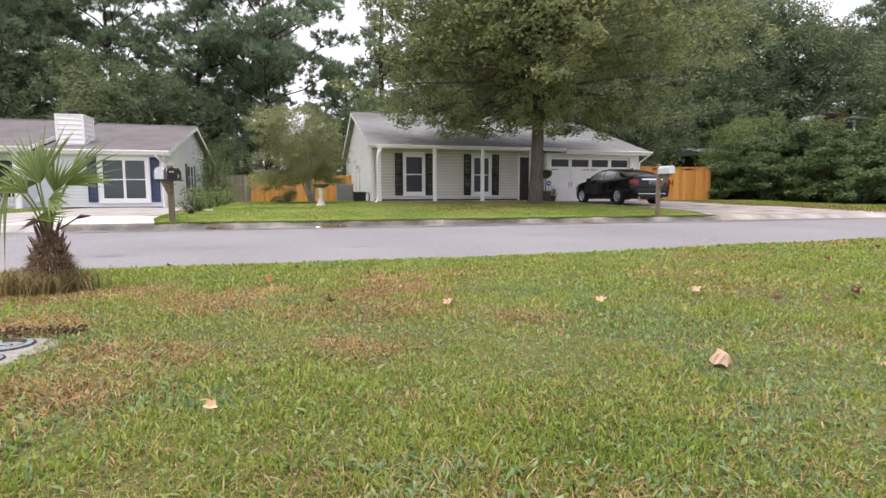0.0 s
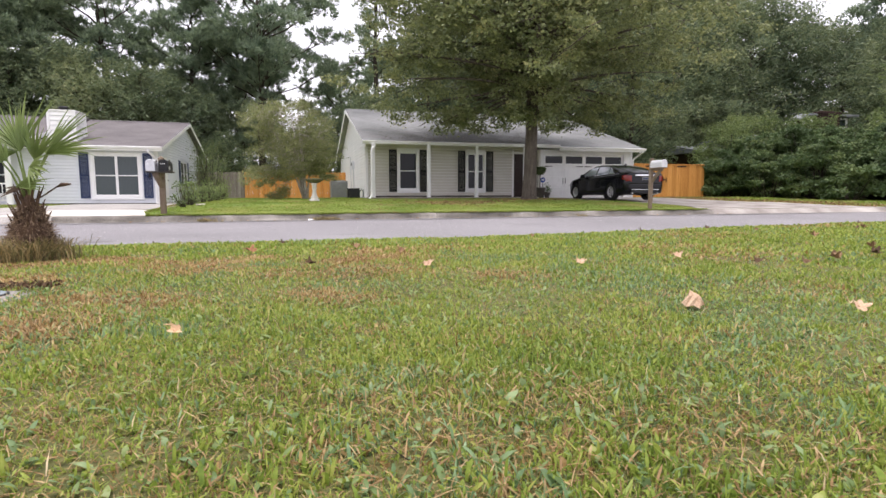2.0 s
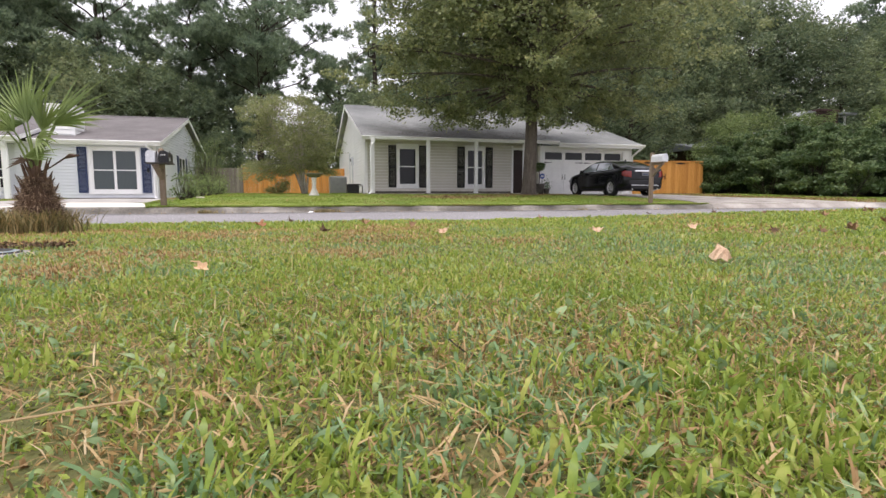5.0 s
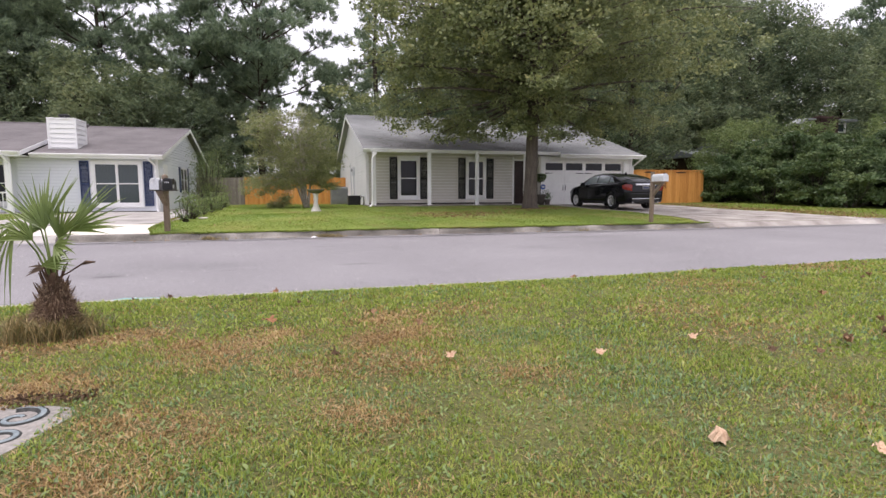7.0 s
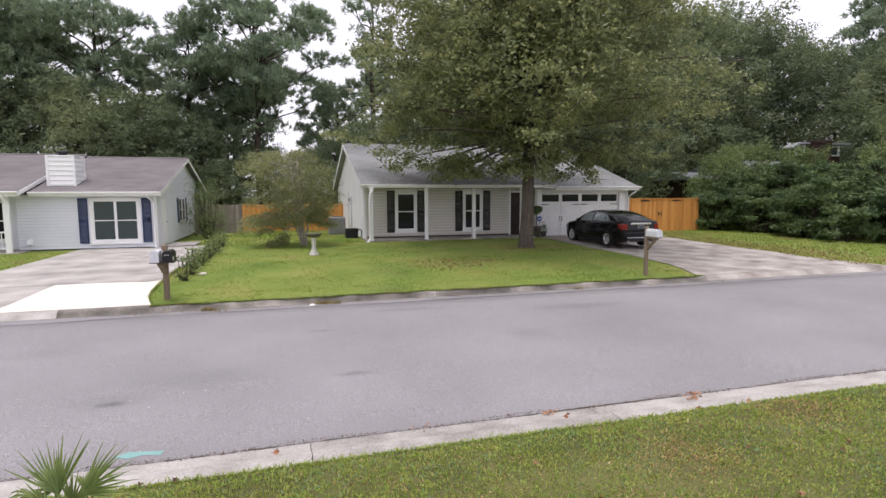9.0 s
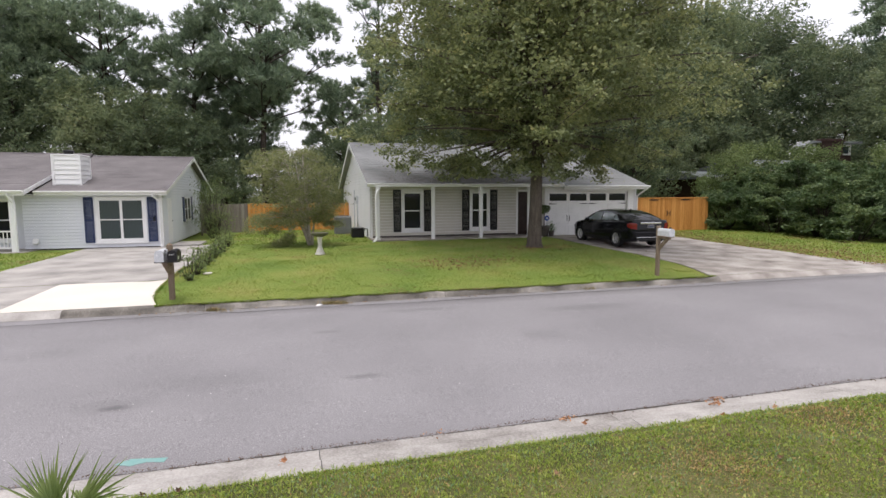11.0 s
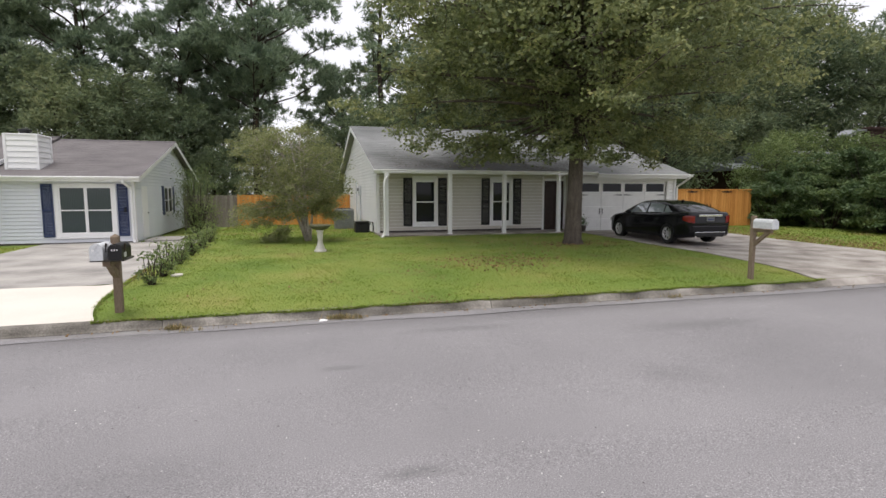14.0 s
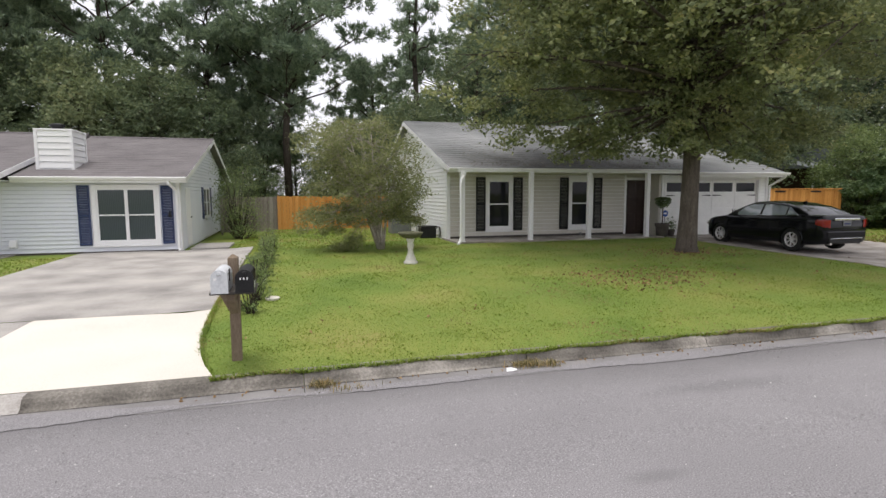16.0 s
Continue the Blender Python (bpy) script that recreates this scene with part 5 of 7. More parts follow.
def shrub(seed, x, y, r, h, per, label, name="shrub", leaf=0.09, material="shrub_leaf", group="", loose=0.0, clump=0.0):
    base = (x, y, ground_z(x, y))
    T = thing(name, base, label, "shrub", group)
    rng, pr = np.random.default_rng(seed), random.Random(seed)
    g, spots = Geo(), []
    n = max(16, int((7.5 if clump else 26) * r * r * h))
    for i in range(n):
        a, u = pr.uniform(0, 6.283), pr.uniform(0.1, 1.0)
        hh = h * u * pr.uniform(0.85, 1.05)
        rr = r * math.sqrt(max(0.05, 1 - (u * 1.05 - 0.35) ** 2)) * pr.uniform(0.3, 1.0)
        e = Vector((x + rr * math.cos(a), y + rr * math.sin(a), base[2] + hh))
        limb_tree(g, pr, Vector((x + 0.1 * math.cos(a) * r, y + 0.1 * r * math.sin(a), base[2] - 0.05)), [e], 0.012 + 0.012 * r, n=3, k=3)
        spots += pads(pr, e, clump * pr.uniform(0.6, 1.3), 9)[0] if clump else [tuple(e)]
    part("trunk", g, M["bark"], T, smooth=True, fix=False)
    v, f = crown(rng, spots, loose or 0.2 * r ** 0.5 + 0.03, per, leaf, leaf * 0.5)
    v[:, 2] = np.maximum(v[:, 2], base[2] + 0.01)
    ob = new("foliage", mesh_np("foliage", v - np.array(base), f, M[material]))
    ob.parent = T
    return T


# hedge bank beside the drive
for i, (x, y, r, h) in enumerate([(23.6, 25.4, 1.5, 2.5), (25.6, 25.0, 1.7, 3.4), (24.2, 22.8, 1.3, 1.9), (26.8, 22.6, 1.9, 3.5), (24.6, 20.6, 1.5, 2.9), (27.4, 19.8, 1.9, 2.9), (24.3, 18.6, 1.2, 1.6), (26.4, 17.2, 1.7, 2.4), (30.2, 17.5, 2.1, 4.2), (25.4, 15.8, 1.3, 1.7), (28.6, 14.9, 1.8, 2.6), (29.8, 21.6, 2.2, 3.4), (28.3, 26.9, 1.8, 3.0), (33.5, 16.5, 2.2, 4.4)]):
    shrub(100 + i, x, y, r, h, 24, "dense wild green shrub beside the driveway", leaf=0.17, group="shrubs beside the drive", loose=0.11, clump=0.42)
# low hedge along the property line
for i in range(11):
    y = 15.2 + i * 0.85
    shrub(200 + i, -2.3 + 0.06 * math.sin(i * 3), y, 0.21 + 0.04 * math.sin(i * 2.1), 0.58 + 0.12 * math.sin(i * 1.3), 17, "small leafy hedge shrub along the lawn edge", "hedge_plant", 0.065, material="light_leaf", group="hedge along the lawn edge", loose=0.065)
shrub(260, -3.95, 32.0, 0.95, 3.2, 46, "tall green shrub at the blue house", leaf=0.08, material="light_leaf")
shrub(261, -3.7, 31.4, 0.6, 1.4, 50, "leafy green shrub at the blue house", leaf=0.08, material="light_leaf")

# ---- car ----


def lerp_table(table, y):
    for (a, p), (b, q) in zip(table, table[1:]):
        if y <= b:
            t = (y - a) / (b - a)
            return p + (q - p) * max(0, t)
    return table[-1][1]


def car():
    cx, cy = 13.36, 20.42
    cz = ground_z(cx, cy) + 0.02
    C = thing("car", (cx, cy, cz), "black four-door sedan parked on the driveway", "car")
    paint = ramp_mat("black_car_paint", shades((0.003, 0.0033, 0.0045), (0.0045, 0.005, 0.007), (0.007, 0.0075, 0.009)), 2, 30, 0.1, 0.0, spec=0.25)
    paint.node_tree.nodes["Principled BSDF"].inputs["Coat Weight"].default_value = 0.12
    glass = glass_mat("car_glass", (0.01, 0.013, 0.015), 0.02)
    # pale base colour stands in for sky reflected in the side windows
    side_glass = glass_mat("car_side_glass", (0.27, 0.31, 0.335), 0.02)
    side_glass.node_tree.nodes["Principled BSDF"].inputs["IOR"].default_value = 2.3
    lamp_red = glass_mat("red_tail_lamp", (0.2, 0.011, 0.008), 0.08)
    chrome = glass_mat("chrome", (0.75, 0.76, 0.78), 0.12)
    chrome.node_tree.nodes["Principled BSDF"].inputs["Metallic"].default_value = 1.0
    tyre_m = ramp_mat("tyre_rubber", shades((0.01, 0.01, 0.01), (0.018, 0.018, 0.018), (0.03, 0.029, 0.028)), 5, 60, 0.85, 0.2)
    alloy = glass_mat("alloy", (0.72, 0.72, 0.73), 0.35)
    alloy.node_tree.nodes["Principled BSDF"].inputs["Metallic"].default_value = 0.9
    half = [(-2.42, 0.70), (-2.36, 0.80), (-2.2, 0.86), (-1.8, 0.9), (-0.5, 0.915), (1.2, 0.91), (1.8, 0.885), (2.15, 0.82), (2.35, 0.7), (2.42, 0.55)]
    belt = [(-2.42, 0.82), (-2.36, 0.97), (-2.25, 1.03), (-1.6, 1.02), (-0.5, 0.975), (0.9, 0.93), (1.3, 0.92), (2.0, 0.82), (2.3, 0.72), (2.42, 0.6)]
    deck = [(-2.42, 0.84), (-2.36, 1.0), (-2.28, 1.075), (-1.7, 1.085), (-0.5, 1.0), (0.9, 0.99), (1.25, 0.985), (1.9, 0.89), (2.25, 0.78), (2.42, 0.62)]
    low = [(-2.42, 0.36), (-2.3, 0.26), (-1.9, 0.21), (1.9, 0.19), (2.3, 0.22), (2.42, 0.3)]
    axles = (-1.25, 1.48)
    ys = spaced(-2.42, 2.42, 88)
    g = Geo()
    rows = []
    for y in ys:
        w, b, d, s = lerp_table(half, y), lerp_table(belt, y), lerp_table(deck, y), lerp_table(low, y)
        sec = [(0, s), (w * 0.8, s), (w * 0.955, s + 0.03), (w * 0.985, s + 0.1), (w * 0.995, s + 0.2)]
        for t in (0.3, 0.45, 0.6, 0.75, 0.9):
            z = s + 0.2 + (b - s - 0.2) * t
            sec.append((w * (1.0 - 0.03 * max(0, t - 0.55) / 0.45 + (0.006 if abs(t - 0.75) < 0.01 else 0)), z))
        sec += [(w * 0.955, b), (w * 0.9, b + (d - b) * 0.45), (w * 0.72, b + (d - b) * 0.8), (w * 0.4, d), (0, d + 0.004)]
        rows.append(sec)
    k = len(rows[0])
    full = []
    for y, sec in zip(ys, rows):
        ring = [(cx + x, cy + y, cz + z) for x, z in sec] + [(cx - x, cy + y, cz + z) for x, z in sec[-2:0:-1]]
        full.append(ring)
    n = len(full[0])
    g.v = [p for ring in full for p in ring]
    for i in range(len(ys) - 1):
        for j in range(n):
            q = (i * n + j, i * n + (j + 1) % n, (i + 1) * n + (j + 1) % n, (i + 1) * n + j)
            c = np.mean([g.v[p] for p in q], 0) - (cx, cy, cz)
            if abs(c[0]) > 0.55 and any(math.hypot(c[1] - a, c[2] - 0.33) < 0.355 for a in axles) and c[2] < 0.7:
                continue
            g.f.append(q)
    g.f += [tuple(range(n))[::-1], tuple(range((len(ys) - 1) * n, len(ys) * n))]
    part("body", g, paint, C, "glossy black body", smooth=True)
    # cabin
    roof_side = [(-1.78, 1.05), (-1.2, 1.3), (-0.7, 1.405), (-0.1, 1.44), (0.35, 1.415), (0.75, 1.27), (1.2, 0.98)]
    cab = Geo()
    cys = spaced(-1.78, 1.2, 30)
    rings = []
    for y in cys:
        top, b = lerp_table(roof_side, y), lerp_table(belt, y) + 0.03
        w = lerp_table(half, y) * 0.925
        t = max(0.0, (top - b) / 0.46)
        wt = w * (1 - 0.24 * t)
        rings.append([(cx + w, cy + y, cz + b - 0.05), (cx + w, cy + y, cz + b), (cx + wt + 0.02, cy + y, cz + top - 0.07 * t), (cx + wt * 0.9, cy + y, cz + top - 0.02 * t), (cx + wt * 0.5, cy + y, cz + top), (cx, cy + y, cz + top + 0.004),
                      (cx - wt * 0.5, cy + y, cz + top), (cx - wt * 0.9, cy + y, cz + top - 0.02 * t), (cx - wt - 0.02, cy + y, cz + top - 0.07 * t), (cx - w, cy + y, cz + b), (cx - w, cy + y, cz + b - 0.05)])
    cab.v = [p for r in rings for p in r]
    m = 11
    cab.f = [(i * m + j, i * m + j + 1, (i + 1) * m + j + 1, (i + 1) * m + j) for i in range(len(cys) - 1) for j in range(m - 1)]
    part("cabin", cab, paint, C, "black roof and pillars", smooth=True)

    def side_point(y, u, s, off=0.006):
        """A point on the cabin's side: u from the belt to the roof rail."""
        top, b = lerp_table(roof_side, y), lerp_table(belt, y) + 0.03
        w = lerp_table(half, y) * 0.925
        t = max(0.0, (top - b) / 0.46)
        wt = w * (1 - 0.24 * t) + 0.02
        return (cx + s * (w + (wt - w) * u + off), cy + y, cz + b + (top - 0.07 * t - b) * u)

    for s in (-1, 1):
        for y0, y1, lead0, lead1 in ((-1.42, -1.02, 0.32, 0.0), (-0.97, -0.14, 0.0, 0.0), (-0.06, 0.98, 0.0, -0.42)):
            w = Geo()
            a, cnt = [], 6
            for i in range(cnt + 1):
                t = i / cnt
                a.append((y0 + (y1 - y0) * t, y0 + lead0 + (y1 + lead1 - y0 - lead0) * t))
            for yb_, yt_ in a:
                w.v += [side_point(yb_, 0.06, s), side_point(yb_ * 0.5 + yt_ * 0.5, 0.5, s, 0.008), side_point(yt_, 0.93, s)]
            w.f = [(i * 3 + j, (i + 1) * 3 + j, (i + 1) * 3 + j + 1, i * 3 + j + 1) for i in range(cnt) for j in (0, 1)]
            part("side_window", w, side_glass, C, "side window with the sky's reflection in its pale colour", smooth=True)
        st = Geo().tube([side_point(y, 0.03, s, 0.008) for y in spaced(-1.45, 1.0, 10)], 0.008, 5)
        part("window_trim", st, chrome, C)
        # mirror, handles, arch lips, lamps, wheels
        part("mirror", Geo().box(cx + s * 0.98 - 0.1, cx + s * 0.98 + 0.1, cy + 0.72, cy + 0.8, cz + 0.94, cz + 1.07, 0.03), paint, C)
        for y in (-0.75, 0.2):
            part("door_handle", Geo().box(cx + s * 0.915 - 0.015, cx + s * 0.915 + 0.015, cy + y - 0.1, cy + y + 0.1, cz + 0.8, cz + 0.83, 0.008), paint, C)
        for a in axles:
            arc = [(cx + s * (lerp_table(half, a) - 0.012), cy + a + 0.362 * math.cos(t), cz + 0.33 + 0.362 * math.sin(t)) for t in spaced(-0.32, math.pi + 0.32, 18)]
            part("wheel_arch", Geo().tube(arc, 0.024, 6), paint, C)
            well = Geo()
            ring = [(0.375 * math.cos(t), 0.33 + 0.375 * math.sin(t)) for t in spaced(-0.4, math.pi + 0.4, 14)]
            for yy, zz in ring:
                well.v += [(cx + s * 0.9, cy + a + yy, cz + zz), (cx + s * 0.5, cy + a + yy, cz + zz)]
            well.f = [(2 * i, 2 * i + 1, 2 * i + 3, 2 * i + 2) for i in range(len(ring) - 1)] + [tuple(2 * i + 1 for i in range(len(ring)))]
            part("wheel_well", well, M["black_plastic"], C)
            wx = cx + s * 0.79
            wheel = part("wheel", Geo().tube([(wx - 0.06, cy + a, cz + 0.33), (wx + 0.06, cy + a, cz + 0.33)], 0.09, 12), alloy, C, "silver alloy wheel")
            prof = [(0.215, -0.1), (0.29, -0.115), (0.32, -0.1), (0.332, -0.06), (0.332, 0.06), (0.32, 0.1), (0.29, 0.115), (0.215, 0.1)]
            ty = Geo()
            sn = 28
            for kx in range(sn):
                t = 2 * math.pi * kx / sn
                ty.v += [(wx + q, cy + a + r * math.cos(t), cz + 0.33 + r * math.sin(t)) for r, q in prof]
            pn = len(prof)
            ty.f = [(i * pn + j, ((i + 1) % sn) * pn + j, ((i + 1) % sn) * pn + (j + 1) % pn, i * pn + (j + 1) % pn) for i in range(sn) for j in range(pn)]
            part("tyre", ty, tyre_m, wheel, "black rubber tyre", smooth=True)
            rim = Geo()
            for kx in range(sn):
                t = 2 * math.pi * kx / sn
                rim.v += [(wx + s * q, cy + a + r * math.cos(t), cz + 0.33 + r * math.sin(t)) for r, q in ((0.216, 0.1), (0.2, 0.105), (0.19, 0.05))]
            rim.f = [(i * 3 + j, ((i + 1) % sn) * 3 + j, ((i + 1) % sn) * 3 + j + 1, i * 3 + j + 1) for i in range(sn) for j in (0, 1)]
            part("rim", rim, alloy, wheel, smooth=True)
            for q in range(7):
                t0 = q * 2 * math.pi / 7 + 0.3
                for dt in (-0.14, 0.14):
                    part("spoke", Geo().tube([(wx + s * 0.085, cy + a + 0.05 * math.cos(t0), cz + 0.33 + 0.05 * math.sin(t0)), (wx + s * 0.09, cy + a + 0.205 * math.cos(t0 + dt), cz + 0.33 + 0.205 * math.sin(t0 + dt))], [0.017, 0.012], 6), alloy, wheel)
        # tail lamp wrapping round the corner
        lamp = Geo()
        arc = []
        for y in spaced(-2.1, -2.385, 7):
            w = lerp_table(half, y)
            arc.append((cx + s * (w + 0.008), cy + y))
        arc.append((cx + s * 0.68, cy - 2.425))
        arc.append((cx + s * 0.6, cy - 2.43))
        for i, (x, y) in enumerate(arc):
            t = i / (len(arc) - 1)
            lamp.v += [(x, y, cz + 0.715 + 0.1 * (1 - t)), (x + s * 0.004, y - 0.004, cz + 0.86), (x, y, cz + 0.965 - 0.06 * abs(t - 0.6))]
        lamp.f = [(i * 3 + j, (i + 1) * 3 + j, (i + 1) * 3 + j + 1, i * 3 + j + 1) for i in range(len(arc) - 1) for j in (0, 1)]
        part("tail_lamp", lamp, lamp_red, C, "red tail lamp", smooth=True)
        part("headlamp", Geo().box(cx + s * 0.62 - 0.16, cx + s * 0.62 + 0.16, cy + 2.2, cy + 2.36, cz + 0.6, cz + 0.72, 0.04), chrome, C)
        part("exhaust_tip", Geo().tube([(cx + s * 0.55, cy - 2.3, cz + 0.27), (cx + s * 0.55, cy - 2.44, cz + 0.265)], 0.035, 10), chrome, C)
    for name, ends, hw in (("rear_window", ((-1.72, 0.05), (-0.86, -0.03)), (0.66, 0.56)), ("windscreen", ((1.14, 0.03), (0.42, 0.0)), (0.7, 0.58))):
        w = Geo()
        (ya, _), (yb_, _) = ends
        for i in range(7):
            t = i / 6
            y = ya + (yb_ - ya) * t
            z = lerp_table(roof_side, y) + 0.012
            h = hw[0] + (hw[1] - hw[0]) * t
            w.v += [(cx + h * q, cy + y + (-0.008 if ya < 0 else 0.008), cz + z - 0.045 * abs(q) ** 3) for q in (-1, -0.8, -0.4, 0, 0.4, 0.8, 1)]
        w.f = [(i * 7 + j, i * 7 + j + 1, (i + 1) * 7 + j + 1, (i + 1) * 7 + j) for i in range(6) for j in range(6)]
        part(name, w, glass, C, "sloping tinted glass", smooth=True)
    part("boot_trim", Geo().box(cx - 0.46, cx + 0.46, cy - 2.455, cy - 2.41, cz + 0.92, cz + 0.985, 0.018), chrome, C, "bright chrome strip")
    part("number_plate", Geo().box(cx - 0.15, cx + 0.15, cy - 2.445, cy - 2.425, cz + 0.77, cz + 0.9, 0.006), M["grey_metal"], C, "grey number plate")
    part("plate_bar", Geo().box(cx - 0.12, cx + 0.12, cy - 2.449, cy - 2.446, cz + 0.805, cz + 0.855, 0.001), M["shutter_blue"], C)
    part("bumper", Geo().box(cx - 0.7, cx + 0.7, cy - 2.455, cy - 2.38, cz + 0.44, cz + 0.62, 0.035), paint, C)
    part("bumper_insert", Geo().box(cx - 0.6, cx + 0.6, cy - 2.44, cy - 2.36, cz + 0.27, cz + 0.4, 0.03), M["black_plastic"], C)
    part("bumper_trim", Geo().box(cx - 0.6, cx + 0.6, cy - 2.46, cy - 2.43, cz + 0.405, cz + 0.425, 0.006), chrome, C)
    part("aerial", Geo().prism([(cy - 0.95, cz + 1.34), (cy - 0.8, cz + 1.4), (cy - 0.93, cz + 1.46)], "x", cx - 0.015, cx + 0.015), paint, C)
    # shorter ends
    for ob in C.children:
        if ob.data and not ob.name.startswith("wheel"):
            for v in ob.data.vertices:
                y = v.co.y
                v.co.y = -1.62 + (y + 1.62) * 0.73 if y < -1.62 else 1.86 + (y - 1.86) * 0.8 if y > 1.86 else y
    return C


car()

# ---- mailboxes ----


def letter_box(parent, x, y0, y1, z0, w, h, material, label, front):
    """A domed metal mailbox lying along y, door towards -y."""
    prof = [(x - w / 2, z0), (x - w / 2, z0 + h - w / 2)] + [(x - w / 2 * math.cos(t), z0 + h - w / 2 + w / 2 * math.sin(t)) for t in spaced(0.15, math.pi - 0.15, 9)] + [(x + w / 2, z0 + h - w / 2), (x + w / 2, z0)]
    b = part("mailbox", Geo().prism(prof, "y", y0, y1), material, parent, label)
    cen = z0 + h / 2
    big = [(x + (px - x) * 1.04, cen + (pz - cen) * 1.03) for px, pz in prof]
    part("door", Geo().prism(big, "y", y0 - 0.02, y0 + 0.015), material, b)
    part("latch", Geo().box(x - 0.02, x + 0.02, y0 - 0.04, y0 - 0.02, z0 + h - 0.05, z0 + h - 0.015, 0.004), material, b)
    part("flag", Geo().box(x + w / 2, x + w / 2 + 0.008, y0 + 0.12, y0 + 0.15, z0 + 0.1, z0 + 0.22, 0.002).box(x + w / 2, x + w / 2 + 0.008, y0 + 0.12, y0 + 0.2, z0 + 0.18, z0 + 0.23, 0.002), M["door_brown"], b, "small signal flag")
    for bx, bw in front:
        part("number_bar", Geo().box(x + bx, x + bx + bw, y0 - 0.026, y0 - 0.0202, z0 + 0.13, z0 + 0.155, 0.001), M["white_metal"], b)
    return b


def mailbox_pair():
    x, y = -2.322, 13.155
    z = ground_z(x, y)
    T = thing("mailbox_stand", (x, y, z), "two mailboxes, white and black, on a weathered wooden post", "mailbox")
    g = Geo().box(x - 0.055, x + 0.055, y - 0.055, y + 0.055, z - 0.1, 1.1, 0.008)
    g.add([(x - 0.047, y - 0.047, 1.1), (x + 0.047, y - 0.047, 1.1), (x + 0.047, y + 0.047, 1.1), (x - 0.047, y + 0.047, 1.1), (x, y, 1.135)], [(0, 1, 4), (1, 2, 4), (2, 3, 4), (3, 0, 4)])
    part("post", g, M["post_wood"], T, "weathered square wooden post")
    part("board", Geo().box(-2.51, -2.06, 12.58, y - 0.057, 0.772, 0.8, 0.004), M["dark_wood"], T, "dark weathered board")
    part("arm", Geo().box(x - 0.05, x + 0.05, 12.66, y - 0.057, 0.69, 0.771), M["post_wood"], T)
    part("brace", Geo().prism([(y - 0.055, 0.46), (y - 0.055, 0.58), (12.88, 0.688), (12.76, 0.688)], "x", x - 0.04, x + 0.04), M["post_wood"], T, "slanting wooden brace")
    part("side_brace", Geo().prism([(x - 0.055, 0.5), (x - 0.055, 0.6), (x - 0.1, 0.771), (x - 0.18, 0.771)], "y", y - 0.1, y - 0.057), M["post_wood"], T, "slanting wooden brace")
    letter_box(T, -2.4, 12.53, 13.0, 0.802, 0.16, 0.235, M["dull_white"], "white metal mailbox", [(-0.055, 0.03)])
    black = letter_box(T, -2.16, 12.53, 13.0, 0.802, 0.175, 0.23, M["black_plastic"], "black mailbox with white numerals", [(-0.045, 0.014), (-0.012, 0.016), (0.022, 0.014)])
    part("sticker", Geo().box(-2.0724, -2.0705, 12.62, 12.74, 0.83, 0.9, 0.0005), M["dull_white"], black, "pale worn sticker")


mailbox_pair()


def mailbox_single():
    x, y = 9.8, 13.08
    z = ground_z(x, y)
    T = thing("mailbox_stand", (x, y, z), "white mailbox on a braced wooden post", "mailbox")
    part("post", Geo().box(x - 0.043, x + 0.043, y - 0.05, y + 0.05, z - 0.1, 1.27, 0.008), M["post_wood"], T, "weathered square wooden post")
    part("arm", Geo().box(x - 0.045, x + 0.045, y - 0.46, y - 0.052, 0.93, 0.99), M["post_wood"], T)
    part("board", Geo().box(x - 0.11, x + 0.1, y - 0.5, y - 0.054, 0.991, 1.012, 0.004), M["post_wood"], T)
    part("brace", Geo().prism([(y - 0.05, 0.62), (y - 0.05, 0.72), (y - 0.32, 0.928), (y - 0.41, 0.928)], "x", x - 0.035, x + 0.035), M["post_wood"], T)
    letter_box(T, x, y - 0.52, y - 0.06, 1.014, 0.165, 0.2, M["dull_white"], "white metal mailbox", [])


mailbox_single()

# ---- garden things ----


def bird_bath():
    x, y = 1.1, 19.5
    z = ground_z(x, y)
    T = thing("bird_bath", (x, y, z), "pale cast-stone bird bath with a dark mossy bowl", "bird bath")
    part("pedestal", Geo().turned([(0.17, z - 0.02), (0.17, z + 0.05), (0.12, z + 0.08), (0.13, z + 0.12), (0.085, z + 0.2), (0.065, z + 0.34), (0.085, z + 0.44), (0.07, z + 0.5), (0.1, z + 0.58), (0.1, z + 0.62)], x, y, 18), M["stone_white"], T, smooth=True)
    moss = ramp_mat("mossy_bowl", shades((0.05, 0.055, 0.035), (0.1, 0.1, 0.06), (0.18, 0.17, 0.12)), 6, 40, 0.9, 0.3)
    part("bowl", Geo().turned([(0.1, z + 0.61), (0.2, z + 0.64), (0.29, z + 0.71), (0.31, z + 0.75), (0.295, z + 0.76), (0.27, z + 0.73), (0.15, z + 0.68), (0.02, z + 0.67)], x, y, 22), moss, T, "dark mossy bowl", smooth=True)


bird_bath()


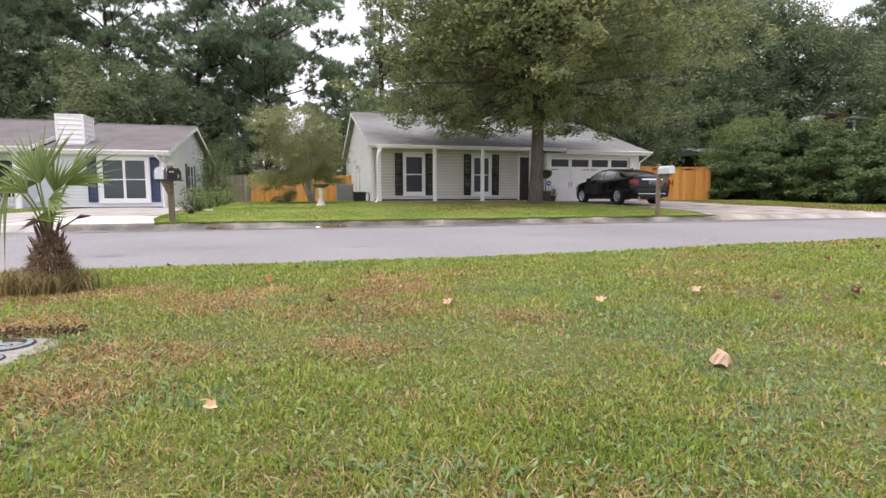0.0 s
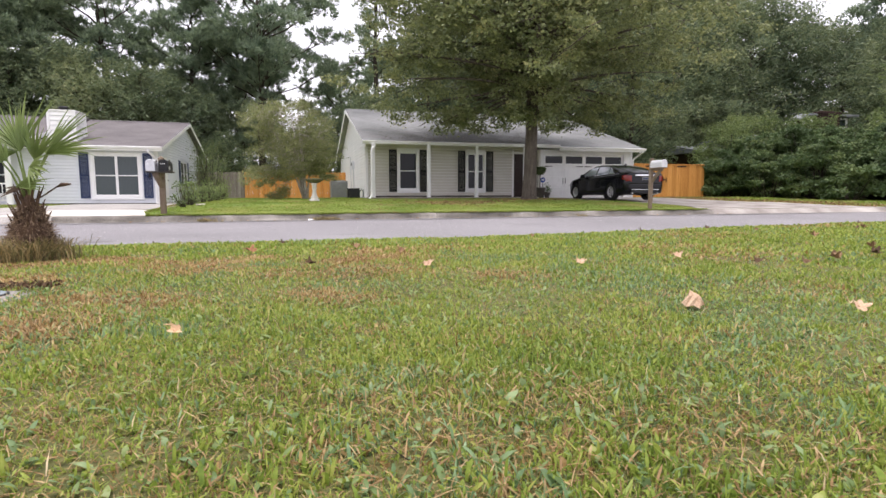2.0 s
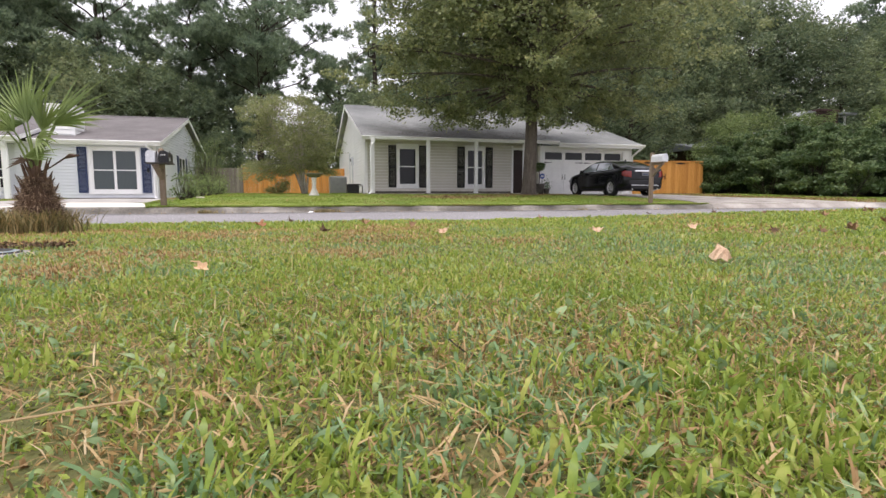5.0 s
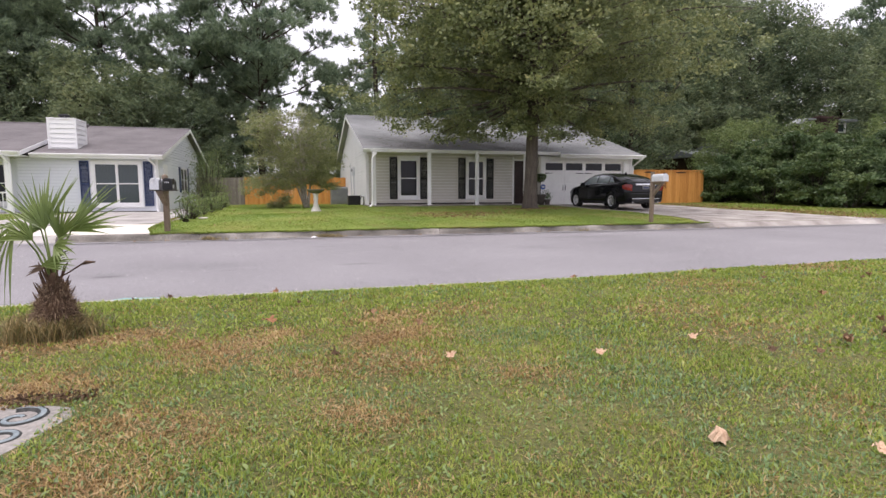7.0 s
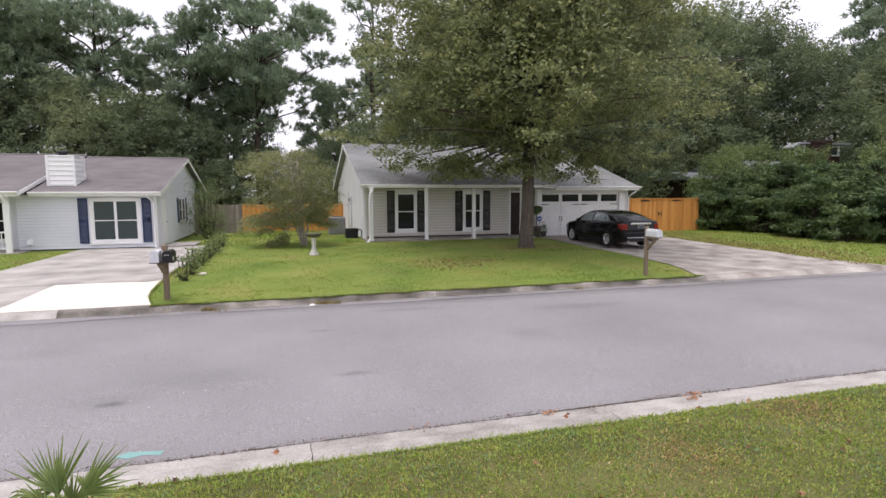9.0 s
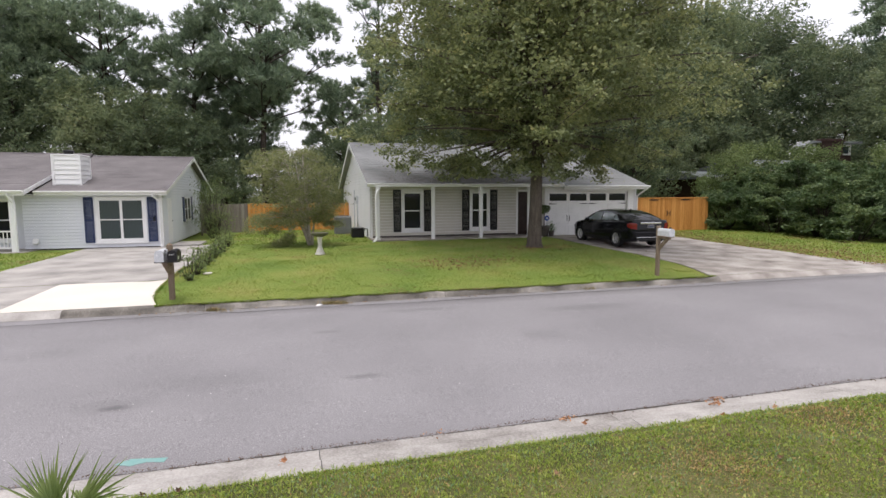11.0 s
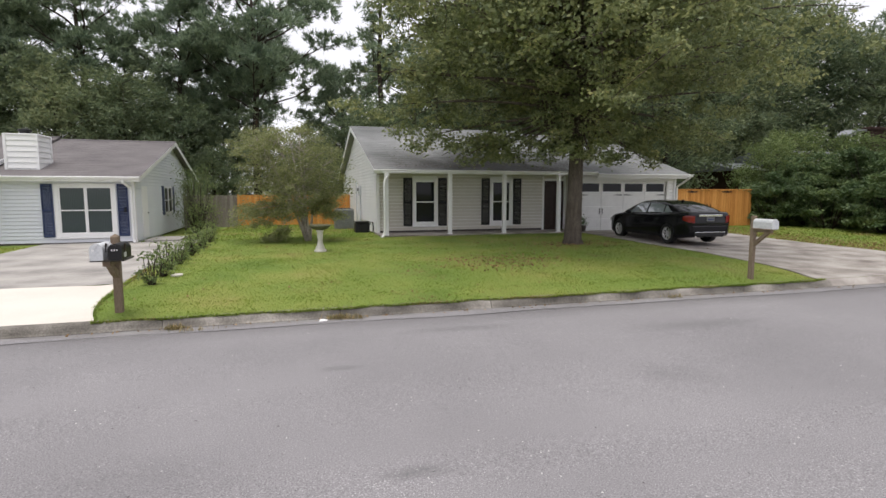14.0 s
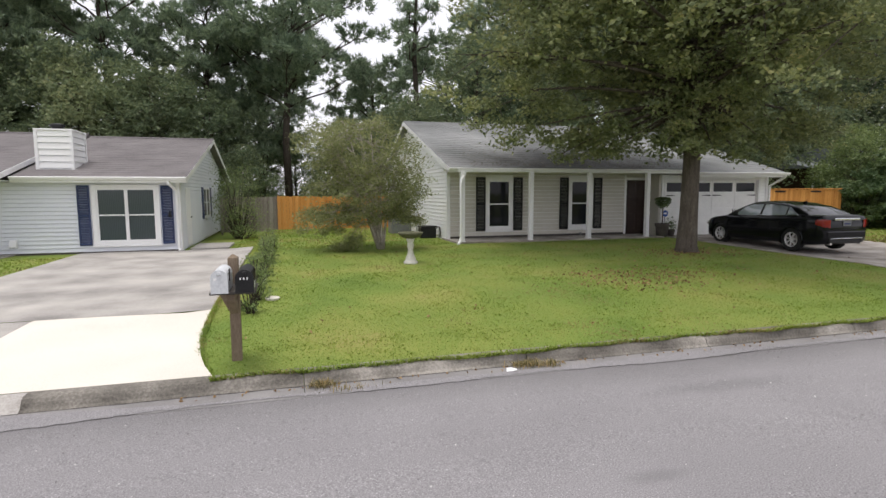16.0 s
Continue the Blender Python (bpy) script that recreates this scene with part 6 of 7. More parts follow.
def air_units():
    x0, x1, y0, y1 = 2.3, 3.15, 28.7, 29.5
    z = ground_z(2.7, 29)
    A = thing("air_conditioner", (2.7, 29.1, z), "grey air-conditioner condenser beside the white house", "air conditioner")
    part("housing", Geo().box(x0, x1, y0, y1, z, z + 0.92, 0.03), M["grey_metal"], A)
    for i in range(14):
        zz = z + 0.1 + i * 0.055
        part("louvre", Geo().box(x0 + 0.05, x1 - 0.05, y0 - 0.012, y0 + 0.002, zz, zz + 0.03, 0.004), M["grey_metal"], A)
    part("fan_guard", Geo().turned([(0.34, z + 0.918), (0.34, z + 0.94), (0.3, z + 0.95), (0.02, z + 0.955)], (x0 + x1) / 2, (y0 + y1) / 2, 20), M["black_plastic"], A)
    z = ground_z(3.1, 26)
    B = thing("hose_reel_box", (3.12, 25.95, z), "black plastic hose box against the side wall", "storage box")
    part("box", Geo().box(2.85, 3.42, 25.7, 26.2, z, z + 0.4, 0.03), M["black_plastic"], B)
    part("lid", Geo().box(2.83, 3.44, 25.68, 26.22, z + 0.4, z + 0.45, 0.015), M["black_plastic"], B)
    part("hose", Geo().tube([(3.43, 25.86, z + 0.3), (3.5, 25.82, z + 0.42), (3.56, 25.78, z + 0.4), (3.57, 25.74, z + 0.2), (3.55, 25.7, z + 0.02), (3.47, 25.6, z + 0.015)], 0.018, 6), M["black_plastic"], B, "black garden hose")
    for i in range(5):
        part("rib", Geo().box(2.92 + i * 0.1, 2.95 + i * 0.1, 25.685, 25.7, z + 0.05, z + 0.37, 0.004), M["black_plastic"], B)


air_units()


def topiary():
    x, y, z = 11.72, 23.95, ground_z(11.72, 23.95)
    T = thing("potted_topiary", (x, y, z), "bowl-shaped topiary in a grey-brown pot beside the entry", "potted plant")
    part("pot", Geo().turned([(0.2, z), (0.23, z + 0.36), (0.27, z + 0.44), (0.27, z + 0.5), (0.23, z + 0.5), (0.22, z + 0.45)], x, y, 16), M["clay_pot"], T, "grey-brown pot", smooth=True)
    part("stem", Geo().tube([(x, y, z + 0.36), (x + 0.01, y, z + 0.8), (x, y, z + 1.25)], 0.02, 6), M["bark"], T)
    rng = np.random.default_rng(9)
    d = rng.normal(size=(1500, 3))
    d /= np.linalg.norm(d, axis=1, keepdims=True)
    d[:, 2] = np.where(d[:, 2] > 0, d[:, 2] * 0.35, d[:, 2] * 1.15)
    c = d * rng.uniform(0.16, 0.29, (1500, 1)) + [x, y, z + 1.38]
    v, f = leaves(rng, c, 0.06, 0.035)
    ob = new("foliage", mesh_np("foliage", v - np.array((x, y, z)), f, M["shrub_leaf"]))
    ob.parent = T
    x, y = 12.08, 23.9
    P = thing("potted_plant", (x, y, z), "small leafy plant in a grey-brown pot", "potted plant")
    part("pot", Geo().turned([(0.1, z), (0.14, z + 0.2), (0.16, z + 0.24), (0.16, z + 0.27), (0.13, z + 0.27)], x, y, 14), M["clay_pot"], P, smooth=True)
    c = rng.normal(size=(220, 3)) * [0.1, 0.1, 0.13] + [x, y, z + 0.42]
    v, f = leaves(rng, c, 0.08, 0.035)
    ob = new("foliage", mesh_np("foliage", v - np.array((x, y, z)), f, M["shrub_leaf"]))
    ob.parent = P
    x, y = 11.94, 24.1
    S = thing("yard_sign", (x, y, z), "round blue security sign on a thin stake", "sign")
    part("stake", Geo().tube([(x, y, z - 0.05), (x, y, z + 0.75)], 0.012, 6), M["grey_metal"], S)
    blue = ramp_mat("blue_sign_enamel", shades((0.02, 0.06, 0.25), (0.03, 0.09, 0.34), (0.05, 0.12, 0.42)), 3, 30, 0.35, 0.0)
    ring = [(x + 0.13 * math.cos(t), z + 0.86 + 0.13 * math.sin(t)) for t in spaced(0, 2 * math.pi * 7 / 8, 7)]
    part("plate", Geo().prism(ring, "y", y - 0.02, y - 0.012), blue, S)
    part("white_bar", Geo().box(x - 0.07, x + 0.07, y - 0.024, y - 0.0205, z + 0.83, z + 0.89, 0.001), M["white_metal"], S)


topiary()


def stepping_stone():
    x, y, z = -0.725, 2.27, -0.027
    teal = ramp_mat("teal_scroll_relief", shades((0.1, 0.135, 0.145), (0.2, 0.24, 0.25), (0.34, 0.37, 0.37)), 9, 50, 0.8, 0.3)
    flat = ramp_mat("worn_grey_stone", shades((0.15, 0.14, 0.125), (0.26, 0.243, 0.22), (0.38, 0.355, 0.325)), 6, 60, 0.85, 0.4)
    groove = ramp_mat("dirty_groove", shades((0.02, 0.022, 0.02), (0.04, 0.042, 0.04), (0.075, 0.075, 0.07)), 20, 60, 0.9, 0.3)
    T = thing("stepping_stone", (x, y, z), "round-cornered grey stepping stone with raised teal scrolls", "stepping stone")
    r, pts = 0.215, []
    for i in range(32):
        t = 2 * math.pi * i / 32
        k = (abs(math.cos(t)) ** 5 + abs(math.sin(t)) ** 5) ** (-1 / 5)
        pts.append((x + r * k * math.cos(t - 0.35), y + r * k * math.sin(t - 0.35)))
    part("slab", Geo().prism(pts, "z", z - 0.04, z + 0.03), flat, T)
    for sx, sy, turn, hand in ((-0.11, 0.08, 0, 1), (0.1, 0.1, 2, -1), (-0.08, -0.12, 4, 1), (0.12, -0.09, 5, -1), (0.0, 0.0, 1, 1)):
        pth = []
        for i in range(26):
            t = i / 25
            a = turn + hand * t * 7.5
            rr = 0.095 * (1 - 0.82 * t)
            pth.append((x + sx * 0.85 + rr * 0.85 * math.cos(a), y + sy * 0.85 + rr * 0.85 * math.sin(a), z + 0.0235))
        # wider, darker tube that outlines the scroll
        part("groove", Geo().tube([(q[0], q[1], q[2] - 0.0095) for q in pth], [0.0275 - 0.007 * i / 25 for i in range(26)], 6), groove, T)
        part("scroll", Geo().tube(pth, [0.017 - 0.006 * i / 25 for i in range(26)], 6), teal, T)


stepping_stone()

# ---- palm ----


def palm():
    bx, by = -0.965, 3.58
    z = ground_z(bx, by)
    T = thing("fan_palm", (bx, by, z), "young fan palm with a shaggy fibrous trunk on the lawn", "palm")
    pr, rng = random.Random(3), np.random.default_rng(3)
    fibre = ramp_mat("palm_fibre", shades((0.035, 0.022, 0.015), (0.09, 0.055, 0.035), (0.17, 0.11, 0.07)), 12, 60, 0.95, 0.8)
    frond_m = leaf_mat("palm_frond", [(0.1, (0.08, 0.125, 0.04)), (0.5, (0.175, 0.24, 0.075)), (0.9, (0.36, 0.42, 0.15))], 0.32, 0.38, 0.6, 6.0)
    dry = leaf_mat("dry_fibre", [(0.1, (0.09, 0.06, 0.04)), (0.5, (0.22, 0.15, 0.1)), (0.9, (0.45, 0.34, 0.23))], 0.9, 0.1, 0.8, 5.0)
    part("trunk", Geo().turned([(0.09, z - 0.02), (0.09, z + 0.1), (0.08, z + 0.17), (0.055, z + 0.23), (0.034, z + 0.28), (0.018, z + 0.34)], bx, by, 14), fibre, T, "dark fibrous trunk", smooth=True)
    # old leaf bases, pointing up and out
    for i in range(54):
        a, u = i * 2.4, i / 54
        r = 0.085 - 0.06 * u
        p = Vector((bx + r * math.cos(a), by + r * math.sin(a), z + 0.02 + 0.29 * u))
        o = pr.uniform(0.012, 0.035) + 0.015 * u
        q = p + Vector((math.cos(a) * o, math.sin(a) * o, pr.uniform(0.03, 0.07) + 0.05 * u))
        part("leaf_base", Geo().tube([p, p.lerp(q, 0.6), q], [0.007, 0.005, 0.002], 5), fibre, T)
    # shaggy fibres, the lower ones hanging down and out
    n = 6500
    a, h = rng.uniform(0, 6.283, n), 0.29 * rng.random(n) ** 1.3
    r = 0.09 - 0.06 * (h / 0.29) ** 1.6
    p = np.stack([bx + r * np.cos(a), by + r * np.sin(a), z + h], 1)
    o = rng.uniform(0.3, 1, n)
    d = np.stack([np.cos(a) * o, np.sin(a) * o, rng.uniform(-1.5, 0.35, n)], 1)
    d *= (rng.uniform(0.02, 0.065, n) * (1.5 - 2.6 * h) / np.linalg.norm(d, axis=1))[:, None]
    s = np.cross(d, rng.normal(size=(n, 3)))
    s *= 0.0022 / (np.linalg.norm(s, axis=1, keepdims=True) + 1e-9)
    v = np.stack([p - s, p + s, p + d], 1).reshape(-1, 3)
    v[:, 2] = np.maximum(v[:, 2], z)
    ob = new("fibre", mesh_np("fibre", v - np.array((bx, by, z)), np.arange(3 * n).reshape(-1, 3), dry))
    ob.parent = T
    # fronds: a stalk and a pleated fan of leaflets, each hub given along, back and up from the trunk's top
    along, away = Vector((0.961, -0.277, 0)), Vector((0.277, 0.961, 0))
    root = Vector((bx, by, z + 0.31))
    dead = leaf_mat("dead_frond", [(0.1, (0.05, 0.035, 0.025)), (0.6, (0.12, 0.085, 0.06)), (0.95, (0.2, 0.15, 0.1))], 0.8, 0.1, 0.8, 5.0)
    for (hx, hy, hz), (ax, ay, az), ln, half, droop, cnt, mat, lab in (
            ((-0.04, 0.02, 0.25), (-0.3, 0.1, 1.0), 0.33, 0.62, 0.08, 21, frond_m, "upright green palm frond"),
            ((0.08, 0.04, 0.24), (0.85, 0.1, 0.82), 0.33, 0.55, 0.14, 19, frond_m, "spreading green palm frond"),
            ((-0.16, -0.02, 0.26), (-0.75, -0.15, -0.35), 0.31, 0.95, 1.3, 17, frond_m, "drooping green palm frond"),
            ((0.04, -0.03, 0.17), (0.7, -0.3, 0.15), 0.17, 0.8, 0.35, 13, frond_m, "young green palm frond"),
            ((0.05, 0.0, 0.2), (0.2, -0.2, 0.9), 0.25, 0.5, 0.15, 15, frond_m, "upright green palm frond"),
            ((-0.07, -0.03, 0.2), (-0.7, -0.2, 0.75), 0.23, 0.5, 0.3, 13, frond_m, "spreading green palm frond"),
            ((-0.02, -0.05, 0.07), (0.85, -0.2, 0.3), 0.2, 0.32, 0.1, 9, frond_m, "young folded palm frond"),
            ((0.05, 0.09, 0.24), (0.3, 0.7, 0.7), 0.23, 0.8, 0.4, 15, frond_m, "spreading green palm frond"),
            ((-0.09, 0.06, 0.25), (-0.7, 0.3, 0.4), 0.22, 0.8, 0.5, 13, frond_m, "spreading green palm frond"),
            ((0.0, -0.03, 0.06), (-0.95, -0.25, -0.05), 0.13, 0.2, 0.1, 4, dead, "withered brown palm frond")):
        hub = root + along * hx + away * hy + Vector((0, 0, hz))
        out = (along * ax + away * ay + Vector((0, 0, az))).normalized()
        F = part("frond", Geo().tube([root - Vector((0, 0, 0.04)), root.lerp(hub, 0.45) + Vector((0, 0, 0.025)), hub], [0.007, 0.005, 0.004], 6), mat, T, lab)
        face = (-away + Vector((0, 0, 0.6)))
        face = (face - out * face.dot(out)).normalized()
        side = out.cross(face)
        for i in range(cnt):
            lf = Geo()
            t = half * (-1 + 2 * i / (cnt - 1)) * 1.25 + pr.gauss(0, 0.035)
            dr = (out * math.cos(t) + side * math.sin(t) - face * 0.1 * math.cos(t)).normalized()
            l = ln * (0.78 + 0.22 * math.cos(t)) * pr.uniform(0.65, 1.2)
            wd = dr.cross(face).normalized() * 0.0078 * pr.uniform(0.75, 1.2)
            fold = face * 0.006
            sag = droop * pr.uniform(0.5, 1.7)
            for u, k in ((0.0, 0.25), (0.22, 0.75), (0.42, 1.0), (0.62, 0.75), (0.82, 0.35), (1.0, 0.03)):
                c = hub + dr * l * (u - 0.18 * sag * u * u) - Vector((0, 0, 1)) * sag * l * u ** 2.2 * 0.7
                lf.v += [tuple(c - wd * k + fold * k), tuple(c), tuple(c + wd * k + fold * k)]
            for q in range(5):
                for j in (0, 1):
                    lf.f.append((q * 3 + j, q * 3 + j + 1, (q + 1) * 3 + j + 1, (q + 1) * 3 + j))
            part("leaflet", lf, mat, F, fix=False)
    # one dead stalk with a dry tip
    p, q = root + Vector((0, 0, -0.01)), root + along * 0.15 + Vector((0, 0, 0.07))
    part("dead_stalk", Geo().tube([p, p.lerp(q, 0.5) - Vector((0, 0, 0.006)), q, q + along * 0.03 + Vector((0, 0, 0.012)), q + along * 0.075 + Vector((0, 0, 0.014))], [0.004, 0.0035, 0.004, 0.011, 0.004], 6), fibre, T, "brown dried stalk")
    return T


palm()

# ---- far house behind the trees ----


M["grey_eaves"] = ramp_mat("weathered_white_eaves", shades((0.16, 0.17, 0.18), (0.24, 0.25, 0.265), (0.31, 0.325, 0.34)), 1.5, 30, 0.6, 0.1)


def far_house():
    H = thing("far_house", (33, 29, 0.2), "distant brown brick house with chimney half hidden by trees", "house")
    slate = ramp_mat("blue_grey_roof", shades((0.1, 0.11, 0.115), (0.15, 0.165, 0.17), (0.2, 0.22, 0.225)), 1, 20, 0.9, 0.2)
    dark_brick = ramp_mat("dark_brown_brick", shades((0.03, 0.017, 0.015), (0.05, 0.028, 0.024), (0.08, 0.048, 0.042)), 4, 30, 0.9, 0.4)
    part("wall", Geo().box(29.6, 38.2, 29.2, 37, 0, 3.4, 0.01).box(32.2, 36.2, 29.15, 29.5, 3.4, 5.3, 0.01), dark_brick, H)
    part("rear_wall", Geo().box(26.8, 29.59, 31.6, 37, 0, 3.2, 0.01), dark_brick, H)
    part("wing_roof", Geo().prism([(28.9, 3.45), (33, 4.5), (37.4, 3.45)], "x", 29.4, 38.4), slate, H, "blue-grey roof")
    part("rear_roof", Geo().prism([(31.2, 3.1), (34.2, 3.7), (37.4, 3.1)], "x", 26.4, 29.39), slate, H, "blue-grey roof")
    part("porch_gable", Geo().prism([(29.9, 3.46), (31.7, 4.1), (33.3, 3.46)], "y", 28.5, 30), slate, H, "small dark gable")
    part("dormer_eave", Geo().prism([(31.7, 5.15), (32.3, 5.46), (36.6, 5.5), (36.6, 5.37), (32.4, 5.35), (31.7, 5.04)], "y", 28.75, 29.6), M["grey_eaves"], H, "weathered white eave")
    part("chimney", Geo().box(33.1, 34.65, 28.5, 29.14, 0, 5.6, 0.02).box(33.04, 34.71, 28.44, 29.14, 5.42, 5.52, 0.01), dark_brick, H, "dark brown brick chimney")
    for x, w in ((32.25, 0.8), (34.7, 1.35)):
        f = part("window", Geo().box(x, x + w, 29.06, 29.14, 4.62, 5.32), M["trim"], H)
        part("pane", Geo().box(x + 0.12, x + w - 0.25, 29.04, 29.059, 4.72, 5.18, 0.002), M["glass_grey"], f)
    f = part("window", Geo().box(26.85, 27.5, 31.52, 31.59, 1.75, 2.75), M["trim"], H)
    part("pane", Geo().box(26.97, 27.38, 31.5, 31.519, 1.87, 2.63, 0.002), M["glass_grey"], f)
    part("fascia", Geo().box(29.4, 38.4, 28.75, 28.89, 3.36, 3.5), M["trim"], H)
    H.location = (33.3, 28.4, 0.2)


far_house()

# ---- grass ----


def blades(rng, x, y, z, height, width, lean, seg):
    """Bent grass blades: arrays of vertices and triangles."""
    n = len(x)
    a = rng.uniform(0, 2 * math.pi, n)
    d = np.stack([np.cos(a), np.sin(a), 0 * a], 1)
    sd = np.stack([-np.sin(a + rng.normal(0, 0.5, n)), np.cos(a), 0 * a], 1)
    h = height * rng.uniform(0.55, 1.25, n)
    w = width * rng.uniform(0.45, 1.6, n)
    le = lean * rng.uniform(0.15, 1.5, n) * h
    p = np.stack([x, y, z], 1)
    rows, us = [], ([0, 0.4, 0.75, 0.95] if seg == 3 else [0, 0.55, 1.0])
    for u in us:
        c = p + d * (le * u ** 1.7)[:, None]
        c[:, 2] += h * (u - 0.25 * np.minimum(le / h, 1.2) * u * u)
        k = {0: 0.6, 0.4: 1.0, 0.55: 1.0, 0.75: 0.95}.get(u)
        if u == 0.95:
            off = sd * (w * 0.16)[:, None]
            rows.append([c - off, c + off + d * (w * 0.5)[:, None]])
        elif k is None:
            rows.append([c])
        else:
            off = sd * (w * k * 0.5)[:, None]
            rows.append([c - off, c + off])
    v = np.stack([q for r in rows for q in r], 1)
    m = v.shape[1]
    tri = []
    for i in range(len(us) - 2):
        tri += [(2 * i, 2 * i + 1, 2 * i + 3), (2 * i, 2 * i + 3, 2 * i + 2)]
    if seg == 3:
        tri += [(m - 4, m - 3, m - 1), (m - 4, m - 1, m - 2)]
    else:
        tri.append((m - 3, m - 2, m - 1))
    f = (np.arange(n)[:, None, None] * m + np.array(tri)[None]).reshape(-1, 3)
    return v.reshape(-1, 3), f


def stuff(name, chunks, material, label):
    vs, fs, k = [], [], 0
    for v, f in chunks:
        vs.append(v)
        fs.append(f + k)
        k += len(v)
    ob = new(name, mesh_np(name, np.concatenate(vs), np.concatenate(fs), material))
    return tagged(ob, label, "grass", kind="stuff")


def z_at(x, y):
    return np.array([ground_z(float(a), float(b)) for a, b in zip(x, y)])


DEAD = [(-0.83, 3.36, 0.16), (-0.69, 3.42, 0.16), (-0.53, 3.46, 0.16), (-1.2, 3.3, 0.25), (-0.72, 2.66, 0.2), (-0.9, 2.62, 0.25), (-0.29, 3.13, 0.13), (-0.06, 2.92, 0.2), (0.02, 3.09, 0.18), (0.12, 3.25, 0.16), (0.79, 3.45, 0.22), (0.81, 3.08, 0.2), (0.66, 2.58, 0.2), (0.62, 2.97, 0.16), (0.32, 2.6, 0.13), (0.5, 2.04, 0.12), (-0.27, 2.22, 0.16), (-0.32, 1.85, 0.2), (0.38, 2.15, 0.1), (-0.1, 2.1, 0.12), (0.48, 0.98, 0.12), (0.72, 1.03, 0.1), (0.93, 0.96, 0.12), (0.0, 1.23, 0.14), (2.5, 2.62, 0.26), (2.6, 3.15, 0.28), (1.3, 3.6, 0.25), (3.4, 3.9, 0.35), (1.15, 2.3, 0.13), (2.05, 1.75, 0.14), (5.2, 4.5, 0.35), (0.46, 0.95, 0.05), (0.48, 0.87, 0.05), (0.57, 0.87, 0.06), (0.65, 0.94, 0.05), (0.42, 1.01, 0.05), (0.85, 0.84, 0.06), (0.26, 0.96, 0.05), (0.3, 1.24, 0.05), (0.88, 1.02, 0.06), (-0.05, 3.25, 0.06), (0.68, 2.53, 0.07), (0.78, 3.25, 0.05)]
HEART = (0.27, 0.3)


def field(x, y, size, seed):
    """Smooth random values from 0 to 1 over the plan, size the width of a spot."""
    g = np.random.default_rng(seed).random((64, 64))
    u, v = np.asarray(x) / size + 500, np.asarray(y) / size + 500
    i, j = np.floor(u).astype(int), np.floor(v).astype(int)
    a, b = u - i, v - j
    a, b = a * a * (3 - 2 * a), b * b * (3 - 2 * b)
    i, j, i1, j1 = i % 64, j % 64, (i + 1) % 64, (j + 1) % 64
    return (g[i, j] * (1 - a) + g[i1, j] * a) * (1 - b) + (g[i, j1] * (1 - a) + g[i1, j1] * a) * b


def deadness(x, y):
    """How likely a blade is dead: some everywhere in small spots, most of them in the worn places."""
    small, mid = field(x, y, 0.045, 1), field(x, y, 0.13, 2)
    away = np.clip((np.hypot(x - HEART[0], y - HEART[1]) - 0.5) / 1.2, 0, 1)
    p = 0.08 - 0.06 * away + (0.95 - 0.74 * away) * np.clip(small * 0.55 + mid * 0.45 - 0.52, 0, 1) / 0.3
    for cx, cy, r in DEAD:
        d2 = (x - cx) ** 2 + (y - cy) ** 2
        rag = np.clip(0.42 + 1.0 * field(x, y, 0.09, 3), 0.1, 1.25)
        p = np.maximum(p, (0.62 if cy < 1.5 else 0.98 if cx < 1.2 else 0.6) * rag * np.exp(-d2 / (1.6 * r * r)))
    return np.clip(p, 0, 0.96)


def sector(rng, r0, r1, density, half=1.0):
    """Places spread evenly over the sector of the lawn that opens from the middle of the walk."""
    n = int(density * half * (r1 * r1 - r0 * r0))
    r = np.sqrt(rng.uniform(r0 * r0, r1 * r1, n))
    a = radians(74) + rng.uniform(-half, half, n)
    x, y = HEART[0] + r * np.cos(a), HEART[1] + r * np.sin(a)
    ok = (y < 4.86) & (x > -4.0) & ~((np.abs(x + 0.74) < 0.2) & (np.abs(y - 2.25) < 0.2)) & (np.hypot(x + 0.965, y - 3.58) > 0.1)
    return x[ok], y[ok]


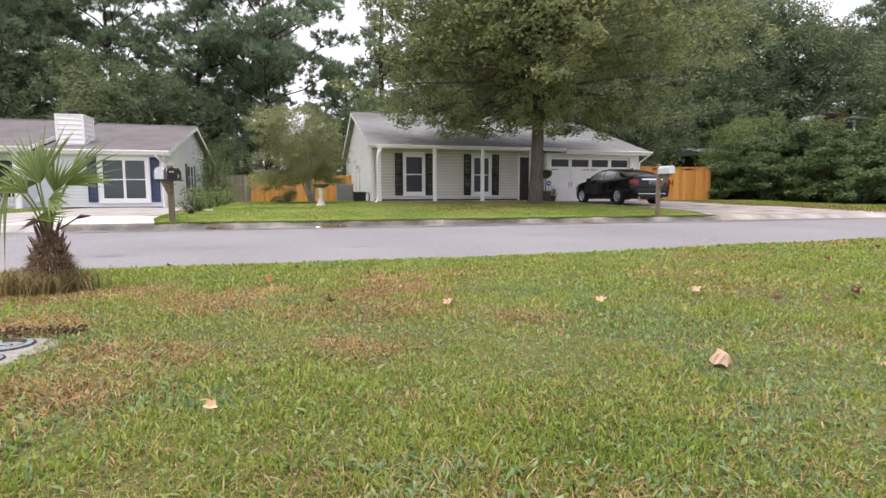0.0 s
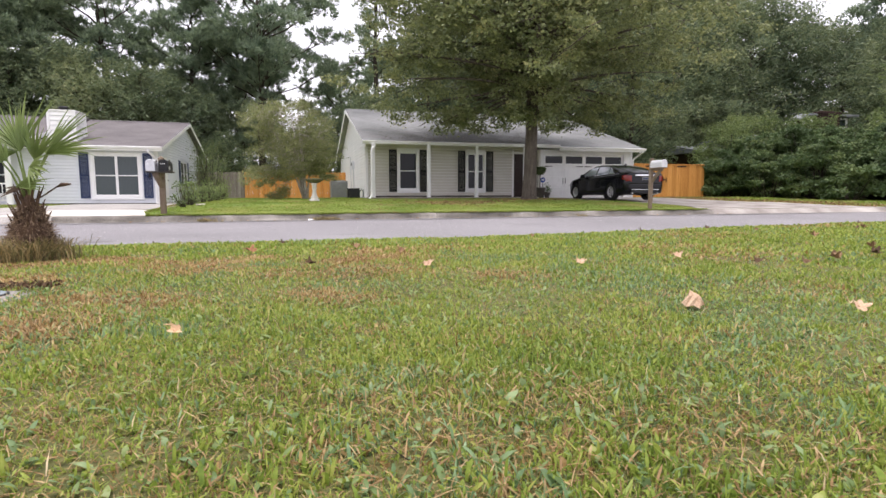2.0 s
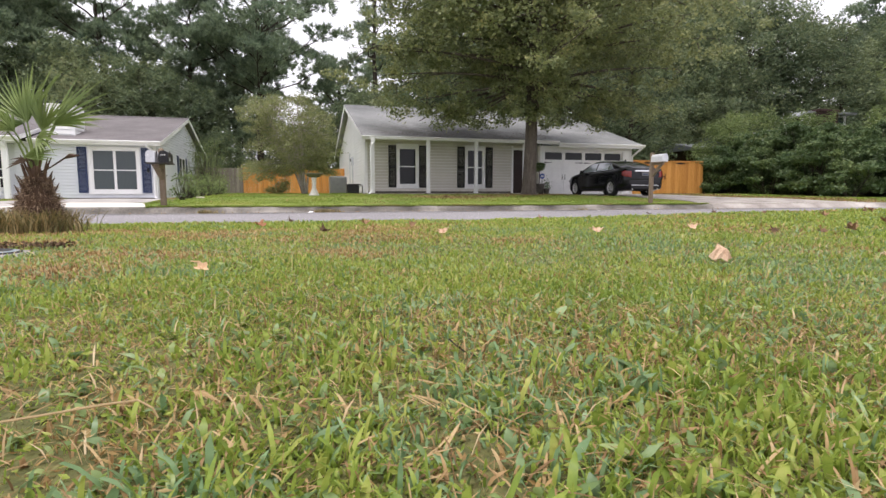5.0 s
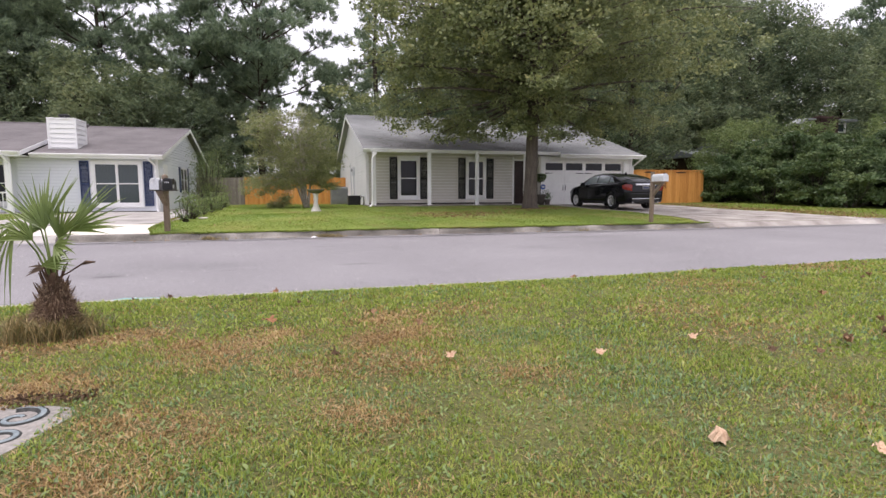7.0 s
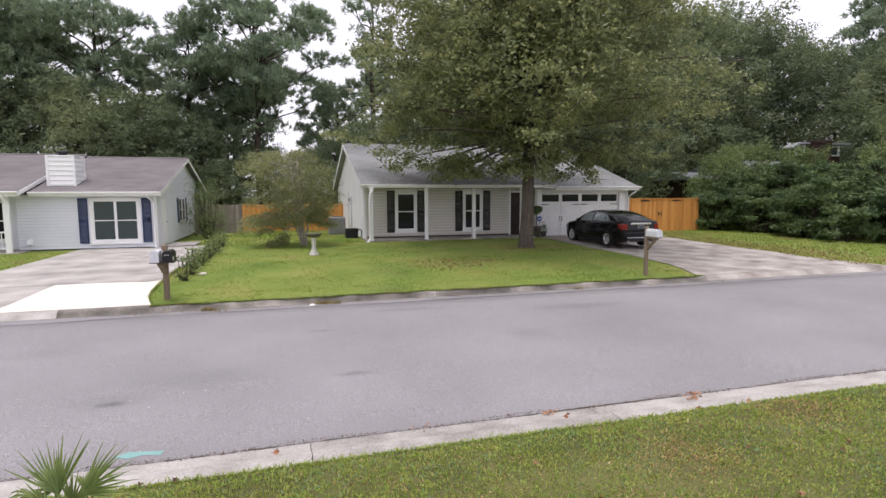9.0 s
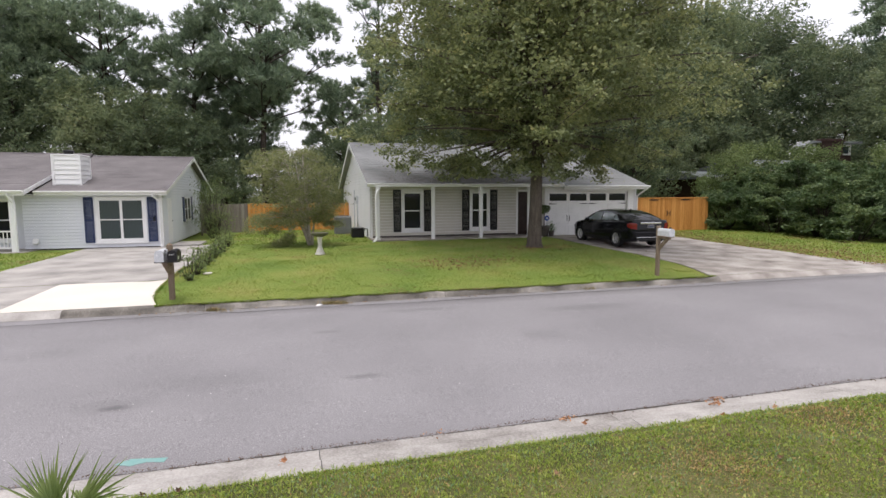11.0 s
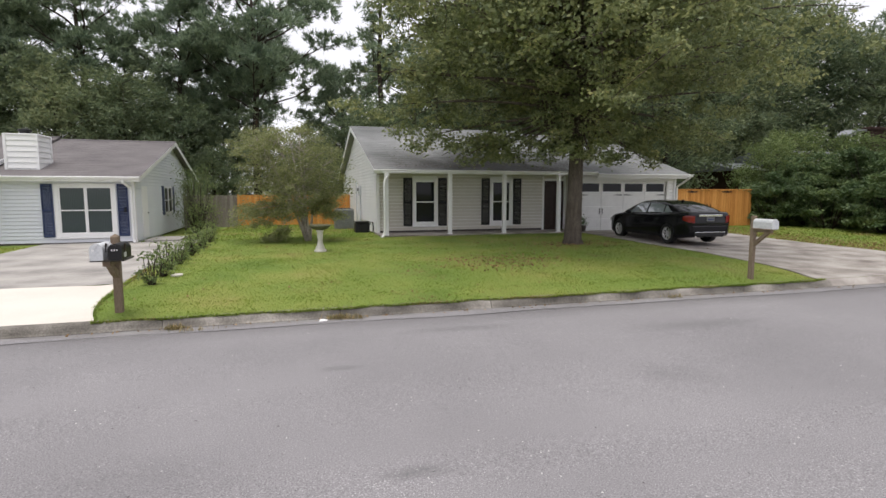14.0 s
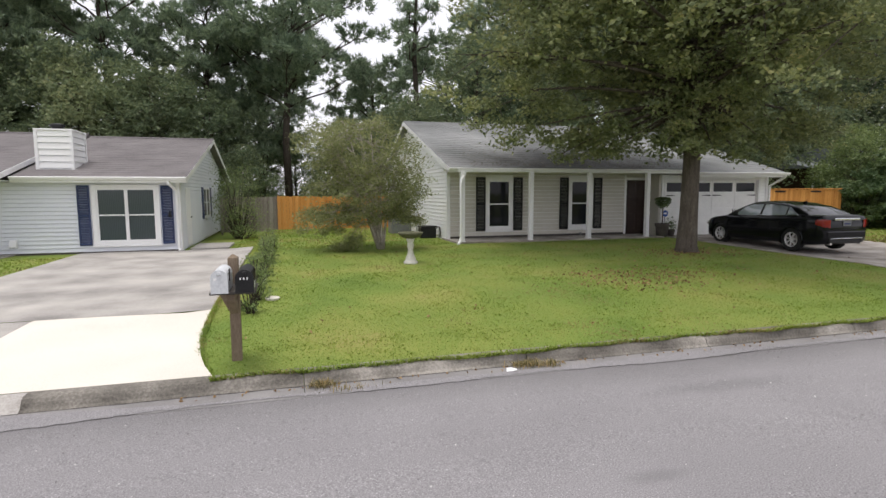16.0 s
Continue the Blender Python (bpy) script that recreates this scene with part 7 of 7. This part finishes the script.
def near_lawn():
    rng = np.random.default_rng(77)
    green, blue, brown = [], [], []
    for r0, r1, density, hh, ww, lean, seg in ((0.05, 0.5, 30000, 0.0185, 0.0023, 0.6, 3), (0.06, 0.75, 6000, 0.025, 0.0042, 0.5, 3), (0.1, 0.9, 550, 0.026, 0.0075, 0.6, 3), (0.05, 0.6, 16000, 0.012, 0.0042, 1.2, 2), (0.5, 1.1, 34000, 0.0175, 0.0026, 0.6, 2), (0.7, 1.3, 3000, 0.023, 0.004, 0.55, 2), (1.1, 1.9, 20000, 0.019, 0.0036, 0.65, 2), (0.07, 1.9, 6000, 0.012, 0.0042, 1.3, 2), (1.9, 3.0, 13000, 0.021, 0.0047, 0.7, 2), (3.0, 5.5, 5200, 0.025, 0.008, 0.75, 2), (5.5, 8.5, 3200, 0.026, 0.011, 0.75, 2), (8.5, 14.0, 900, 0.03, 0.018, 0.7, 2)):
        x, y = sector(rng, r0, r1, density)
        clump = 0.6 * field(x, y, 0.055, 4) + 0.4 * field(x, y, 0.17, 5)
        keep = rng.random(len(x)) < 0.4 + 1.2 * clump
        x, y, clump = x[keep], y[keep], clump[keep]
        dead = rng.random(len(x)) < deadness(x, y)
        cool = ~dead & (rng.random(len(x)) < np.clip(2.6 * (field(x, y, 0.24, 6) * 0.65 + field(x, y, 0.06, 7) * 0.35) - 1.25, 0.04, 0.5) * (1.6 if ww > 0.005 and r0 < 0.1 else 1.0 if r0 < 3 else 0.5))
        tuft = rng.uniform(0.6, 1.2, len(x)) * (0.55 + 0.95 * clump)
        for pick, into, k, l in ((~dead & ~cool, green, 1.0, lean), (cool, blue, 1.0, lean), (dead, brown, 0.58 if r0 < 0.9 else 0.95, lean * 1.3)):
            into.append(blades(rng, x[pick], y[pick], z_at(x[pick], y[pick]) - 0.004, k * hh * tuft[pick], ww * (0.8 if k < 0.9 else 1.0), l, seg))
    # a strip of ragged grass over the kerb edge
    n = 12000
    x, y = rng.uniform(-3.5, 12, n), 4.8 + rng.normal(0, 0.035, n)
    green.append(blades(rng, x, y, np.full(n, -0.088), 0.036, 0.006, 1.0, 2))
    # thin cover over the rest of the near lawn
    n = 60000
    x, y = rng.uniform(-13, 15, n), rng.uniform(-6, 4.8, n)
    a = np.abs(np.arctan2(y - HEART[1], x - HEART[0]) - radians(74))
    ok = (a > 0.95) | (np.hypot(x - HEART[0], y - HEART[1]) > 13)
    x, y = x[ok], y[ok]
    green.append(blades(rng, x, y, z_at(x, y) - 0.004, 0.03, 0.024, 0.8, 2))
    # cut scraps of dry and green grass caught among the blades
    for into, dens, wide in ((brown, 3200, 0.002), (green, 6000, 0.003)):
        x, y = sector(rng, 0.08, 1.3, dens)
        into.append(leaves(rng, np.stack([x, y, z_at(x, y) + rng.uniform(0.002, 0.017, len(x))], 1), 0.0085, wide))
    stuff("dead_grass", brown, M["dead_blade"], "dead tan and straw-coloured grass blades")
    stuff("lawn_grass", green, M["grass_blade"], "short green and straw-coloured lawn grass blades")
    stuff("coarse_grass", blue, M["blue_blade"], "coarse blue-green grass blades among the lawn")
    # long grass round the palm, dry at its rim
    n = 2000
    a, r = rng.uniform(0, 6.283, n), 0.07 + np.abs(rng.normal(0, 0.058, n))
    x, y = -1.0 + r * np.cos(a) * 1.35, 3.56 + r * np.sin(a)
    stuff("long_grass", [blades(rng, x, y, z_at(x, y), 0.125, 0.0035, 0.7, 3)], M["dull_grass"], "long dull dry grass round the palm")
    # thin pale straws standing over the rest
    x, y = sector(rng, 0.12, 3.0, 700)
    stuff("dry_straws", [blades(rng, x, y, z_at(x, y), 0.027, 0.0014, 0.8, 2)], M["straw"], "thin pale dry grass straws")
    # broad weed leaves among the blades
    x, y = sector(rng, 0.2, 1.0, 380)
    stuff("broad_weed_leaves", [blades(rng, x, y, z_at(x, y), 0.021, 0.0068, 0.9, 3)], M["grey_leaf"], "grey-green broad weed leaves among the grass")
    x, y = sector(rng, 0.12, 2.4, 1300)
    stuff("clover_leaves", [blades(rng, x, y, z_at(x, y) + 0.003, 0.012, 0.0062, 1.2, 3)], M["weed_leaf"], "small broad weed leaves among the grass")
    # dry thatch close to the ground, thick in the worn places
    x, y = sector(rng, 0.06, 3.8, 500)
    for cx, cy, rr in DEAD:
        k = int((34000 if cx < 1.2 else 9000) * rr * rr) if cy > 1.5 else 0
        x, y = np.concatenate([x, cx + 0.8 * rr * rng.normal(size=k)]), np.concatenate([y, cy + 0.6 * rr * rng.normal(size=k)])
    ok = (y < 4.84) & ~((np.abs(x + 0.725) < 0.2) & (np.abs(y - 2.27) < 0.2))
    x, y = x[ok], y[ok]
    x2, y2 = sector(rng, 0.07, 1.0, 5000)
    stuff("dry_thatch", [blades(rng, x2, y2, z_at(x2, y2), 0.018, 0.0019, 1.5, 3), blades(rng, x, y, z_at(x, y) - 0.002, 0.014, 0.0036, 2.2, 2)], M["thatch"], "dry brown thatch under the grass")


M["straw"] = leaf_mat("straw", [(0.1, (0.33, 0.2, 0.09)), (0.5, (0.48, 0.34, 0.18)), (0.9, (0.62, 0.5, 0.31))], 0.5, 0.3, 0.8, 2.0)
M["dull_grass"] = leaf_mat("dull_grass", [(0.1, (0.12, 0.125, 0.048)), (0.5, (0.245, 0.2, 0.085)), (0.9, (0.43, 0.32, 0.16))], 0.6, 0.25, 0.85, 2.0)
M["grey_leaf"] = leaf_mat("grey_leaf", [(0.1, (0.14, 0.225, 0.1)), (0.6, (0.24, 0.34, 0.155)), (0.95, (0.35, 0.45, 0.22))], 0.3, 0.35, 0.7, 2.0, 120)
M["weed_leaf"] = leaf_mat("weed_leaf", [(0.1, (0.14, 0.22, 0.075)), (0.6, (0.24, 0.33, 0.12)), (0.95, (0.34, 0.42, 0.16))], 0.32, 0.4, 0.8, 2.0)
M["thatch"] = leaf_mat("dry_thatch", [(0.1, (0.17, 0.1, 0.045)), (0.5, (0.36, 0.235, 0.11)), (0.9, (0.54, 0.41, 0.22))], 0.8, 0.25, 0.7, 2.5)
near_lawn()


def far_lawn():
    rng = np.random.default_rng(78)
    ch = []
    for x0, x1, y0, y1, density, hh, ww in ((-2.95, 11.8, 12.7, 15.2, 1500, 0.015, 0.012), (-2.95, 11.8, 15.2, 18.5, 800, 0.015, 0.016), (-2.95, 11.8, 18.5, 23.45, 420, 0.015, 0.02), (-3.7, 3.5, 23.4, 34.1, 200, 0.045, 0.03), (-12, -8.12, 13, 25, 200, 0.045, 0.03), (17.7, 24, 12.75, 25.4, 200, 0.05, 0.03), (24, 40, 12.8, 17, 60, 0.06, 0.04)):
        n = int((x1 - x0) * (y1 - y0) * density)
        x, y = rng.uniform(x0, x1, n), rng.uniform(y0, y1, n)
        ok = np.array([not paved(float(a), float(b), 0.0) for a, b in zip(x, y)])
        x, y = x[ok], y[ok]
        ch.append(blades(rng, x, y, z_at(x, y) - 0.004, hh, ww, 0.7, 2))
    # taller tufts in uneven patches
    n = 60000
    x, y = rng.uniform(-2.9, 11.7, n), rng.uniform(12.75, 23.4, n)
    lush = field(x, y, 0.5, 12) * 0.5 + field(x, y, 0.14, 13) * 0.5
    ok = (rng.random(n) < np.clip(5 * (lush - 0.52), 0, 1)) & np.array([not paved(float(a), float(b), 0.0) for a, b in zip(x, y)])
    x, y = x[ok], y[ok]
    ch.append(blades(rng, x, y, z_at(x, y) - 0.004, 0.03, 0.016, 0.6, 2))
    # ragged rim over the far kerb and the drive edges
    n = 9000
    x = rng.uniform(-2.55, 11.3, n)
    creep = 0.145 + 0.035 * np.sin(2.3 * x) * np.sin(0.9 * x + 1) + 0.02 * np.sin(7.1 * x)
    ch.append(blades(rng, x, 12.69 - creep + np.abs(rng.normal(0, 0.045, n)), np.full(n, -0.118), 0.05, 0.01, 1.1, 2))
    y = rng.uniform(12.75, 18, 2500)
    ch.append(blades(rng, np.array([apron_edge(b) for b in y]) + rng.normal(0.02, 0.02, 2500), y, z_at(np.full(2500, -2.7), y) - 0.02, 0.05, 0.01, 0.9, 2))
    stuff("far_lawn_grass", ch, M["far_blade"], "mown green grass of the lawn across the road")


far_lawn()

# ---- fallen leaves and litter ----
M["dead_leaf"] = ramp_mat("dead_leaf", shades((0.3, 0.14, 0.07), (0.5, 0.29, 0.16), (0.66, 0.45, 0.28)), 30, 200, 0.8, 0.3, spread=0.5)
M["pale_leaf"] = ramp_mat("pale_dead_leaf", shades((0.4, 0.24, 0.15), (0.58, 0.4, 0.27), (0.72, 0.55, 0.39)), 30, 200, 0.8, 0.3, spread=0.2)
M["dark_leaf"] = ramp_mat("dark_dead_leaf", shades((0.08, 0.05, 0.03), (0.17, 0.1, 0.055), (0.3, 0.18, 0.1)), 30, 200, 0.85, 0.3, spread=0.4)


def leaf_shape(seed, size, curl):
    """A lobed dead leaf with a stalk, curled up at its edges."""
    pr = random.Random(seed)
    n = 26
    g = Geo()
    g.v.append((0, 0, 0.006))
    for i in range(n):
        t = 2 * math.pi * i / n
        r = size * (0.3 + 0.2 * abs(math.cos(2.5 * t + 0.3)) ** 1.5 + 0.03 * pr.uniform(-1, 1))
        g.v.append((r * math.cos(t), 0.85 * r * math.sin(t), 0.01 + curl * r * r / size * (1.2 + math.sin(2 * t + seed))))
    g.f = [(0, 1 + i, 1 + (i + 1) % n) for i in range(n)]
    g.tube([(0, 0, 0.008), (-size * 0.4, 0.01, 0.014), (-size * 0.72, 0.0, 0.022)], [0.0022, 0.002, 0.0015], 5)
    return g


def fallen_leaves():
    kinds = []
    for i, (m, size, curl) in enumerate((("dead_leaf", 0.066, 0.8), ("dark_leaf", 0.058, 1.0), ("pale_leaf", 0.05, 0.5), ("dark_leaf", 0.048, 1.0), ("dead_leaf", 0.032, 0.7))):
        lab = "curled tan dead leaf lying on the grass" if m == "dead_leaf" else "curled pale dead leaf lying on the grass" if m == "pale_leaf" else "curled dark brown dead leaf on the grass"
        kinds.append(single("fallen_leaf", leaf_shape(i, size, curl), M[m], lab, "leaf", group="fallen leaves on the lawn", fix=False))
    # a leaf crumpled into an upright cone
    cone = Geo()
    pr = random.Random(9)
    for k in range(12):
        a, r = 2 * math.pi * k / 12, 0.034 * (1.0 if k % 2 else 0.68) * pr.uniform(0.85, 1.15)
        cone.v.append((r * math.cos(a), 0.8 * r * math.sin(a), 0.004 * (k % 3)))
    for k in range(12):
        a, r = 2 * math.pi * (k + 0.3) / 12, 0.02 * (0.62 if k % 2 else 1.05) * pr.uniform(0.85, 1.15)
        cone.v.append((r * math.cos(a), 0.8 * r * math.sin(a), 0.03 + 0.004 * (k % 2)))
    cone.v.append((-0.014, 0.006, 0.047))
    for k in range(12):
        q = (k + 1) % 12
        cone.f += [(k, q, 12 + q, 12 + k), (12 + k, 12 + q, 24)]
    kinds.append(single("fallen_leaf", cone, M["pale_leaf"], "crumpled pale dead leaf standing in the grass", "leaf", group="fallen leaves on the lawn", fix=False))
    first = [True] * 6
    places = LEAF_PLACES
    for i, (x, y, k) in enumerate(places):
        tip = 0.15 if k == 5 else 1.0
        m = pose(x, y, (ground_z(x, y) if y < 4.84 else -0.105 if y < 5.1 else -0.148) + 0.022 - 0.012 * (k == 5), tip * (28 + 16 * math.sin(i * 3.1)), tip * 18 * math.cos(i * 1.7), 20 * math.sin(i * 5))
        if first[k]:
            kinds[k].matrix_basis, first[k] = m, False
        else:
            copy_thing(kinds[k], m)


LEAF_PLACES = [
    (1.44, 1.59, 5), (1.54, 2.39, 2), (0.9, 2.54, 2), (0.11, 3.49, 0), (0.69, 3.54, 1), (2.12, 2.5, 2),
    (2.32, 2.22, 3), (3.7, 3.13, 1), (2.77, 2.23, 1), (5.02, 4.87, 0), (-0.91, 4.84, 3), (5.44, 4.13, 3),
    (2.14, 4.16, 3), (0.91, 3.2, 3), (0.28, 4.02, 3), (0.09, 1.57, 4), (2.5, 2.14, 3), (2.81, 2.27, 1),
    (3.3, 2.46, 1), (4.82, 3.64, 1), (3.96, 3.83, 3), (4.35, 4.85, 0), (3.17, 4.24, 3), (-0.66, 4.8, 3),
    (3.09, 2.28, 1), (1.81, 1.4, 2), (0.41, 2.69, 3), (3.88, 4.3, 3), (4.64, 3.55, 3), (2.95, 5.15, 0),
    (4.6, 5.2, 0), (0.1, 5.2, 0), (3.02, 5.2, 3), (4.7, 5.24, 3),
]
fallen_leaves()


M["litter_leaf"] = leaf_mat("litter_leaf", [(0.1, (0.12, 0.07, 0.036)), (0.5, (0.25, 0.155, 0.07)), (0.9, (0.4, 0.28, 0.14))], 0.8, 0.15, 0.8, 2.0)


def litter():
    """Small dead leaves strewn over the far lawn and the gutters."""
    rng = np.random.default_rng(5)
    n = 320
    x, y = rng.uniform(-2.3, 11.4, n), rng.uniform(12.9, 23.3, n)
    near = rng.random(n) < 0.55
    x[near], y[near] = rng.normal(8.0, 2.0, near.sum()), rng.normal(18.9, 1.3, near.sum())
    c = np.stack([x, y, z_at(x, y) + 0.03], 1)
    # a brown drift of leaves in the grass and a ring round the oak
    n = 900
    k = rng.random(n) < 0.6
    x = np.where(k, rng.normal(5.2, 0.9, n), 9.2 + rng.normal(0, 0.75, n))
    y = np.where(k, rng.normal(16.2, 0.55, n), 19.5 + rng.normal(0, 0.45, n))
    c = np.concatenate([c, np.stack([x, y, z_at(x, y) + 0.03], 1)])
    n2 = 2600
    x2 = 17.55 + np.abs(rng.normal(0, 1.5, n2))
    y2 = rng.uniform(13, 24, n2)
    c2 = np.stack([x2, y2, z_at(x2, y2) + 0.04], 1)
    n3 = 150
    x3 = rng.uniform(-3, 12, n3)
    c3 = np.stack([x3, 12.46 - np.abs(rng.normal(0, 0.08, n3)), np.full(n3, -0.228)], 1)
    tagged(stuff("leaf_litter", [leaves(rng, np.concatenate([c, c2]), 0.055, 0.036), leaves(rng, c3, 0.04, 0.025)], M["litter_leaf"], "small brown leaves strewn over lawn and gutter"), category="leaf litter")


litter()


def road_debris():
    """Dry grass and a scrap of paper by the far kerb."""
    rng = np.random.default_rng(6)
    ch = []
    for cx, cy, n, s in ((0.95, 12.44, 260, 0.1), (1.2, 12.36, 160, 0.09), (-1.42, 12.42, 220, 0.07), (-1.15, 12.25, 60, 0.12), (7.3, 12.4, 80, 0.1)):
        x, y = cx + rng.normal(0, s, n), cy + rng.normal(0, 0.04, n)
        ch.append(blades(rng, x, y, np.full(n, -0.25), 0.1, 0.006, 0.9, 2))
    stuff("gutter_weeds", ch, M["dull_grass"], "dry weeds growing in the gutter")
    single("paper_scrap", Geo().add([(-0.07, -0.03, 0), (0.05, -0.05, 0.012), (0.08, 0.03, 0.004), (-0.04, 0.05, 0.02), (0.0, 0.0, 0.035)], [(0, 1, 4), (1, 2, 4), (2, 3, 4), (3, 0, 4)]), M["white_metal"], "crumpled white paper scrap in the gutter", "litter", origin=(0, 0, 0), fix=False).location = (0.72, 12.33, -0.238)


road_debris()


def near_debris():
    """Crumbs and leaf scraps in the near gutter, twigs and soil behind the stepping stone."""
    rng = np.random.default_rng(17)
    heaps = []
    for hx, hy, n, s in ((4.83, 5.47, 26, 0.05), (2.92, 5.44, 24, 0.05), (2.95, 5.2, 16, 0.03), (4.73, 5.36, 16, 0.06), (0.07, 5.21, 14, 0.03), (1.6, 5.46, 12, 0.12)):
        x, y = hx + rng.normal(0, s, n), hy + rng.normal(0, s * 0.5, n)
        heaps.append(np.stack([x, y, np.full(n, -0.19) + rng.uniform(0, 0.015, n)], 1))
    tagged(stuff("gutter_leaves", [leaves(rng, np.concatenate(heaps), 0.034, 0.02)], M["dead_leaf"], "small heaps of orange-tan leaf scraps in the gutter"), category="leaf litter")
    n = 1500
    x = rng.uniform(-3, 8, n)
    y = 5.5 + 0.02 * np.sin(3.1 * x) + rng.normal(0, 0.022, n)
    n2 = 420
    x2, y2 = rng.uniform(-0.98, -0.46, n2), 2.5 + rng.normal(0, 0.03, n2)
    c = np.concatenate([np.stack([x, y, np.full(n, -0.196)], 1), np.stack([x2, y2, z_at(x2, y2) + rng.uniform(0.004, 0.022, n2)], 1)])
    tagged(stuff("dark_crumbs", [leaves(rng, c, 0.016, 0.01)], M["dark_leaf"], "dark crumbs of soil and twigs"), category="debris")


near_debris()


def grass_stalk(pts, r, material, label):
    single("grass_stalk", Geo().tube(pts, [r * (1 - 0.4 * i / len(pts)) for i in range(len(pts))], 5), material, label, "grass", fix=False)


grass_stalk([(-0.02, 0.845, 0.0), (0.026, 0.838, 0.012), (0.077, 0.826, 0.02), (0.128, 0.813, 0.029), (0.153, 0.807, 0.032), (0.164, 0.803, 0.026), (0.168, 0.801, 0.018)], 0.0012, M["straw"], "long dry arching grass stalk")
grass_stalk([(0.446, 0.934, 0.026), (0.451, 0.932, 0.021), (0.462, 0.927, 0.012), (0.476, 0.922, 0.006), (0.489, 0.918, 0.0)], 0.001, M["bark"], "thin dark bent grass stalk")
single("paint_mark", Geo().prism([(-1.36, 5.72), (-1.22, 5.66), (-1.1, 5.7), (-0.95, 5.66), (-0.93, 5.74), (-1.1, 5.77), (-1.25, 5.8)], "z", -0.222, -0.2175), ramp_mat("teal_paint", shades((0.14, 0.3, 0.28), (0.2, 0.36, 0.335), (0.24, 0.32, 0.3)), 12, 80, 0.8, 0.2), "teal utility paint mark on the road", kind="structure", fix=False)


pale_slab = Geo().turned([(0.02, 0.0), (0.11, 0.0), (0.12, 0.03), (0.11, 0.04), (0.02, 0.042)], 0, 0, 16)
single("utility_cover", pale_slab, M["new_concrete"], "small pale concrete cover set in the lawn", "cover", origin=(0, 0, 0)).location = (-2.02, 16.05, 0.035)


def road_grit():
    """Pale and dark pebbles worn out of the asphalt."""
    rng = np.random.default_rng(41)
    n = 4200
    x, y = rng.uniform(-6, 8, n), rng.uniform(5.6, 12.2, n)
    z = np.array([lerp_table(road_line, float(b)) for b in y])
    r = 0.003 + 0.008 * rng.random((n, 1, 1)) ** 3
    shape = np.array([(-1, -0.6, 0), (1, -0.5, 0), (0.1, 1, 0), (0, 0, 0.8)])
    turn = rng.uniform(0, 6.283, n)
    c, d = np.cos(turn)[:, None], np.sin(turn)[:, None]
    v = np.repeat(shape[None], n, 0) * r
    v = np.stack([v[:, :, 0] * c - v[:, :, 1] * d + x[:, None], v[:, :, 0] * d + v[:, :, 1] * c + y[:, None], v[:, :, 2] + z[:, None]], 2)
    f = (np.arange(n)[:, None, None] * 4 + np.array([(0, 1, 3), (1, 2, 3), (2, 0, 3)])[None]).reshape(-1, 3)
    grit = ramp_mat("road_grit", [(0.3, (0.08, 0.075, 0.075)), (0.5, (0.34, 0.325, 0.32)), (0.7, (0.55, 0.53, 0.51))], 3, 50, 0.8, 0.0, spread=0.6, island=True)
    tagged(stuff("road_grit", [(v.reshape(-1, 3), f)], grit, "pale and dark pebbles in the asphalt"), category="grit")


def roof_debris():
    """Fallen leaves and dirt caught on the lower roof under the oak."""
    rng = np.random.default_rng(42)
    n = 1100
    x = rng.uniform(4.2, 12.4, n)
    up = np.abs(rng.normal(0, 0.9, n)) * (1 + 0.5 * np.sin(x * 1.7)) + 0.05
    up = np.minimum(up, 4.5)
    y = 23.7 + up
    pitch = (4.95 - 2.62) / (30.97 - 23.7)
    z = 2.62 + up * pitch + 0.016
    v, f = leaves(rng, np.stack([x, y, z], 1), 0.09, 0.065, 0.1)
    c = np.repeat(np.stack([x, y, z], 1), 4, 0)
    v = c + (v - c) * (1, 1, 0.1)
    v[:, 2] += (v[:, 1] - c[:, 1]) * pitch
    tagged(stuff("roof_leaves", [(v, f)], M["roof_dirt"], "dead brown leaves and dirt lying on the roof"), category="leaf litter")


M["roof_dirt"] = ramp_mat("roof_dirt", shades((0.06, 0.052, 0.044), (0.1, 0.088, 0.075), (0.16, 0.14, 0.115)), 8, 60, 1.0, 0.2, spread=0.3, island=True)
road_grit()
roof_debris()
